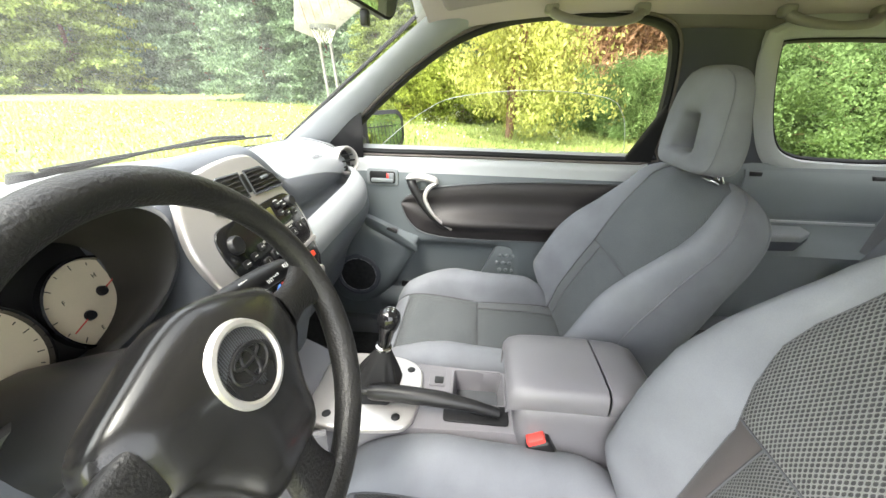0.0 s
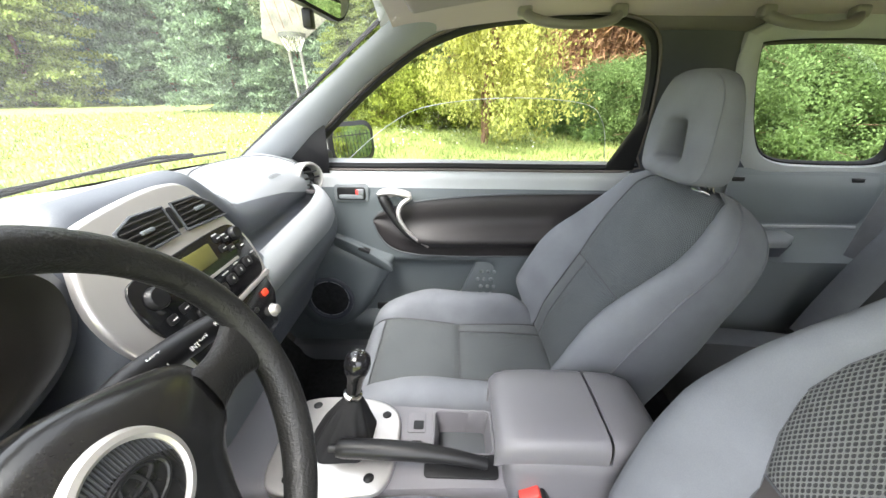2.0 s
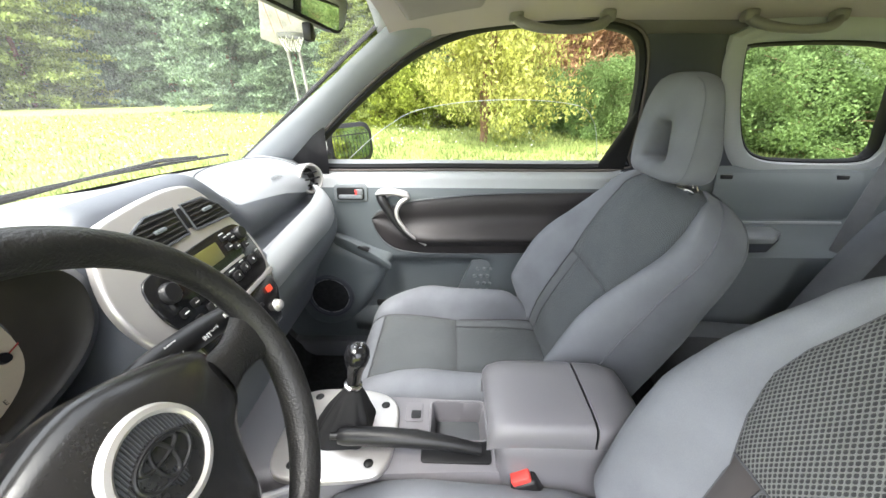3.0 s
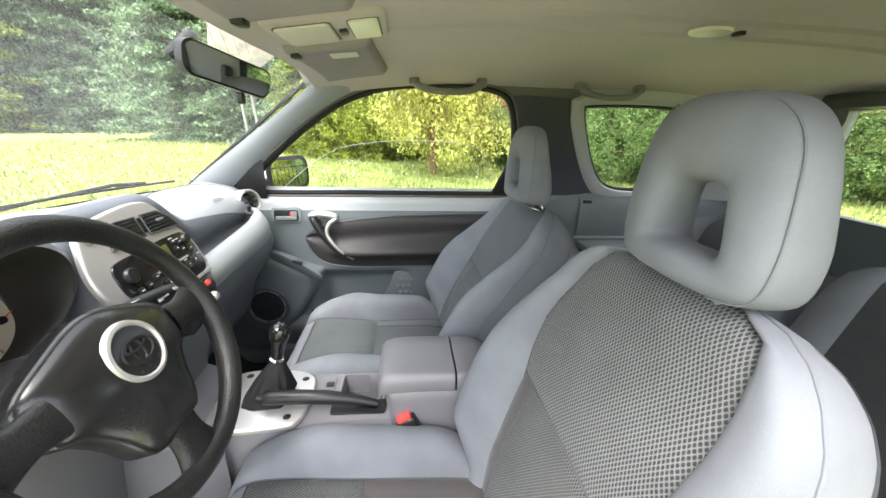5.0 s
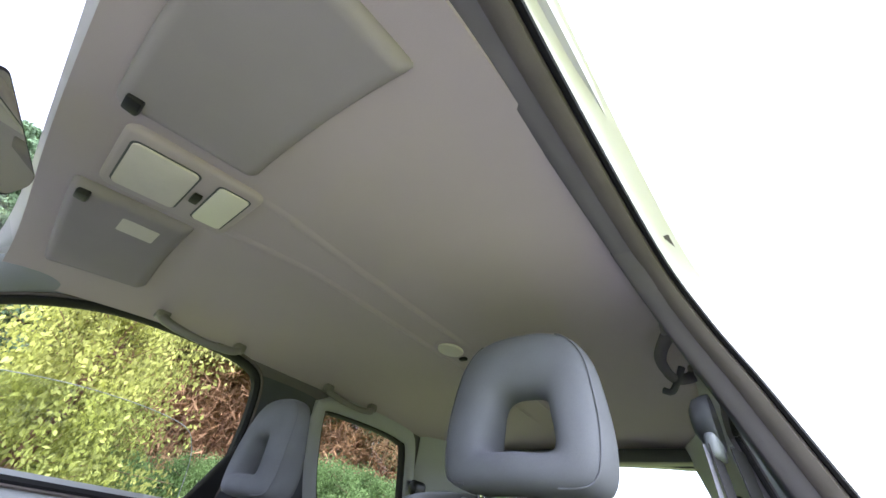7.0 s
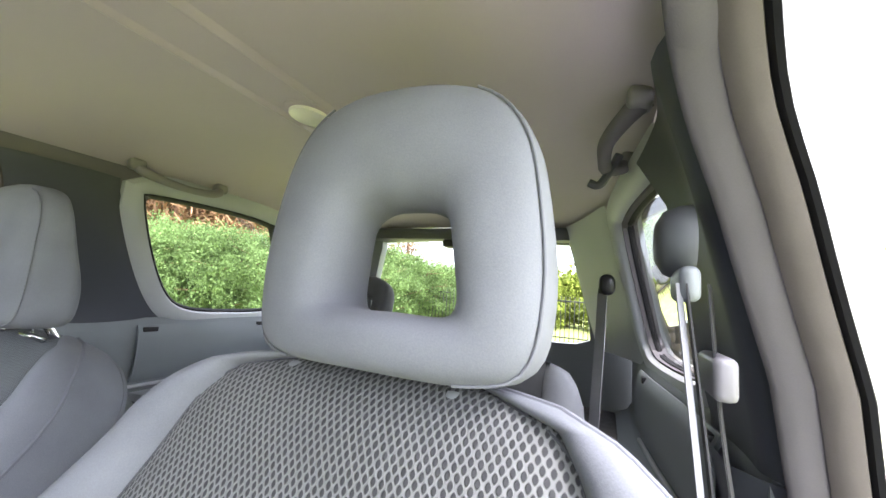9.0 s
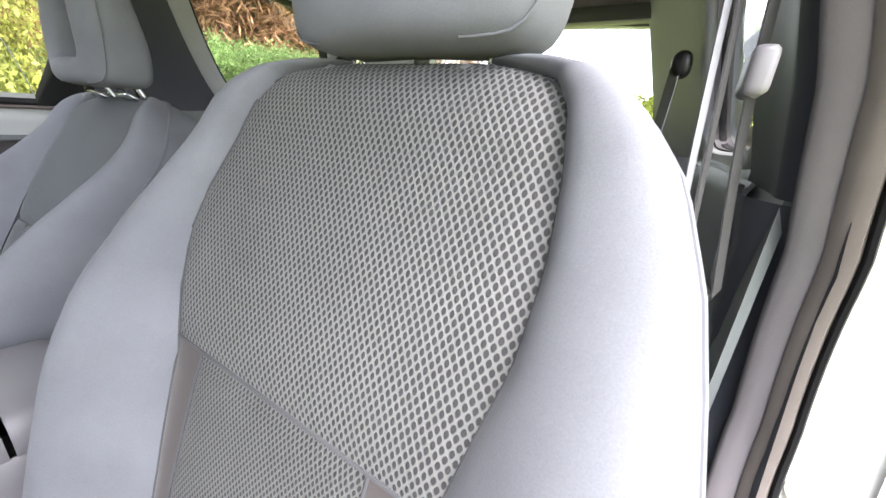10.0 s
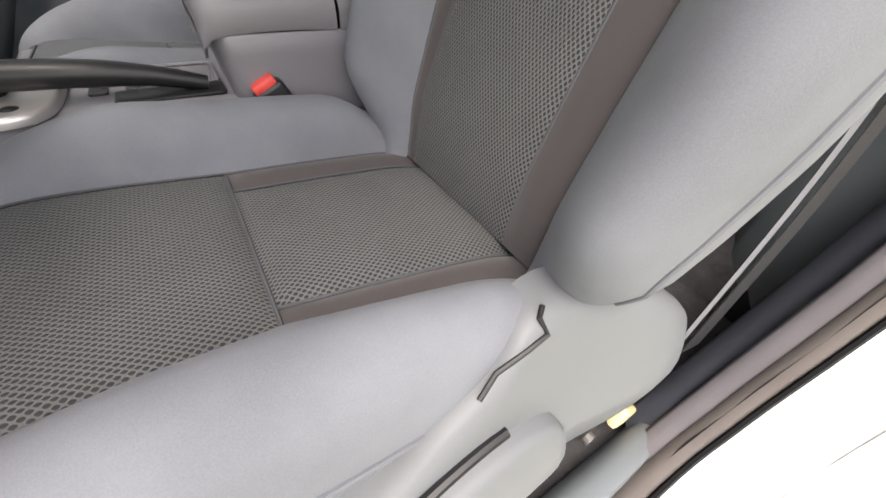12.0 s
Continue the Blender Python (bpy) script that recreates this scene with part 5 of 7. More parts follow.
def centre_stack():
    c = thing("centre_stack", (0, 0.80, 1.0), "satin silver centre stack bezel with vents, radio and heater controls", "centre stack")
    outer = spline([(-0.135, 1.243), (-0.06, 1.258), (0.02, 1.262), (0.065, 1.248), (0.10, 1.19), (0.122, 1.14), (0.118, 1.085), (0.095, 1.045), (0.05, 1.02), (-0.02, 1.01), (-0.08, 1.02), (-0.14, 1.065), (-0.172, 1.115), (-0.180, 1.165), (-0.165, 1.21)], 80, True)
    inner_r = spline([(-0.118, 1.175), (-0.05, 1.18), (0.05, 1.182), (0.095, 1.175), (0.108, 1.14), (0.105, 1.098), (0.07, 1.085), (-0.07, 1.085), (-0.115, 1.105), (-0.132, 1.14)], 60, True)
    part("bezel", plate([tuple(q) for q in outer], 0.012, 0.004, 0.006, 3), M_SILVER, c, "satin silver bezel")
    rad = part("radio", plate([tuple(q) for q in inner_r], 0.004, 0.0165, 0.002), M_GLOSS, c, "black radio panel with olive display")
    part("display", plate(rounded(0.060, 0.026, 0.002, 3, -0.006, 1.158), 0.0012, 0.0206, 0.0004), M_LCD, rad, "olive liquid-crystal display")
    part("slot", plate(rounded(0.105, 0.004, 0.001, 3, 0.012, 1.131), 0.0012, 0.0206, 0.0003), M_SILVER, rad, "silver cassette slot edge")
    for k, (x, z) in enumerate([(0.045, 1.170), (0.062, 1.164), (0.045, 1.154), (0.062, 1.148), (0.084, 1.143)]):
        part("button", plate(rounded(0.014, 0.010, 0.002, 3, x, z), 0.0026, 0.0206, 0.001), M_BLACK, rad)
        part("print_bar", plate(rounded(0.008, 0.0014, 0.0004, 2, x, z), 0.0003, 0.0247, 0), M_WHITE, rad, "small pale print bar")
    for k in range(6):
        x, z = -0.055 + 0.026 * k, 1.103 + 0.003 * k
        bt = part("preset_button", plate(rounded(0.019, 0.014, 0.004, 4, x, z), 0.0045, 0.0206, 0.0015), M_BLACK, rad, "black preset button")
        part("digit", text_mesh(str(k + 1), 0.008, STACK @ pose(*stack_xy(x, z), 0.0255)), M_WHITE, bt)
    for x, z, r in ((0.086, 1.163, 0.011), (-0.098, 1.150, 0.014)):
        part("knob", lathe([(0, 0.008), (r * 0.85, 0.008), (r, 0.006), (r * 1.05, 0)], 24, STACK @ pose(*stack_xy(x, z), 0.0206)), M_BLACK, rad, "round black radio knob")
    for x, z in ((-0.075, 1.122), (-0.05, 1.128), (-0.098, 1.12), (-0.085, 1.102)):
        part("button", plate(rounded(0.015, 0.011, 0.003, 3, x, z), 0.0026, 0.0206, 0.001), M_BLACK, rad)
        part("print_bar", plate(rounded(0.008, 0.0014, 0.0004, 2, x, z), 0.0003, 0.0247, 0), M_WHITE, rad, "small pale print bar")
    for x, z, w in ((0.045, 1.176, 0.012), (0.062, 1.170, 0.010), (0.10, 1.125, 0.010), (0.02, 1.124, 0.016), (0.05, 1.126, 0.012)):
        part("print_bar", plate(rounded(w, 0.0016, 0.0004, 2, x, z), 0.0003, 0.0207, 0), M_WHITE, rad, "small pale print bar")
    # vents
    for nm, pts in (("left", [(-0.092, 1.196), (-0.004, 1.198), (-0.004, 1.236), (-0.055, 1.238), (-0.085, 1.228)]), ("right", [(0.012, 1.198), (0.100, 1.193), (0.088, 1.216), (0.060, 1.234), (0.012, 1.236)])):
        v = part("air_vent", plate(pts, 0.0015, 0.0162, 0.0005), M_BLACK, c, "black slatted air vent")
        cx = sum(p[0] for p in pts) / len(pts)
        lip = [STACK @ Vector((*stack_xy(x, z), 0.0172)) for x, z in pts]
        part("vent_lip", tube(lip + lip[:1], 0.0022, 6, caps=False), M_TRIMD, v, "dark vent edge")
        for k in range(5):
            z = 1.203 + 0.0070 * k
            cross = []
            for (xa, za), (xb, zb) in zip(pts, pts[1:] + pts[:1]):
                if (za - z) * (zb - z) < 0:
                    cross.append(xa + (xb - xa) * (z - za) / (zb - za))
            if len(cross) < 2:
                continue
            lo, hi = min(cross) + 0.004, max(cross) - 0.004
            part("slat", plate(rounded(hi - lo, 0.0022, 0.0008, 2, (lo + hi) / 2, z), 0.0022, 0.0176, 0.0006, 1), M_LINING, v)
        part("tab", plate(rounded(0.020, 0.005, 0.002, 3, cx, 1.217), 0.005, 0.0180, 0.0015), M_TRIM, v, "grey vent tab")
    part("vent_switch", plate(rounded(0.008, 0.030, 0.003, 4, 0.004, 1.218), 0.003, 0.0162, 0.001), M_BLACK, c, "black vent slider")
    # screws in round wells
    for x, z in ((-0.122, 1.228), (-0.148, 1.088)):
        s = part("screw_well", lathe([(0, 0.0), (0.010, 0.0), (0.0115, 0.0015)], 20, STACK @ pose(*stack_xy(x, z), 0.0158)), M_TRIMD, c, "dark screw well")
        part("screw", lathe([(0, 0.004), (0.004, 0.0035), (0.0055, 0.001)], 14, STACK @ pose(*stack_xy(x, z), 0.0162)), M_CHROME, s)
    # heater panel
    h = part("heater_panel", plate([(-0.11, 1.075), (0.100, 1.078), (0.098, 1.05), (0.06, 1.008), (-0.05, 1.0), (-0.10, 1.02)], 0.006, 0.0135, 0.002), M_GLOSS, c, "black heater control panel")
    part("trim_strip", plate([(-0.118, 1.083), (0.11, 1.087), (0.11, 1.080), (-0.118, 1.076)], 0.010, 0.013, 0.001), M_SILVER, h, "silver strip")
    part("hazard_button", plate(rounded(0.013, 0.010, 0.002, 3, 0.070, 1.062), 0.005, 0.0192, 0.001), M_ORANGE, h, "orange hazard switch")
    part("amber_button", plate(rounded(0.009, 0.007, 0.002, 3, 0.030, 1.052), 0.004, 0.0192, 0.001), M_BLACK, h)
    for x, z in ((-0.055, 1.04), (0.066, 1.03)):
        k = part("dial", lathe([(0, 0.010), (0.006, 0.010), (0.0085, 0.008), (0.0095, 0.003), (0.0115, 0.0015), (0.012, 0)], 28, STACK @ pose(*stack_xy(x, z), 0.0192)), M_SILVER, h, "silver rotary dial")
        for col, a0, a1 in ((M_RED, 10, 85), (M_BLUE, 95, 170)):
            if x < 0:
                arc = [STACK @ Vector((stack_xy(x, z)[0] + 0.025 * math.cos(radians(a)), stack_xy(x, z)[1] + 0.025 * math.sin(radians(a)), 0.0198)) for a in np.linspace(a0, a1, 10)]
                part("scale_arc", tube(arc, 0.002, 6), col, k)


def steering_wheel():
    c, n, up = Vector((-0.335, 0.683, 1.124)), Vector((0, -0.906, 0.423)), Vector((0, 0.423, 0.906))
    w = thing("steering_wheel", c, "worn black leather three-spoke steering wheel with silver hub ring", "steering wheel")
    M = basis(c, (1, 0, 0), up, n)
    R = 0.184
    pts = [M @ Vector((R * math.cos(a), R * math.sin(a), 0.008)) for a in np.linspace(0, 2 * math.pi, 96, endpoint=False)]
    rows = []
    for k, a in enumerate(np.linspace(0, 2 * math.pi, 96, endpoint=False)):
        thick = 0.0165 + 0.0015 * math.cos(3 * (a - math.pi / 2))
        row = []
        for b in np.linspace(0, 2 * math.pi, 18, endpoint=False):
            row.append(M @ Vector(((R + thick * math.cos(b)) * math.cos(a), (R + thick * math.cos(b)) * math.sin(a), 0.008 + thick * 1.05 * math.sin(b))))
        rows.append(row)
    part("rim", sheet(rows, True, True), M_LEATHER, w, "worn black leather rim", sharp=0)
    # hub pad with three arms
    ctrl = [(0.112, 0.030), (0.075, 0.052), (0.0, 0.074), (-0.075, 0.052), (-0.112, 0.030), (-0.118, 0.0), (-0.112, -0.028), (-0.088, -0.045), (-0.068, -0.075), (-0.052, -0.112), (-0.03, -0.124), (0.03, -0.124), (0.052, -0.112), (0.068, -0.075), (0.088, -0.045), (0.112, -0.028), (0.118, 0.0)]
    edge = spline(ctrl, 90, True)
    rows = []
    for k in (1.0, 0.985, 0.94, 0.86, 0.72, 0.52, 0.30, 0.08):
        hh = 0.030 * (1 - k ** 3.0) ** 0.6 if k < 1 else 0
        rows.append([M @ Vector((x * k, y * k + (1 - k) * -0.012, 0.002 + hh - 0.02 * (x * k / 0.12) ** 2 * 0.5)) for x, y in edge])
    low = [[M @ Vector((x * 0.97, y * 0.97, -0.03)) for x, y in edge]]
    part("pad", sheet(low + rows, wrap_u=True), M_PAD, w, "scuffed black airbag pad", sharp=60)
    for a, half in ((0, 0.026), (180, 0.026), (-90, 0.034)):
        d = Vector((math.cos(radians(a)), math.sin(radians(a)), 0))
        sv = Vector((-d.y, d.x, 0))
        rows = []
        for q in np.linspace(0, 1, 10):
            r = 0.098 + 0.078 * q
            hw = half * (1 - 0.25 * math.sin(math.pi * q)) + 0.010 * q * q
            row = []
            for b in np.linspace(0, 2 * math.pi, 16, endpoint=False):
                row.append(M @ (d * r + sv * (hw * math.copysign(abs(math.cos(b)) ** 0.6, math.cos(b))) + Vector((0, 0, 0.004 + 0.013 * math.sin(b) - 0.004 * q))))
            rows.append(row)
        part("spoke", sheet(rows, wrap_u=True), M_LEATHER, w, "black leather spoke", sharp=0)
    rg = part("hub_ring", lathe([(0.0335, 0.0), (0.034, 0.005), (0.0365, 0.007), (0.0405, 0.006), (0.043, 0.0)], 48, M @ pose(0, 0.004, 0.027)), M_SILVER, w, "worn silver hub ring")
    part("hub_disc", lathe([(0, 0.002), (0.0345, 0.002)], 40, M @ pose(0, 0.004, 0.0285)), M_TRIMD, rg, "dark ribbed disc")
    for k in np.linspace(-0.031, 0.031, 25):
        hl = math.sqrt(max(0.0, 0.0335 ** 2 - k * k))
        part("rib", rbox(0, 0, 0, 0.0012, 2 * hl, 0.0008, 0.0003, 1, M @ pose(k, 0.004, 0.0307)), M_BLACK, rg)
    for rx, ry, oy in ((0.024, 0.016, 0), (0.008, 0.015, 0), (0.0165, 0.0066, 0.007)):
        part("emblem_oval", tube([M @ Vector((rx * math.cos(a), 0.004 + oy + ry * math.sin(a), 0.0318)) for a in np.linspace(0, 2 * math.pi, 40)], 0.0017, 8, caps=False), M_BLACK, rg, "plain raised oval")
    # wiper stalk
    s = thing("wiper_stalk", (-0.26, 0.735, 1.10), "black wiper stalk with white lettering on the column", "stalk")
    a, b = Vector((-0.285, 0.748, 1.140)), Vector((-0.122, 0.728, 1.128))
    path = spline([a, a + (b - a) * 0.5 + Vector((0, 0, 0.003)), b], 16)
    part("arm", tube(path, [0.0095, 0.010, 0.0115, 0.0135, 0.0150, 0.0155, 0.0155, 0.0155, 0.0155, 0.0155, 0.0155, 0.0155, 0.015, 0.0148, 0.0135, 0.009], 18), M_BLACK, s, "black moulded arm")
    ax = (b - a).normalized()
    face = Vector((-0.25, -0.72, 0.62))
    face = (face - ax * face.dot(ax)).normalized()
    for txt, k, side in (("OFF", 0.50, 0.004), ("INT", 0.60, 0.004), ("MIST", 0.42, 0.006), ("ON", 0.72, -0.003), ("REAR", 0.90, 0.0), ("INT", 0.64, -0.006), ("LO", 0.42, -0.004)):
        ctr = a + (b - a) * k + face * 0.0138
        yv = face.cross(ax)
        part("lettering", text_mesh(txt, 0.0075, basis(ctr + yv * side * 1.2 + face * 0.002, ax, yv, face)), M_WHITE, s)
    s2 = thing("indicator_stalk", (-0.41, 0.735, 1.10), "black indicator stalk on the column", "stalk")
    part("arm", tube([(-0.40, 0.745, 1.09), (-0.48, 0.73, 1.105), (-0.55, 0.715, 1.12)], [0.009, 0.013, 0.012], 14), M_BLACK, s2)


# ---------------- centre console ----------------
def console():
    c = thing("centre_console", (0, 0.5, 0.43), "mauve-grey moulded tunnel console with armrest box", "centre console")

    def sec(y, w, top, flare=0.02):
        return [(-w - flare, y, 0.45), (-w - 0.008, y, top - 0.10), (-w, y, top - 0.02), (-w + 0.010, y, top - 0.003), (-w + 0.03, y, top), (0, y, top), (w - 0.03, y, top), (w - 0.010, y, top - 0.003), (w, y, top - 0.02), (w + 0.008, y, top - 0.10), (w + flare, y, 0.45)]

    st = np.array([(0.95, 0.13, 0.86), (0.88, 0.125, 0.82), (0.80, 0.115, 0.79), (0.76, 0.105, 0.775), (0.62, 0.10, 0.775), (0.50, 0.095, 0.775), (0.40, 0.09, 0.775), (0.30, 0.088, 0.77), (0.12, 0.085, 0.765), (0.0, 0.085, 0.74)])
    rows = []
    for y in np.r_[np.linspace(0.95, 0.50, 20), np.linspace(0.49, 0.36, 40), np.linspace(0.34, 0.0, 14)]:
        w, top = (float(np.interp(-y, -st[:, 0], st[:, k])) for k in (1, 2))
        q = sec(y, w, top)
        mid = [(x, y, top - 0.052 * smoothstep(0.0, 0.008, 0.047 - abs(x - 0.026)) * smoothstep(0.0, 0.008, 0.054 - abs(y - 0.425))) for x in np.linspace(-w + 0.03, w - 0.012, 44)]
        rows.append(q[:4] + mid + q[7:])
    part("body", sheet(rows), M_CONS, c, "mauve-grey console body with sunken tray", sharp=50)
    part("rear_end", sheet([[(x, y, z) for x, y, z in rows[-1]], [(x * 0.9, y - 0.02, z) for x, y, z in rows[-1]], [(x * 0.8, y - 0.025, min(z, 0.46)) for x, y, z in rows[-1]]]), M_CONS, c)
    # silver shift plate with screws
    sp = spline([(-0.108, 0.60), (-0.104, 0.745), (0.0, 0.765), (0.085, 0.745), (0.092, 0.62), (0.06, 0.555), (-0.01, 0.545), (-0.085, 0.555)], 50, True)
    p = part("shift_plate", prism([tuple(q) for q in sp], 0.012, Matrix.Translation((0, 0, 0.776)), 0.005, 3), M_SILVER, c, "satin silver shift surround")
    for x, y in ((-0.085, 0.72), (0.07, 0.72), (0.05, 0.575), (-0.08, 0.585)):
        part("screw", lathe([(0, 0.0015), (0.006, 0.0015), (0.0075, 0.0004), (0.009, 0)], 14, Matrix.Translation((x, y, 0.7885))), M_BLACK, p)
    lip = [(0.026 + x, 0.425 + y, 0.776) for x, y in rounded(0.098, 0.112, 0.012, 6)]
    part("tray_lip", tube(lip + lip[:1], 0.0028, 6, caps=False), M_CONS, c, "raised tray edge")
    part("tray_mat", prism(rounded(0.080, 0.094, 0.010, 6, 0.026, 0.425), 0.002, Matrix.Translation((0, 0, 0.7245)), 0.0008), M_TRIMD, c, "dark rubber tray mat")
    for x, y, w, h, material in ((0.045, 0.515, 0.048, 0.036, M_CONS), (-0.012, 0.512, 0.030, 0.022, M_BLACK)):
        sw = part("switch_plate", prism(rounded(w, h, 0.004, 4, x, y), 0.0025, Matrix.Translation((0, 0, 0.7752)), 0.001), material, c)
        if material is M_CONS:
            part("socket", prism(rounded(0.020, 0.020, 0.003, 3, x - 0.008, y - 0.004), 0.0012, Matrix.Translation((0, 0, 0.7778)), 0.0004), M_BLACK, sw, "black switch blank")
    # armrest
    def lidsec(y, zt, w):
        return [(-0.010 + sx * w * q, y, zt - 0.026 - dz) for sx, q, dz in ((-1, 0.985, 0.046), (-1, 1.0, 0.040), (-1, 0.995, 0.022), (-1, 0.94, 0.008), (-1, 0.82, 0.002), (-1, 0.4, 0.0), (1, 0.4, 0.0), (1, 0.82, 0.002), (1, 0.94, 0.008), (1, 0.995, 0.022), (1, 1.0, 0.040), (1, 0.985, 0.046))]
    ys = [(0.379, 0.895, 0.068), (0.377, 0.908, 0.078), (0.367, 0.918, 0.083), (0.345, 0.924, 0.086), (0.30, 0.926, 0.087), (0.25, 0.926, 0.087), (0.206, 0.924, 0.087)]
    part("armrest_lid", sheet([lidsec(*q) for q in ys], thick=0.004), M_CONS, c, "rounded armrest lid", sharp=50)
    ys = [(0.201, 0.924, 0.087), (0.15, 0.921, 0.086), (0.12, 0.912, 0.082), (0.105, 0.895, 0.074), (0.100, 0.875, 0.065)]
    part("armrest_rear", sheet([lidsec(*q) for q in ys], thick=0.004), M_CONS, c, "rear part of the armrest", sharp=50)
    bx = [[(-0.010 + x, 0.238 + y, z) for x, y in rounded(w, h, 0.03, 6)] for w, h, z in ((0.176, 0.235, 0.74), (0.172, 0.24, 0.78), (0.170, 0.255, 0.825), (0.171, 0.268, 0.849), (0.166, 0.264, 0.852))]
    part("armrest_box", sheet(bx, wrap_u=True), M_CONS, c, "armrest storage box", sharp=50)
    # forward side pocket on the driver's side
    rows = []
    for z in np.linspace(0.50, 0.80, 9):
        rows.append([(-0.135 - 0.05 * math.sin(math.pi * k) * (1 - 0.4 * (z - 0.5) / 0.3), 0.70 + 0.25 * k, z) for k in np.linspace(0, 1, 14)])
    part("side_pocket", sheet(rows, thick=0.006), M_CONS, c, "mauve-grey side pocket")
    part("pocket_lip", tube(rows[-1], 0.006, 8), M_CONS, c)

    g = thing("gear_lever", (0.01, 0.64, 0.788), "gear lever with black leather boot and gloss black knob", "gear lever")
    rows = []
    for k in np.linspace(0, 1, 16):
        row = []
        for a in np.linspace(0, 2 * math.pi, 48, endpoint=False):
            r = 0.044 * (1 - k) ** 0.85 + 0.0125 + 0.0028 * math.sin(9 * a + 2 * k) * math.sin(math.pi * min(1, k + 0.15))
            cc, ss = (math.copysign(abs(w) ** (0.55 + 0.45 * k), w) for w in (math.cos(a), math.sin(a)))
            row.append((0.014 * k + r * cc, 0.648 - 0.022 * k + r * ss, 0.789 + 0.085 * k))
        rows.append(row)
    part("boot", sheet(rows, wrap_u=True), M_RUBBER, g, "black leather boot", sharp=0)
    ax = basis((0.0135, 0.627, 0.874), (1, 0, 0), (0, 1, 0.2))
    part("collar", lathe([(0.012, 0), (0.0165, 0.002), (0.017, 0.007), (0.013, 0.009)], 24, ax), M_CHROME, g, "chrome collar")
    k = part("knob", lathe([(0.0125, 0.008), (0.014, 0.025), (0.016, 0.045), (0.0215, 0.062), (0.0235, 0.076), (0.0205, 0.090), (0.012, 0.098), (0, 0.100)], 28, ax), M_GLOSS, g, "gloss black knob")
    top = ax @ pose(0, 0, 0.1005)
    for x, y, ch in ((-0.007, 0.005, "1"), (-0.007, -0.005, "2"), (0, 0.005, "3"), (0, -0.005, "4"), (0.007, 0.005, "5"), (0.007, -0.005, "R")):
        part("shift_mark", text_mesh(ch, 0.0048, top @ pose(x, y, -0.0005)), M_TRIML, k)

    h = thing("handbrake", (-0.045, 0.5, 0.785), "black handbrake lever lying on the console", "handbrake")
    path = spline([(-0.045, 0.645, 0.812), (-0.045, 0.60, 0.813), (-0.045, 0.52, 0.809), (-0.045, 0.45, 0.800), (-0.045, 0.385, 0.783)], 24)
    part("grip", tube(path, np.interp(np.linspace(0, 1, 24), [0, 0.05, 0.3, 0.55, 0.7, 1], [0.0135, 0.0165, 0.0170, 0.0160, 0.0135, 0.0100]), 16), M_BLACK, h, "black ribbed grip")
    part("release_button", tube([(-0.045, 0.642, 0.812), (-0.045, 0.660, 0.8115)], 0.0065, 12), M_BLACK, h)
    part("slot", prism(rounded(0.046, 0.13, 0.008, 4, -0.045, 0.43), 0.0045, Matrix.Translation((0, 0, 0.7735)), 0.002), M_BLACK, h, "dark rubber slot")

    b = thing("belt_buckle", (-0.098, 0.30, 0.74), "seat belt buckle with red release button", "belt buckle", "belt buckles")
    r = Matrix.Rotation(radians(-28), 4, "X")
    part("housing", rbox(-0.103, 0.300, 0.752, 0.026, 0.046, 0.085, 0.006, 3, r), M_BLACK, b, "black buckle housing")
    part("release", rbox(-0.103, 0.321, 0.791, 0.020, 0.034, 0.016, 0.003, 2, r), M_RED, b, "red release button")
    part("stalk", rbox(-0.103, 0.272, 0.69, 0.02, 0.02, 0.08, 0.004, 2, r), M_TRIMD, b)
    b2 = thing("belt_buckle", (0.13, 0.26, 0.70), "pale belt buckle stem beside the passenger seat", "belt buckle", "belt buckles")
    part("housing", rbox(0.105, 0.24, 0.72, 0.024, 0.04, 0.07, 0.006, 3, r), M_TRIML, b2)
    m = thing("floor_mat", (0.36, 0.85, 0.44), "black loop-pile floor mat in the passenger footwell", "floor mat")
    rng = np.random.default_rng(2)
    rows = [[(0.12 + 0.5 * a, 0.45 + 0.62 * q, 0.442 + 0.30 * smoothstep(0.95, 1.25, 0.45 + 0.62 * q) + rng.uniform(0, 0.002)) for a in np.linspace(0, 1, 40)] for q in np.linspace(0, 1, 44)]
    part("carpet", sheet(rows, thick=0.008), M_CARPET, m)


# ---------------- passenger door ----------------
def door_x(y, z):
    """Inner face of the passenger door panel."""
    x = 0.716 - 0.030 * smoothstep(1.175, 1.12, z) - 0.008 * smoothstep(1.1, 1.05, z)
    x -= 0.016 * math.exp(-((z - 0.925) / 0.03) ** 2) * smoothstep(0.66, 0.5, y)
    x += 0.038 * smoothstep(0.845, 0.80, z) * smoothstep(0.60, 0.68, z) * smoothstep(0.70, 0.62, y) * smoothstep(0.27, 0.36, y)
    x -= 0.012 * smoothstep(0.68, 0.60, z)
    return x


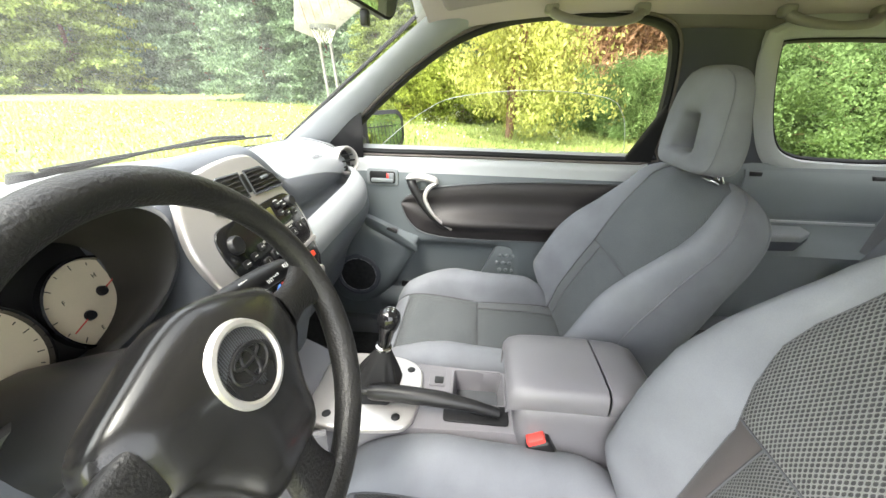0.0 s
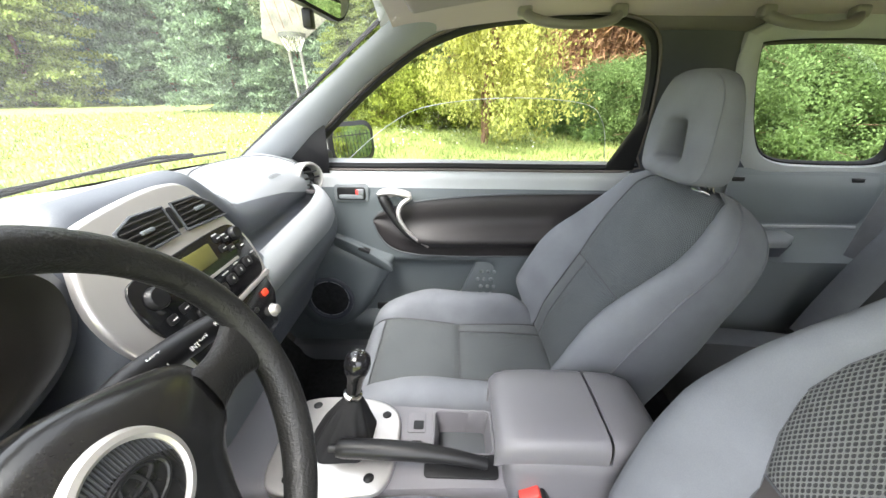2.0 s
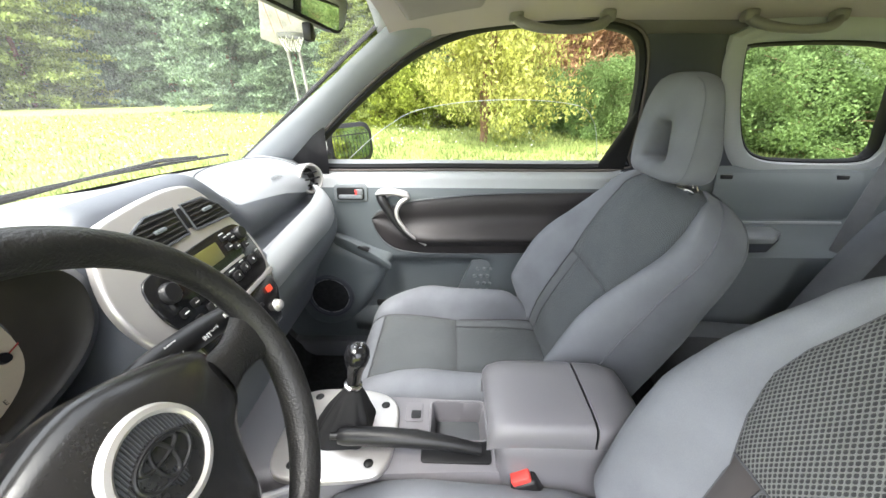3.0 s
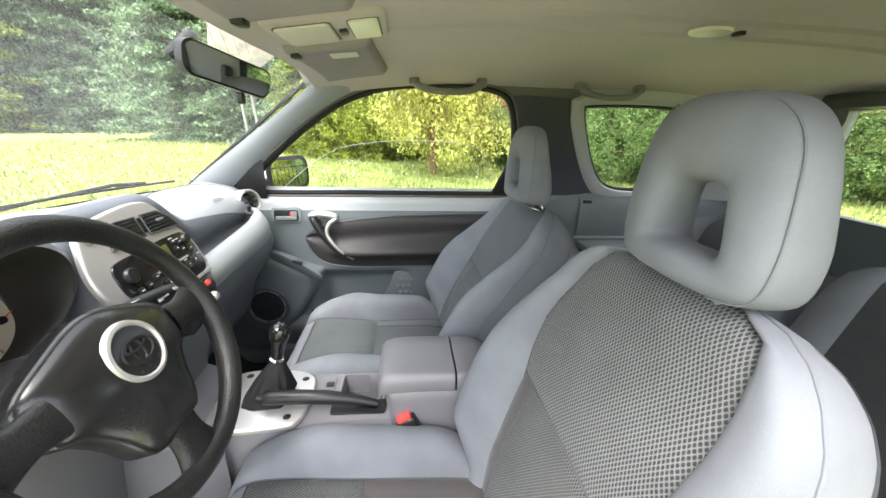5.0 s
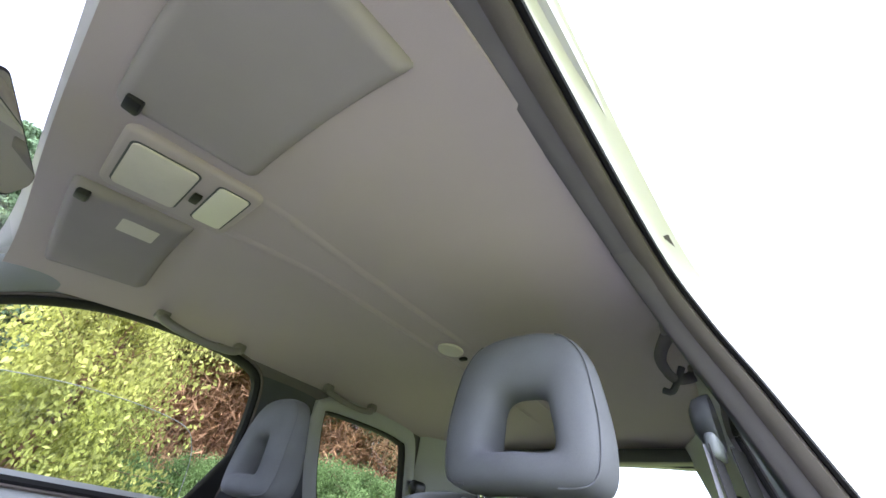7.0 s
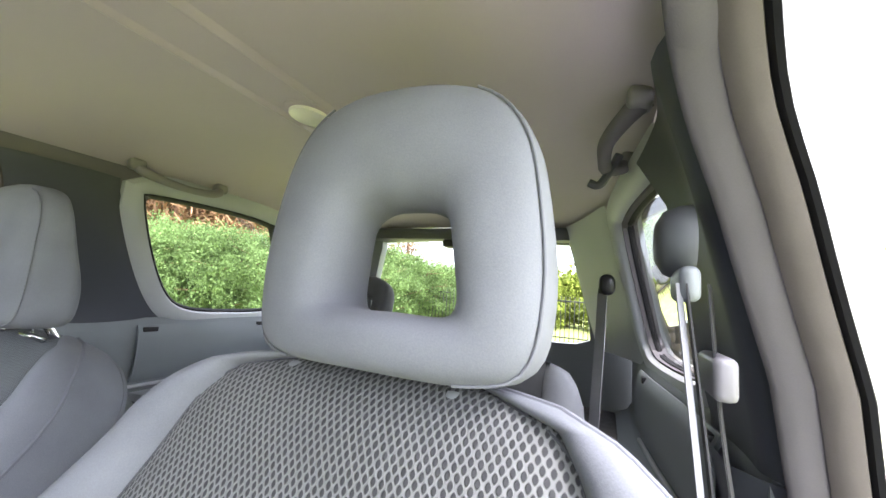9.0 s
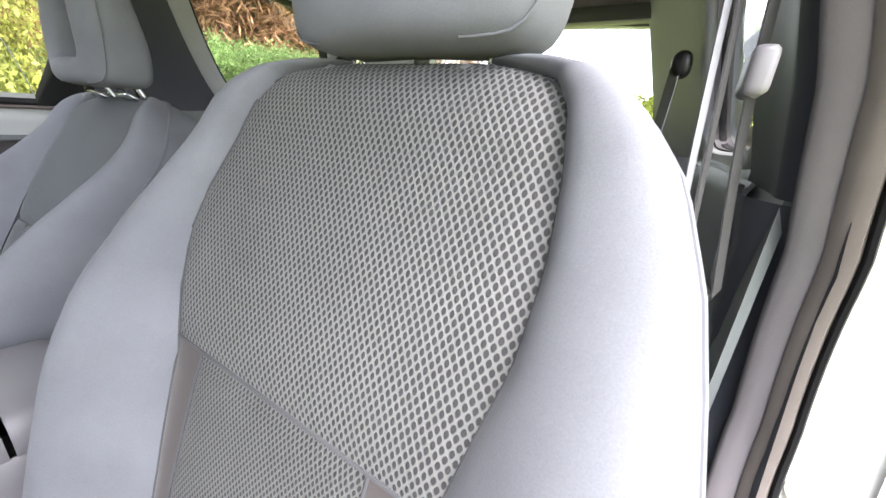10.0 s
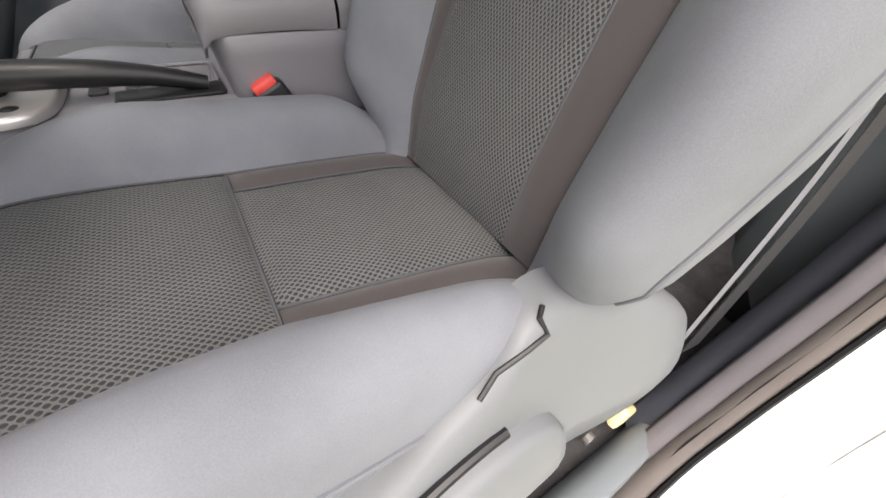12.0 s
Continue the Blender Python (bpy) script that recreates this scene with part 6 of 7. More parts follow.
def passenger_door():
    d = thing("door_1", (0.70, 0.45, 0.5), "closed passenger door lined in grey plastic with black vinyl insert", "car door", kind="structure")
    zs, ys = np.concatenate([np.linspace(1.178, 1.10, 12), np.linspace(1.09, 0.48, 62)]), np.linspace(1.10, -0.155, 110)
    rows = [[(door_x(y, z), y, z) for y in ys] for z in zs]
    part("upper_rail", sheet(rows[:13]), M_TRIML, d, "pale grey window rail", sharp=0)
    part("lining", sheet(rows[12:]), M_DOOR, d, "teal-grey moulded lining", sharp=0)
    top = spline([(0.712, 0.985), (0.69, 1.008), (0.62, 1.036), (0.50, 1.056), (0.30, 1.072), (0.0, 1.080), (-0.12, 1.081)], 60)
    bot = spline([(0.712, 0.975), (0.695, 0.925), (0.655, 0.880), (0.58, 0.858), (0.45, 0.852), (0.15, 0.856), (-0.12, 0.860)], 60)
    rows = []
    for q in np.linspace(0, 1, 22):
        row = []
        for a, b in zip(top, bot):
            y, z = a + (b - a) * q
            swell = 0.012 * math.sin(math.pi * q) ** 0.5 + 0.024 * math.exp(-((q - 0.66) / 0.12) ** 2) * smoothstep(0.68, 0.5, y) - 0.010 * math.exp(-((q - 0.36) / 0.14) ** 2)
            row.append((door_x(y, z) - swell + 0.001, y, z))
        rows.append(row)
    part("insert", sheet(rows), M_VINYL, d, "black vinyl insert with armrest fold", sharp=0)
    edge = [(door_x(y, z) - 0.002, y, z) for y, z in np.vstack([top[::-1], bot])]
    part("insert_seam", tube(edge, 0.003, 6), M_TRIMD, d)
    # handle box
    m = basis((0.678, 0.778, 1.072), (0, -1, 0), (0, 0, 1))
    hb = part("handle_bezel", prism(rounded(0.112, 0.060, 0.012), 0.008, m @ pose(0, 0, -0.004), 0.003), M_TRIM, d, "grey handle bezel")
    part("recess", prism(rounded(0.092, 0.042, 0.008), 0.0015, m @ pose(0, 0, 0.0042), 0.0005), M_BLACK, hb, "dark handle recess")
    part("pull", prism(rounded(0.080, 0.014, 0.005, 5, 0.0, -0.010), 0.008, m @ pose(0, 0, 0.005), 0.003), M_TRIM, hb, "grey door pull")
    part("lock_tab", prism(rounded(0.024, 0.020, 0.004, 5, 0.030, 0.006), 0.007, m @ pose(0, 0, 0.005), 0.002), M_TRIM, hb)
    part("red_mark", prism(rounded(0.008, 0.016, 0.001, 3, 0.020, 0.006), 0.0075, m @ pose(0, 0, 0.005), 0.0005), M_RED, hb, "red unlocked mark")
    # grab bar
    bar = spline([(0.668, 0.676, 1.066), (0.655, 0.665, 1.045), (0.650, 0.630, 0.985), (0.652, 0.585, 0.93), (0.668, 0.535, 0.892)], 24)
    gb = part("grab_bar", tube(bar, np.interp(np.linspace(0, 1, 24), [0, 0.1, 0.5, 1], [0.017, 0.016, 0.0115, 0.0095]), 14), M_BLACK, d, "black and silver grab bar")
    strip = spline([(0.654, 0.688, 1.076), (0.648, 0.640, 1.082), (0.655, 0.585, 1.068), (0.650, 0.612, 1.045), (0.642, 0.622, 1.005), (0.640, 0.585, 0.945), (0.655, 0.528, 0.894)], 40)
    part("silver_strip", tube(strip, np.interp(np.linspace(0, 1, 40), [0, 0.25, 0.45, 1], [0.006, 0.009, 0.008, 0.0045]), 10), M_SILVER, gb, "silver strip")
    part("grab_cap", prism([tuple(q) for q in spline([(-0.05, 0.0), (-0.045, 0.02), (0.0, 0.026), (0.055, 0.012), (0.045, -0.006), (0.0, 0.0), (-0.03, -0.012)], 30, True)], 0.01, basis((0.675, 0.640, 1.066), (0, -1, 0), (0, 0, 1)), 0.004), M_SILVER, gb, "silver cap")
    # speaker pod and switch
    pod = spline([(1.02, 0.72), (0.99, 0.60), (0.93, 0.555), (0.84, 0.565), (0.76, 0.63), (0.695, 0.735), (0.655, 0.815), (0.648, 0.852), (0.70, 0.872), (0.835, 0.932), (0.875, 0.925), (0.93, 0.85), (1.0, 0.80)], 70, True)
    ctr = np.mean(pod, axis=0)
    rows = []
    for k, lift in ((1.03, -0.004), (1.0, 0.010), (0.965, 0.036), (0.90, 0.056), (0.7, 0.064), (0.4, 0.066), (0.02, 0.066)):
        row = []
        for q in pod:
            y, z = ctr + (q - ctr) * k
            row.append((0.700 - lift - 0.022 * smoothstep(0.78, 0.88, z) * (lift > 0.02), y, z))
        rows.append(row)
    pp = part("speaker_pod", sheet(rows, wrap_u=True), M_DOOR, d, "grey speaker pod", sharp=0)
    sp = part("speaker_ring", lathe([(0.086, -0.006), (0.084, 0.004), (0.078, 0.006), (0.070, 0.001), (0.066, 0.001)], 40, basis((0.632, 0.877, 0.70), (0, -1, 0), (0, 0, 1))), M_PILLAR, pp, "charcoal speaker ring")
    part("speaker_grille", lathe([(0, 0.005), (0.04, 0.004), (0.066, 0.001)], 40, basis((0.632, 0.877, 0.70), (0, -1, 0), (0, 0, 1))), M_CARPET, pp, "black speaker grille")
    for a0 in range(0, 360, 45):
        part("trim_arc", tube([basis((0.632, 0.877, 0.70), (0, -1, 0), (0, 0, 1)) @ Vector((0.068 * math.cos(radians(a0 + d)), 0.068 * math.sin(radians(a0 + d)), 0.0025)) for d in range(0, 40, 6)], 0.0011, 6), M_TRIMM, sp, "pale ring segment")
    sw = part("switch_panel", prism([tuple(q) for q in spline([(-0.10, 0.0), (-0.098, 0.034), (-0.08, 0.036), (0.0, 0.030), (0.09, 0.004), (0.105, -0.018), (0.085, -0.034), (0.0, -0.024), (-0.09, -0.012)], 40, True)], 0.012, basis((0.622, 0.742, 0.885), (0, -0.91, -0.40), (-0.35, 0, 0.94)), 0.004), M_DOOR, pp, "window switch panel")
    part("window_switch", rbox(0.612, 0.735, 0.901, 0.022, 0.040, 0.012, 0.003, 2, Matrix.Rotation(radians(22), 4, "X")), M_BLACK, sw, "black window switch")
    # dimpled kick area and lower pocket
    dm = part("dimple_panel", prism([(0.43, 0.655), (0.36, 0.825), (0.13, 0.835), (0.13, 0.64)], 0.02, basis((0.706, 0, 0), (0, 1, 0), (0, 0, 1), (-1, 0, 0)), 0.002), M_DOOR, d, "grey dimpled panel")
    for r in range(4):
        for k in range(5):
            y, z = 0.352 - 0.024 * k - 0.012 * (r % 2), 0.700 + 0.030 * r
            part("dimple", lathe([(0, 0.0045), (0.004, 0.004), (0.0065, 0.002), (0.008, 0)], 12, basis((0.6858, y, z), (0, 1, 0), (0, 0, 1), (-1, 0, 0))), M_TRIM, dm, "raised grey stud")
    rows = [[(0.672 - 0.02 * math.sin(math.pi * q) + 0.0 * k, 0.80 - 0.75 * k, 0.635 - 0.10 * q) for k in np.linspace(0, 1, 20)] for q in np.linspace(0, 1, 8)]
    part("door_pocket", sheet(rows, thick=0.008), M_DOOR, d, "grey door pocket")
    part("pocket_mouth", rbox(0.685, 0.66, 0.645, 0.03, 0.12, 0.03, 0.006), M_BLACK, d)
    sl = thing("door_sill", (0.66, 0.4, 0.46), "dark moulded sill below the passenger door", "sill", kind="structure")
    rows = [[(x, y, z) for y in np.linspace(1.1, -0.15, 12)] for x, z in ((0.60, 0.44), (0.61, 0.475), (0.63, 0.497), (0.66, 0.50), (0.70, 0.49))]
    part("sill_plate", sheet(rows), M_TRIMD, sl)


# ---------------- mirrors, roof fittings ----------------
def fittings():
    m = thing("rear_view_mirror", (0.01, 0.64, 1.50), "black-framed interior mirror on a windscreen mount", "mirror")
    a, b = Vector((-0.085, 0.672, 1.522)), Vector((0.106, 0.596, 1.489))
    ctr, xv = (a + b) / 2, (b - a).normalized()
    nv = Vector((-0.45, -0.88, -0.12))
    nv = (nv - xv * nv.dot(xv)).normalized()
    yv = nv.cross(xv)
    B = basis(ctr, xv, yv, nv)
    out = [(x * (1 + 0.04 * y / 0.03), y) for x, y in rounded(0.196, 0.056, 0.020, 7)]
    part("housing", prism(out, -0.022, B, 0.009, 4), M_BLACK, m, "black mirror housing")
    part("glass", prism([(x * 0.965, y * 0.88) for x, y in out], 0.002, B @ pose(0, 0, 0.0005)), M_MIRROR, m, "silvered mirror glass", smooth=False)
    part("anti_dazzle_tab", rbox(*(B @ Vector((0.03, -0.040, -0.004))), 0.016, 0.012, 0.022, 0.003, 2), M_BLACK, m)
    part("stem", tube([B @ Vector((0, 0.0, -0.026)), Vector((0.0, 0.69, 1.535)), Vector((0, 0.702, 1.545))], 0.009, 10), M_BLACK, m)
    part("mount", rbox(0, 0.705, 1.545, 0.035, 0.02, 0.06, 0.006, 2, Matrix.Rotation(radians(50), 4, "X")), M_BLACK, m, "black glass mount")

    o = thing("overhead_console", (0.0, 0.46, 1.56), "cream-grey overhead console with sunglasses box and map lamps", "overhead console")
    z0 = roof_z(0, 0.46)
    sl = (roof_z(0, 0.56) - roof_z(0, 0.36)) / 0.20
    B = basis((0, 0.450, z0 - 0.0), (-1, 0, 0), (0, 1, sl))
    c = part("body", prism(rounded(0.180, 0.205, 0.02), 0.022, B, 0.008, 3), M_HEAD, o, "warm grey moulded body")
    part("sunglasses_door", prism(rounded(0.130, 0.092, 0.010, 5, 0, 0.040), 0.005, B @ pose(0, 0, 0.0215), 0.002), M_PAPER, o, "cream-grey flap")
    part("flap_gap", prism(rounded(0.136, 0.098, 0.012, 5, 0, 0.040), 0.0015, B @ pose(0, 0, 0.0215)), M_TRIMD, o)
    for x in (0.0,):
        part("map_lamp", prism(rounded(0.130, 0.050, 0.008, 4, x, -0.062), 0.004, B @ pose(0, 0, 0.0215), 0.0015), M_LENS, o, "ribbed cream lamp lens")
        part("lamp_gap", prism(rounded(0.136, 0.056, 0.009, 4, x, -0.062), 0.0012, B @ pose(0, 0, 0.0215)), M_TRIMD, o)
    part("switch", prism(rounded(0.030, 0.014, 0.003, 3, 0.0, -0.022), 0.006, B @ pose(0, 0, 0.0215), 0.001), M_BLACK, o, "black switch")
    for s in (1, -1):
        v = thing("sun_visor", (s * 0.3, 0.47, 1.55), "folded warm grey sun visor against the headliner", "sun visor", "sun visors")
        rows = []
        for y in np.linspace(0.385, 0.575, 30):
            e = min(y - 0.385, 0.575 - y)
            rows.append([(s * x, y - 0.02 * ((x - 0.12) / 0.35) ** 2, roof_z(x, y) - 0.004 - 0.022 * min(1, e / 0.014) ** 0.5 * min(1, max(0, x - 0.12) / 0.014, max(0, 0.47 - x) / 0.014) ** 0.5) for x in np.linspace(0.12, 0.47, 50)])
        part("board", sheet(rows, thick=0.002), M_VISOR, v, "felt-covered board", sharp=0)
        # shadow along the visor's edge groove, drawn as a dark bar
        part("groove_shade", tube([(s * x, 0.381, roof_z(x, 0.381) - 0.003) for x in np.linspace(0.11, 0.47, 12)], 0.009, 8), M_TRIMD, v, "dark bar standing for the shadow in the edge groove")
        part("clip", rbox(s * 0.145, 0.55, roof_z(0.145, 0.55) - 0.026, 0.03, 0.02, 0.018, 0.004, 2), M_BLACK, v, "dark plastic clip")
        if s > 0:
            part("label", prism(rounded(0.055, 0.062, 0.004), 0.0008, basis((0.20, 0.455, roof_z(0.2, 0.455) - 0.0290), (-1, 0, 0.02), (0, 1, -0.12))), M_PAPER, v, "pale sticker")
    for s in (1, -1):
        for y0, y1 in ((0.285, 0.06), (-0.285, -0.50)):
            if s < 0 and y0 > 0:
                continue
            h = thing("grab_handle", (s * 0.54, (y0 + y1) / 2, 1.54), "warm grey folding grab handle on the roof rail", "grab handle", "grab handles")
            ym = (y0 + y1) / 2
            pts = spline([(s * 0.555, y0, 1.562), (s * 0.533, y0 - 0.012, 1.544), (s * 0.512, y0 - 0.05, 1.530), (s * 0.508, ym, 1.525), (s * 0.512, y1 + 0.05, 1.530), (s * 0.533, y1 + 0.012, 1.544), (s * 0.555, y1, 1.562)], 30)
            part("bar", tube(pts, np.interp(np.linspace(0, 1, 30), [0, 0.12, 0.5, 0.88, 1], [0.014, 0.012, 0.0095, 0.012, 0.014]), 12), M_HANDLE if s > 0 else M_RAIL, h)
            for y in (y0, y1):
                part("pivot", rbox(s * 0.548, y, 1.560, 0.03, 0.035, 0.028, 0.008, 3), M_HANDLE, h)
    c = thing("coat_hook", (-0.50, -0.44, 1.53), "dark coat hook hanging by the rear handle", "hook")
    part("hook", tube(spline([(-0.53, -0.44, 1.55), (-0.515, -0.44, 1.52), (-0.50, -0.44, 1.50), (-0.485, -0.44, 1.505)], 14), 0.007, 8), M_TRIMD, c)
    l = thing("dome_light", (0.0, -0.305, 1.615), "oval cream dome light on the headliner", "ceiling light")
    z = roof_z(0, -0.305)
    el = [(0.048 * math.cos(a), 0.072 * math.sin(a)) for a in np.linspace(0, 2 * math.pi, 40, endpoint=False)]
    B = basis((0.0, -0.305, z + 0.002), (-1, 0, 0), (0, 1, 0))
    part("base", prism(el, 0.016, B, 0.006, 3), M_HEAD, l, "warm grey surround")
    part("lens", prism([(x * 0.72, y * 0.55 + 0.016) for x, y in el], 0.007, B @ pose(0, 0, 0.0155), 0.003), M_LENS, l, "cream lens")
    part("switch", prism(rounded(0.024, 0.014, 0.003, 4, 0.0, -0.045), 0.008, B @ pose(0, 0, 0.0155), 0.002), M_BLACK, l)
    e = thing("door_mirror", (0.86, 0.83, 1.13), "silver-framed exterior door mirror", "door mirror")
    B = basis((0.89, 0.818, 1.205), (0.85, -0.53, 0), (0.04, 0.064, 0.997), (-0.53, -0.85, 0.075))
    oval = rounded(0.215, 0.145, 0.045, 8)
    part("shell", prism(oval, -0.085, B @ pose(0, 0, 0.0), 0.035, 5), M_PAINT, e, "pale painted shell")
    part("frame_ring", prism([(x * 1.02, y * 1.02) for x, y in oval], 0.010, B @ pose(0, 0, -0.004), 0.003), M_BLACK, e, "dark edge ring")
    part("glass", prism([(x * 0.86, y * 0.80) for x, y in oval], 0.0015, B @ pose(0, 0, 0.0062)), M_MIRROR, e, "mirror glass", smooth=False)
    part("arm", rbox(0.775, 0.89, 1.165, 0.11, 0.05, 0.06, 0.015, 3), M_BLACK, e)
    w = thing("wiper", (0.3, 1.3, 1.19), "black windscreen wiper resting at the base of the glass", "wiper")
    def on_glass(u, v):
        bow = 1 - u * u
        lo, hi = np.array((0.688 * u, 1.135 + 0.215 * bow, 1.165)), np.array((0.562 * u, 0.604 + 0.05 * bow, 1.560))
        return lo + (hi - lo) * v + np.array((0, 0.03 * bow * math.sin(math.pi * v) + 0.012, 0.012 * bow * math.sin(math.pi * v) + 0.012))
    part("blade", tube([on_glass(u, 0.045 + 0.03 * u) for u in np.linspace(0.12, 0.93, 20)], 0.0042, 6), M_BLACK, w)
    part("arm", tube([on_glass(0.80, 0.085), on_glass(0.66, 0.10), on_glass(0.42, 0.055), on_glass(0.10, 0.015)], [0.006, 0.006, 0.0045, 0.009], 8), M_BLACK, w)
    part("spindle_cap", lathe([(0, 0.02), (0.02, 0.018), (0.026, 0)], 16, Matrix.Translation(tuple(on_glass(0.10, 0.0)))), M_BLACK, w)


# ---------------- rear seats, belts, rear trim ----------------
def rear_seat(cx, label):
    r = thing("car_seat", (cx, -0.65, 0.57), label, "car seat", "rear seats")
    U, N = np.array((0, -math.sin(radians(20)), math.cos(radians(20)))), np.array((0, math.cos(radians(20)), math.sin(radians(20))))
    O = np.array((cx, -0.60, 0.72))

    def sec(s, w, ins):
        f = 0.0 if s < 0.40 else -0.05 * ((s - 0.40) / 0.07) ** 2
        return [O + np.array((u, 0, 0)) + U * s + N * (f + d) for u, d in ((-w, -0.08), (-w, -0.02), (-w + 0.02, 0.018), (-ins - 0.01, 0.012), (-ins, 0.0), (0, -0.006), (ins, 0.0), (ins + 0.01, 0.012), (w - 0.02, 0.018), (w, -0.02), (w, -0.08))]

    ss = [0, 0.1, 0.2, 0.3, 0.38, 0.42, 0.45, 0.465, 0.47]
    ws = [0.235, 0.237, 0.235, 0.23, 0.22, 0.205, 0.185, 0.16, 0.13]
    rows = [sec(s, w, 0.13) for s, w in zip(ss, ws)]
    for i0, i1, nm, material, lab in ((0, 5, "bolster", M_CLOTH, "light blue-grey cloth bolster"), (4, 7, "back_insert", M_DARKCLOTH, "charcoal mesh insert"), (6, 11, "bolster", M_CLOTH, "light blue-grey cloth bolster")):
        part(nm, sheet([q[i0:i1] for q in rows]), material, r, lab, sharp=0)
    part("back_shell", sheet([[q[0], q[0] * 0.5 + q[-1] * 0.5 - N * 0.01, q[-1]] for q in rows]), M_CARPETG, r, "carpeted back shell")
    rows = []
    for y, z in spline([(-0.62, 0.69), (-0.45, 0.705), (-0.28, 0.715), (-0.20, 0.70), (-0.17, 0.65), (-0.18, 0.57)], 20):
        rows.append([(cx + u, y, z + d) for u, d in ((-0.24, -0.10), (-0.24, -0.02), (-0.215, 0.012), (-0.14, 0.004), (0, 0), (0.14, 0.004), (0.215, 0.012), (0.24, -0.02), (0.24, -0.10))])
    part("cushion", sheet([q[3:6] for q in rows]), M_DARKCLOTH, r, "charcoal cushion insert", sharp=0)
    for a, b in ((0, 4), (5, 9)):
        part("cushion_side", sheet([q[a:b] for q in rows]), M_CLOTH, r, "light blue-grey cushion side", sharp=0)
    part("base", rbox(cx, -0.40, 0.59, 0.44, 0.40, 0.07, 0.015), M_BLACK, r)
    H = O + U * 0.50 + N * -0.055
    outer = spline([(0, 0), (0.08, 0.0), (0.108, 0.02), (0.114, 0.08), (0.10, 0.14), (0.06, 0.168), (0, 0.174), (-0.06, 0.168), (-0.10, 0.14), (-0.114, 0.08), (-0.108, 0.02), (-0.08, 0.0)], 48, True)
    hole = spline([(0, 0.045), (0.045, 0.045), (0.055, 0.06), (0.048, 0.088), (0, 0.098), (-0.048, 0.088), (-0.055, 0.06), (-0.045, 0.045)], 48, True)
    hr = []
    for o, h in zip(outer, hole):
        row = []
        for a in np.linspace(0, 2 * math.pi, 16, endpoint=False):
            k = 0.5 + 0.5 * math.copysign(abs(math.cos(a)) ** 0.5, math.cos(a))
            q = h + (o - h) * k
            row.append(H + np.array((q[0], 0, 0)) + U * q[1] + N * (0.035 * math.copysign(abs(math.sin(a)) ** 0.6, math.sin(a))))
        hr.append(row)
    part("headrest", sheet(hr, True, True), M_DARKCLOTH, r, "charcoal cloth headrest with opening", sharp=0)
    for x in (-0.06, 0.06):
        part("post", tube([H + np.array((x, 0, 0)) - U * 0.06, H + np.array((x, 0, 0)) + U * 0.02], 0.006, 10), M_CHROME, r)
        part("post_guide", rbox(*(H + np.array((x, 0, 0)) - U * 0.03), 0.03, 0.025, 0.014, 0.004, 2), M_CHROME, r)


def strap(path, width, axis, thick=0.0015):
    """A flat belt along a path; axis: the direction of its width."""
    ax = np.array(axis, float) / np.linalg.norm(axis)
    return sheet([[np.array(p) - ax * width / 2, np.array(p) + ax * width / 2] for p in path], thick=thick)


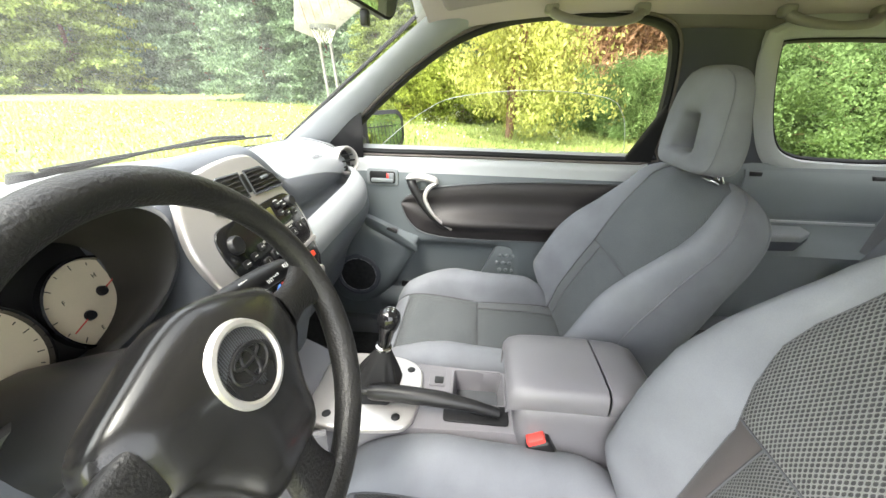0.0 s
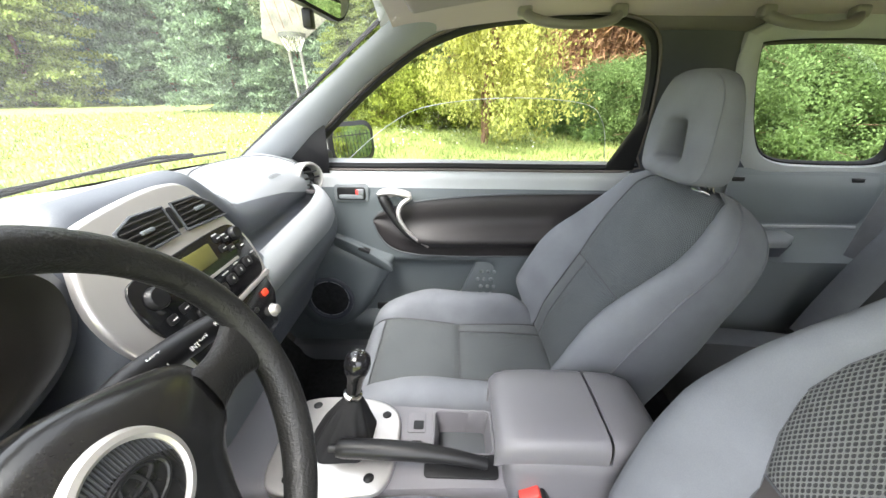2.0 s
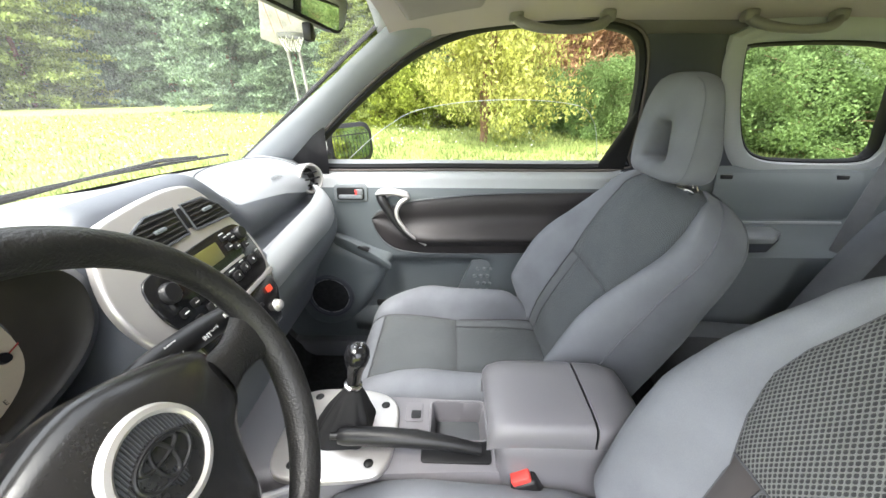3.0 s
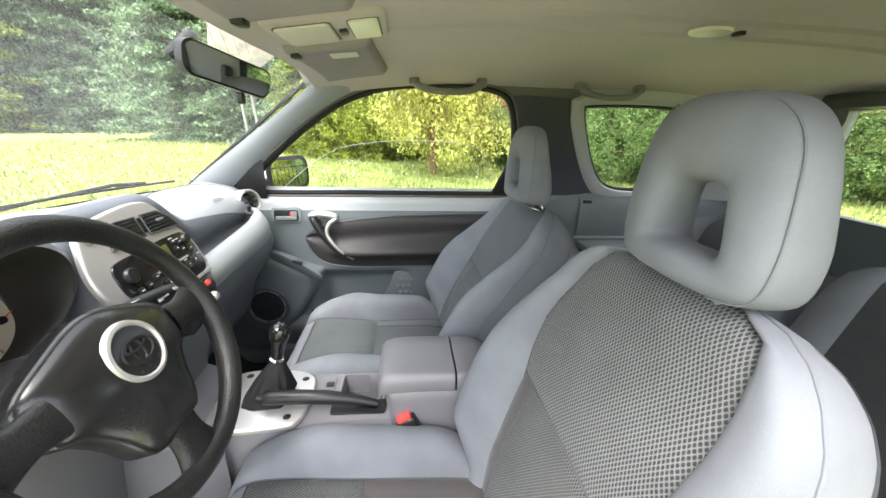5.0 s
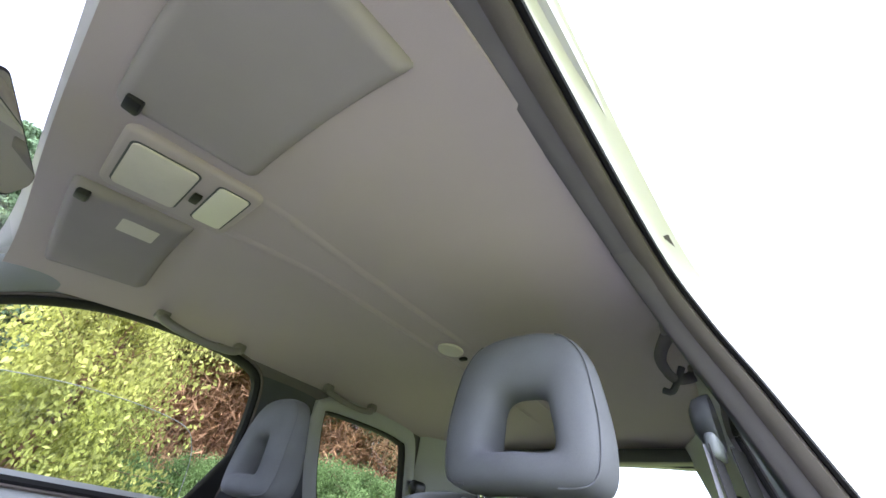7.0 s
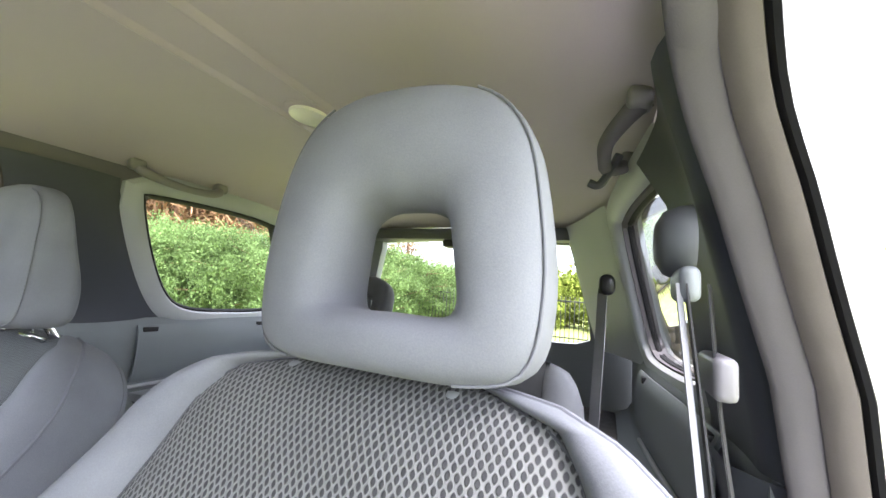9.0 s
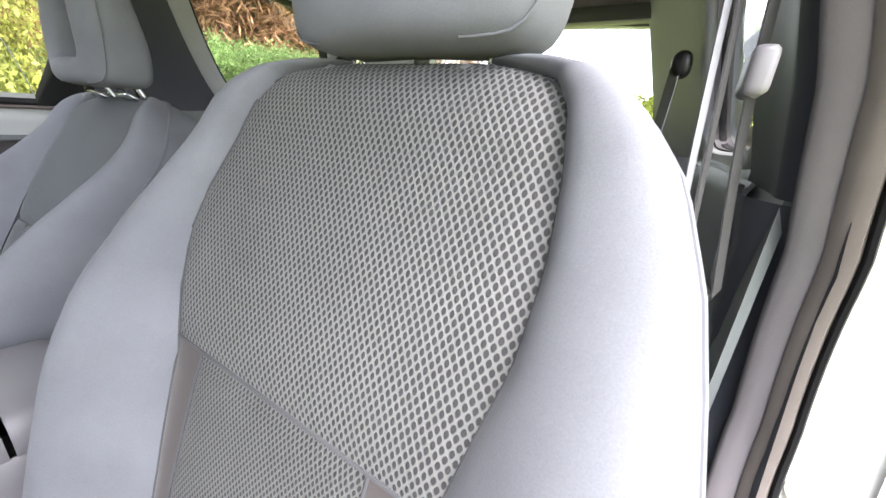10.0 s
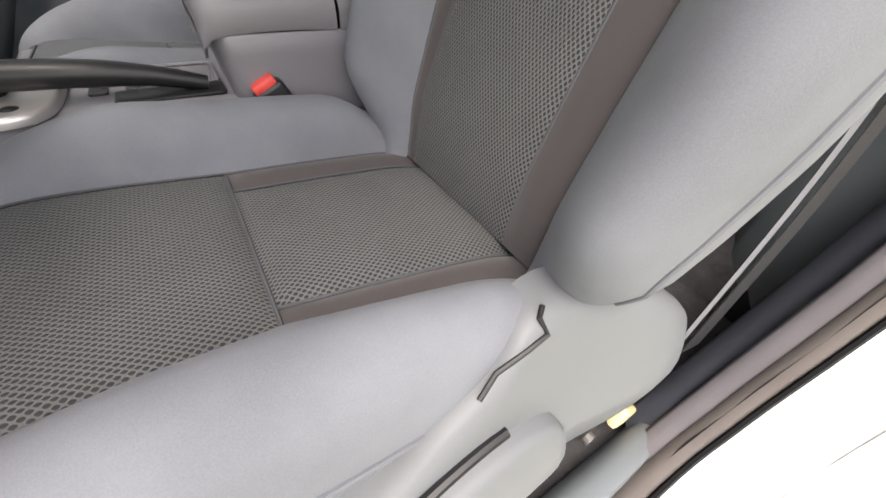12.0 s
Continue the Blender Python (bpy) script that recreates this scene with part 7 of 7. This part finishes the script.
def belts():
    b = thing("seat_belt", (-0.60, -0.17, 0.5), "driver's seat belt hanging from the pillar loop", "seat belt", "seat belts")
    cover = lathe([(0, 0.030), (0.018, 0.029), (0.030, 0.022), (0.036, 0.008), (0.037, 0)], 24, basis((-0.586, -0.204, 1.368), (0, 1, 0), (0, 0, 1), (1, 0.1, 0)))
    part("loop_cover", cover, M_TRIMD, b, "round grey loop cover")
    part("loop", rbox(-0.578, -0.180, 1.328, 0.016, 0.055, 0.03, 0.007, 3), M_TRIM, b, "grey belt loop")
    part("webbing", strap(spline([(-0.578, -0.172, 1.328), (-0.588, -0.152, 1.20), (-0.604, -0.135, 1.0), (-0.622, -0.12, 0.80), (-0.635, -0.08, 0.55)], 24), 0.040, (0.12, 0.99, 0)), M_WEBD, b, "dark belt webbing")
    part("webbing_edge", strap(spline([(-0.570, -0.157, 1.328), (-0.578, -0.134, 1.20), (-0.593, -0.117, 1.0), (-0.611, -0.10, 0.80), (-0.624, -0.06, 0.55)], 24), 0.005, (0.9, 0.4, 0)), M_WEB, b, "pale belt edge")
    part("rear_run", strap(spline([(-0.600, -0.195, 1.33), (-0.612, -0.21, 1.2), (-0.635, -0.23, 1.05)], 12), 0.040, (0.25, 0.95, 0)), M_WEBD, b, "dark belt webbing")
    part("tongue", rbox(-0.606, -0.205, 1.252, 0.018, 0.062, 0.036, 0.006, 3), M_CONS, b, "mauve-grey belt tongue")
    part("stop_button", lathe([(0, 0.006), (0.010, 0.005), (0.013, 0)], 16, basis((-0.582, -0.136, 1.145), (0, 1, 0), (0, 0, 1), (1, 0, 0))), M_WEB, b)
    part("floor_anchor", rbox(-0.642, 0.05, 0.495, 0.014, 0.055, 0.034, 0.005, 2, Matrix.Rotation(radians(40), 4, "X")), M_TAN, b, "yellowed belt anchor cap")
    part("floor_bolt", lathe([(0, 0.008), (0.009, 0.008), (0.010, 0)], 10, basis((-0.64, 0.095, 0.462), (0, 1, 0), (0, 0, 1), (1, 0, 0))), M_POLE, b)
    for s in (1, -1):
        r = thing("seat_belt", (s * 0.58, -0.85, 0.9), "grey rear seat belt on the rear pillar", "seat belt", "seat belts")
        nx = narrow(s, -0.86)
        part("loop_cover", rbox(s * (0.585 - nx), -0.865, 1.355, 0.04, 0.085, 0.055, 0.02, 4), M_BLACK, r, "dark loop cover")
        part("loop_eye", rbox(s * (0.570 - nx), -0.862, 1.34, 0.012, 0.05, 0.016, 0.004, 2), M_TRIMD, r)
        part("webbing", strap(spline([(s * (x - nx), y, z) for x, y, z in ((0.575, -0.855, 1.335), (0.572, -0.835, 1.22), (0.565, -0.80, 1.05), (0.56, -0.78, 0.92))], 16), 0.046, (0.5 * s, 0.86, 0)), M_WEB, r, "grey belt webbing")
        p = thing("trim_rear_pillar", (s * 0.6, -1.0, 1.16), "pale green-grey rear pillar trim", "pillar trim", kind="structure")
        rows = []
        for z, ya, yb in ((1.15, -0.93, -1.20), (1.20, -0.935, -1.20), (1.30, -0.90, -1.18), (1.42, -0.86, -1.16), (1.50, -0.84, -1.14), (1.56, -0.82, -1.14)):
            rows.append([(s * (wall_x(z) - narrow(s, ya) - 0.008 - 0.03 * math.sin(math.pi * k) ** 0.6 - 0.13 * k * k), ya + (yb - ya) * k, z) for k in np.linspace(0, 1, 12)])
        part("cover", sheet(rows), M_TRIML, p)
        q = thing("side_bin", (s * 0.62, -0.6, 0.9), "dark plastic side bin with lid ledge beside the rear seat", "side bin")
        top = [(0.655, -0.40), (0.56, -0.405), (0.545, -0.45), (0.55, -0.56), (0.60, -0.62), (0.655, -0.63)]
        part("lid", prism([(s * (x - narrow(s, y)), y) for x, y in top], 0.02, Matrix.Translation((0, 0, 0.955)), 0.008, 3), M_TRIMM, q, "grey lid")
        part("bin_wall", prism([(s * (x - narrow(s, y) + (0.012 if x < 0.6 else 0)), y) for x, y in top], -0.36, Matrix.Translation((0, 0, 0.955)), 0), M_PILLAR, q, "dark bin side")
        u = thing("quarter_panel", (s * 0.68, -0.62, 1.05), "grey moulded panel below the quarter window with two slots", "trim panel")
        rows = [[(s * (0.672 - narrow(s, -0.405 - 0.46 * a) - 0.012 * math.sin(math.pi * k) ** 0.4), -0.405 - 0.46 * a, 1.148 - 0.15 * k) for a in np.linspace(0, 1, 16)] for k in np.linspace(0, 1, 10)]
        part("panel", sheet(rows, thick=0.006), M_TRIM, u)
        for y in (-0.435, -0.80):
            part("slot", rbox(s * (0.662 - narrow(s, y)), y, 1.138, 0.012, 0.038, 0.014, 0.003, 2), M_BLACK, u, "dark slot")
        part("ledge_line", tube([(s * (0.664 - narrow(s, y)), y, 0.985) for y in (-0.40, -0.55, -0.70, -0.86)], 0.005, 8), M_TRIML, u)
    sh = thing("parcel_shelf", (0, -1.0, 1.0), "dark luggage floor cover behind the rear seats", "luggage cover")
    part("board", rbox(0, -1.0, 0.95, 1.1, 0.34, 0.02, 0.006), M_CARPETG, sh)


dashboard()
binnacle()
centre_stack()
steering_wheel()
console()
passenger_door()
fittings()
rear_seat(-0.25, "charcoal cloth back-row seat with blue-grey bolsters behind the driver")
rear_seat(0.25, "charcoal cloth back-row seat with blue-grey bolsters behind the passenger")
belts()


# ---------------- outside: meadow, trees, wall, fence ----------------
def leaves(centres, normals_up, n, size, spread, seed, droop=0.0, aspect=1.8):
    """Many small leaf blades scattered about clump centres: vertices and faces."""
    rng = np.random.default_rng(seed)
    c = centres[rng.integers(0, len(centres), n)]
    p = c + rng.normal(0, 1, (n, 3)) * spread
    a = rng.normal(0, 1, (n, 3))
    a[:, 2] -= droop
    a /= np.linalg.norm(a, axis=1)[:, None]
    b = np.cross(a, rng.normal(0, 1, (n, 3)))
    b /= np.linalg.norm(b, axis=1)[:, None]
    s = size * rng.uniform(0.6, 1.4, n)[:, None]
    v = np.stack([p - a * s * aspect / 2, p + b * s * 0.45, p + a * s * aspect / 2, p - b * s * 0.45], 1).reshape(-1, 3)
    return v, np.arange(4 * n).reshape(-1, 4)


def blob_mesh(name, v, f, material):
    me = bpy.data.meshes.new(name)
    me.from_pydata(v.tolist(), [], f.tolist())
    me.materials.append(material)
    return me


def crown(name, parent, v, f, material, label=""):
    ob = new(name, blob_mesh(name, v, f, material))
    ob.parent = parent
    ORIGIN[ob] = ORIGIN[parent]
    return tagged(ob, label)


def ground():
    rng = np.random.default_rng(3)
    steps = np.unique(np.r_[np.linspace(-40, 40, 61), np.linspace(-400, 400, 21), -3500, 3500])
    rows = [[(x, y, (0.06 * noise.noise((x * 0.13, y * 0.13, 0)) - 0.03) * (abs(x) < 60 and abs(y) < 60) * smoothstep(2.2, 5, math.hypot(x, y * 0.7))) for x in steps] for y in steps]
    struct("ground", sheet(rows), M_GROUND, "sunlit meadow grass with yellow and white flowers", "meadow", sharp=0)
    n = 52000
    r = 5.5 + 24 * rng.random(n) ** 1.3
    az = np.radians(rng.uniform(15, 150, n))
    p = np.stack([r * np.sin(az), r * np.cos(az), np.zeros(n)], 1)
    h = rng.uniform(0.05, 0.16, n)[:, None]
    d = rng.normal(0, 1, (n, 3)) * 0.35
    d[:, 2] = 1
    sd = rng.normal(0, 1, (n, 3))
    sd[:, 2] = 0
    sd /= np.linalg.norm(sd, axis=1)[:, None]
    w = 0.008 + 0.0008 * r[:, None]
    v = np.stack([p - sd * w, p + sd * w, p + d * h], 1).reshape(-1, 3)
    ob = new("grass", blob_mesh("grass", v, np.arange(3 * n).reshape(-1, 3), M_GRASS))
    tagged(ob, "uncut meadow grass blades", "grass", kind="stuff")
    for nm, material, k, lab, a0, a1 in (("yellow_flowers", M_YEL, 1700, "yellow buttercup heads in the grass", 25, 72), ("white_flowers", M_WHT, 800, "small white daisy heads in the grass", 25, 100)):
        r = 8 + 14 * rng.random(k)
        az = np.radians(a0 + (a1 - a0) * np.clip(rng.normal(0.5, 0.28, k), 0, 1))
        clump = np.stack([r * np.sin(az), r * np.cos(az), np.full(k, 0.17)], 1)
        v, f = leaves(clump, None, k, 0.045, 0.05, 5, aspect=1.0)
        tagged(new(nm, blob_mesh(nm, v, f, material)), lab, "wild flowers", kind="stuff")


def limb(path, r0, r1, n=7):
    k = len(path)
    return tube(path, np.linspace(r0, r1, k), n)


def conifer(name, at, height, radius, seed, leaf, n, label, bare=0.08, droop=0.5, size=0.13, dense=1.0, dead=0):
    rng = np.random.default_rng(seed)
    t = thing(name, at, label, "tree", "trees round the meadow")
    x, y, z = at
    lean = rng.normal(0, 0.02, 2)
    trunk = [(x + lean[0] * k * height, y + lean[1] * k * height, z + k * height) for k in np.linspace(-0.01, 0.98, 12)]
    part("trunk", limb(trunk, 0.009 * height, 0.012, 10), M_BARK, t, "reddish pine bark")
    cen, bms = [], []
    tiers = max(8, int(22 * dense))
    for k in range(tiers):
        h0 = bare + (0.98 - bare) * (k + 0.5) / tiers
        arms = 6 + int(rng.integers(0, 4))
        turn = rng.uniform(0, 6.28)
        for m in range(arms):
            h = h0 + rng.normal(0, 0.35 / tiers)
            rr = radius * (1 - ((h0 - bare) / (1 - bare)) ** 1.3) * rng.uniform(0.7, 1.12) + 0.15
            a = turn + 6.28 * m / arms + rng.normal(0, 0.2)
            base = np.array(trunk[0]) + np.array((lean[0] * height * h, lean[1] * height * h, h * height))
            tip = base + np.array((math.cos(a) * rr, math.sin(a) * rr, -droop * 0.30 * rr + 0.22 * rr * h))
            if m % 3 == 0:
                bms.append(limb([base, base + (tip - base) * 0.3 + np.array((0, 0, 0.03 * rr)), base + (tip - base) * 0.6], 0.008 + 0.004 * rr, 0.003, 5))
            for q in np.linspace(0.2, 1, 8):
                cen.append(base + (tip - base) * q + rng.normal(0, 0.04, 3) * rr + np.array((0, 0, -0.05 * rr * q * q)))
    part("limbs", merge(*bms), M_BARK, t)
    v, f = leaves(np.array(cen) - np.array(at), None, n, size, np.array((0.22, 0.22, 0.07)) * (0.5 + radius * 0.18), seed, droop)
    if dead:
        lows = np.array(trunk)[1:7] - np.array(at)
        v2, f2 = leaves(lows[rng.integers(0, 6, 400)] + rng.uniform(-1, 1, (400, 3)) * (0.25, 0.25, 0.06 * height), None, dead, 0.06, np.array((0.55, 0.55, 0.35)), seed + 1, 0.2, 9.0)
        crown("dead_brush", t, v2, f2, M_DEAD, "reddish dead twigs")
    crown("crown", t, v, f, leaf, "hanging green needles")
    return t


def broadleaf(name, at, height, radius, seed, leaf, n, label, size=0.07, droop=1.2, bark=None, low=0.12, stems=3, weep=0.0):
    rng = np.random.default_rng(seed)
    t = thing(name, at, label, "tree" if height > 3.2 else "shrub", "trees round the meadow")
    at = np.array(at, float)
    bms, cen = [], []
    for s in range(stems):
        a = rng.uniform(0, 2 * math.pi)
        top = at + np.array((math.cos(a) * radius * 0.25, math.sin(a) * radius * 0.25, height * rng.uniform(0.8, 0.97)))
        mid = at + (top - at) * 0.5 + rng.normal(0, 0.10, 3)
        path = spline([at + rng.normal(0, 0.05, 3) * (1, 1, 0), mid, top], 10)
        bms.append(limb(path, 0.016 * height / math.sqrt(stems) + 0.01, 0.008, 8))
        for k in range(26):
            q = rng.uniform(low, 1)
            base = path[int(q * 9)]
            a = rng.uniform(0, 2 * math.pi)
            rr = radius * math.sqrt(max(0.05, 1 - ((q - 0.45) / 0.6) ** 2)) * rng.uniform(0.5, 1.1)
            tip = base + np.array((math.cos(a) * rr, math.sin(a) * rr, rr * rng.uniform(0.0, 0.45)))
            if k % 2 == 0:
                bms.append(limb([base, (base + tip) / 2 + np.array((0, 0, 0.08)), tip], 0.012, 0.004, 5))
            for w in np.linspace(0.3, 1, 5):
                c = base + (tip - base) * w + rng.normal(0, 0.12, 3)
                for d in range(1 + int(weep * 4)):
                    cen.append(c - np.array((0, 0, d * 0.17 + rng.uniform(0, 0.1))))
    cen = np.array(cen)
    cen[:, 2] = np.maximum(cen[:, 2], at[2] + 0.25)
    part("stems", merge(*bms), bark or M_TWIG, t, "thin branching stems")
    v, f = leaves(cen - at, None, n, size, np.array((0.11, 0.11, 0.13)) * (0.7 + radius * 0.15), seed, droop)
    crown("crown", t, v, f, leaf, "many small green leaves")
    return t


def polar(az, r):
    return (r * math.sin(radians(az)), r * math.cos(radians(az)), -0.02)


def trees():
    broadleaf("birch_tree", (10.4, -0.5, -0.03), 6.9, 2.5, 11, M_LBIRCH, 36000, "young weeping birch with bright yellow-green leaves", 0.058, 1.6, M_TWIG, 0.2, 5, 1.0)
    rng = np.random.default_rng(8)
    fir = conifer("fir_tree", polar(54, 46), 24, 6.2, 21, M_LFIR, 90000, "dark green fir at the edge of the meadow", 0.01, 0.7, 0.17, 1.3)
    fir2 = conifer("fir_tree", polar(60, 30), 16, 3.8, 22, M_LFIR, 70000, "blue-green fir at the edge of the meadow", 0.01, 0.8, 0.12, 1.2)
    larch = conifer("larch_tree", polar(42, 44), 22, 5.4, 23, M_LLARCH, 80000, "pale green larch at the edge of the meadow", 0.02, 0.5, 0.17, 1.3)
    for src, az, r, k in ((larch, 37, 46, 1.1), (fir, 47.5, 50, 1.0), (larch, 32, 43, 0.9), (fir, 26, 48, 1.1), (fir, 18, 50, 1.1), (fir, 51, 62, 1.3), (fir, 44, 64, 1.3), (fir, 35, 66, 1.35), (fir, 58, 58, 1.25), (fir2, 64.5, 33, 1.15), (fir2, 68, 28, 0.95), (fir2, 71, 31, 1.15), (fir2, 74, 27, 0.9), (fir2, 77.5, 24, 0.9), (fir2, 81, 29, 1.1), (fir2, 85, 25, 0.95), (fir, 66, 48, 1.1), (fir, 76, 46, 1.1), (fir, 86, 45, 1.05), (larch, 83, 17, 0.26), (larch, 78, 16, 0.28), (larch, 74, 18, 0.3)):
        x, y, z = polar(az, r)
        ob = copy_thing(src, Matrix.Translation((x, y, z)) @ Matrix.Rotation(rng.uniform(0, 6.28), 4, "Z"))
        ob.scale = (k, k, k * rng.uniform(0.95, 1.1))
    pine = conifer("pine_tree", polar(108, 20), 15, 2.0, 31, M_LPINE, 15000, "tall pine with a bare reddish trunk", 0.42, 0.2, 0.14, 0.7, 2600)
    for az, r, k in ((99, 18, 0.95), (101, 21, 1.05), (102.5, 17.5, 0.9), (104, 20, 1.0), (105.5, 16.5, 0.9), (107, 22, 1.1), (110, 17.5, 0.95), (112, 20, 1.05), (114, 23, 1.1), (116, 19, 0.95), (119, 17, 1.0), (122, 22, 1.1), (125, 18, 0.9), (128, 21, 1.05), (132, 19, 1.0), (136, 23, 1.1), (141, 20, 0.95), (146, 24, 1.0), (151, 21, 0.9), (96, 22, 1.0), (93, 24, 1.05), (90, 26, 1.1)):
        x, y, z = polar(az, r)
        ob = copy_thing(pine, Matrix.Translation((x, y, z)) @ Matrix.Rotation(rng.uniform(0, 6.28), 4, "Z"))
        ob.scale = (k, k, k)
    # back row of firs, added to cut sky light from the passenger side
    for az, r, k in ((93, 30, 1.0), (98, 28, 0.9), (102, 31, 1.05), (107, 28, 0.95), (112, 30, 1.0), (117, 27, 0.95), (122, 29, 1.05), (128, 27, 0.95), (134, 29, 1.0), (140, 28, 1.0)):
        x, y, z = polar(az, r)
        ob = copy_thing(fir2, Matrix.Translation((x, y, z)) @ Matrix.Rotation(rng.uniform(0, 6.28), 4, "Z"))
        ob.scale = (k * 1.2, k * 1.2, k)
    shrub = broadleaf("shrub", polar(117, 12), 2.5, 1.5, 41, M_LSHRUB, 44000, "dense dark green broad-leaved shrub", 0.037, 0.4, None, 0.08, 5)
    for az, r, k in ((106, 13.5, 0.8), (110, 12, 0.8), (113, 12.5, 1.0), (121, 12, 1.05), (125, 11, 1.0), (129, 11.5, 1.1), (133, 11, 1.0), (137, 12, 1.1), (142, 11.5, 1.0), (147, 12.5, 1.1), (152, 13, 1.0), (157, 14, 1.1), (101, 15, 0.9), (162, 15, 1.0)):
        x, y, z = polar(az, r)
        ob = copy_thing(shrub, Matrix.Translation((x, y, z)) @ Matrix.Rotation(rng.uniform(0, 6.28), 4, "Z"))
        ob.scale = (k, k, k * rng.uniform(0.9, 1.15))
    gold = broadleaf("shrub", polar(86, 14.5), 2.2, 1.4, 43, M_LGOLD, 9000, "light green shrub behind the birch", 0.08, 0.6, None, 0.1, 4)
    for az, r, k in ((81, 15, 1.0), (77, 16.5, 0.9), (91, 15.5, 1.0), (165, 15, 1.1), (169, 17, 1.2), (172, 18, 1.0), (176, 20, 1.3), (183, 19, 1.0), (-159, 15, 1.15), (-163, 16, 1.1), (-168, 17, 1.0), (-172, 18, 1.1), (-177, 18, 1.0), (-155, 14.5, 1.2), (-151, 15, 1.1), (-147, 16, 1.2)):
        x, y, z = polar(az, r)
        ob = copy_thing(gold, Matrix.Translation((x, y, z)) @ Matrix.Rotation(rng.uniform(0, 6.28), 4, "Z"))
        ob.scale = (k, k, k)


def hoop():
    b = thing("basketball_hoop", (11.0, 4.9, 0), "weathered white plank backboard with dark hoop and net on grey poles", "basketball hoop")
    d = Vector((-11.0, -4.9, 0)).normalized()
    sidev = Vector((-d.y, d.x, 0))
    o = Vector((11.0, 4.9, 2.38))
    m = basis(o, sidev, (0, 0, 1), d)
    board = part("backboard", prism([(-0.74, 0.25), (0.0, 0.0), (1.15, 0.92), (1.0, 1.75), (-0.58, 1.75)], 0.03, m, 0.004), M_BOARD, b, "weathered cream-white board")
    for k in range(6):
        x = -0.52 + 0.24 * k
        part("plank_gap", rbox(0, 0, 0, 0.018, 1.15 - 0.10 * k, 0.006, 0.001, 1, m @ pose(x, 0.95 + 0.06 * k, 0.031) @ Matrix.Rotation(radians(14), 4, "Z")), M_TWIG, board, "dark gap between planks")
    for x in (0.10, 0.42):
        part("pole", tube([(11.15 + 0.02 * x, 4.97 - x, -0.05), (11.15 + 0.02 * x, 4.97 - x + 0.25, 2.9)], 0.045, 10), M_POLE, b, "weathered grey pole")
    rc = o + d * 0.50 + Vector((0, 0, 0.30))
    rows = [[rc + Vector((math.cos(a) * r, math.sin(a) * r, z)) for a in np.linspace(0, 2 * math.pi, 36, endpoint=False)] for r, z in ((0.34, -0.05), (0.345, 0.05), (0.33, 0.05), (0.325, -0.05))]
    part("rim", sheet(rows, wrap_u=True, wrap_v=True), M_RIM, b, "dark painted rim")
    part("bracket", rbox(*(o + d * 0.14 + Vector((0, 0, 0.30))), 0.2, 0.2, 0.1, 0.01), M_RIM, b)
    nets = []
    for k in range(12):
        a = 2 * math.pi * k / 12
        for tw in (0.5, -0.5):
            nets.append(tube([rc + Vector((math.cos(a + tw * q) * (0.32 - 0.15 * q), math.sin(a + tw * q) * (0.32 - 0.15 * q), -0.05 - 0.32 * q)) for q in np.linspace(0, 1, 5)], 0.005, 4))
    part("net", merge(*nets), M_WHT, b, "pale rope net")


def stone_wall():
    w = thing("stone_wall", (-2.4, -7.85, 0), "coursed sandstone wall stepping up beside an iron fence", "stone wall")
    rng = np.random.default_rng(4)
    part("core", rbox(-3.05, -7.97, 0.68, 1.68, 0.24, 1.40, 0.02), M_MORTAR, w, "grey mortar core")
    part("core", rbox(-1.60, -7.97, 0.85, 1.18, 0.24, 1.72, 0.02), M_MORTAR, w, "grey mortar core")
    shapes = []
    for k in range(6):
        bm = rbox(0, 0, 0, 0.36, 0.16, 0.165, 0.03, 1)
        for v in bm.verts:
            v.co += Vector(noise.noise_vector(v.co * 9 + Vector((k, 0, 0)))) * 0.018
        me = finish(bm, M_STONE, "stone", True)
        me.set_sharp_from_angle(angle=radians(50))
        shapes.append(me)
    for row in range(10):
        x = -3.92 + (row % 2) * 0.08
        while x < -1.05:
            k = rng.uniform(0.55, 1.25)
            if row < 8 or x > -2.25:
                ob = new("stone", shapes[int(rng.integers(0, 6))])
                ob.parent = w
                ob.location = Vector((x + 0.18 * k, -7.84 + rng.uniform(-0.025, 0.025), 0.085 + row * 0.175)) - ORIGIN[w]
                ob.rotation_euler = (0, radians(rng.uniform(-3, 3)), 0)
                ob.scale = (k, 1, rng.uniform(0.9, 1.06))
            x += 0.36 * k + 0.02
    f = thing("iron_fence", (0, -11.5, 0), "black iron railing fence along the lane", "fence")
    me = finish(rbox(0, 0, 0.70, 0.022, 0.022, 1.45, 0.004, 1), M_IRON, "post")
    for x in np.arange(-1.6, 6, 0.13):
        ob = new("post", me)
        ob.parent = f
        ob.location = (float(x), 0, 0)
    for z in (0.2, 1.28):
        part("rail", rbox(2.2, -11.5, z, 7.7, 0.03, 0.04, 0.005, 1), M_IRON, f)


ground()
trees()
hoop()
stone_wall()
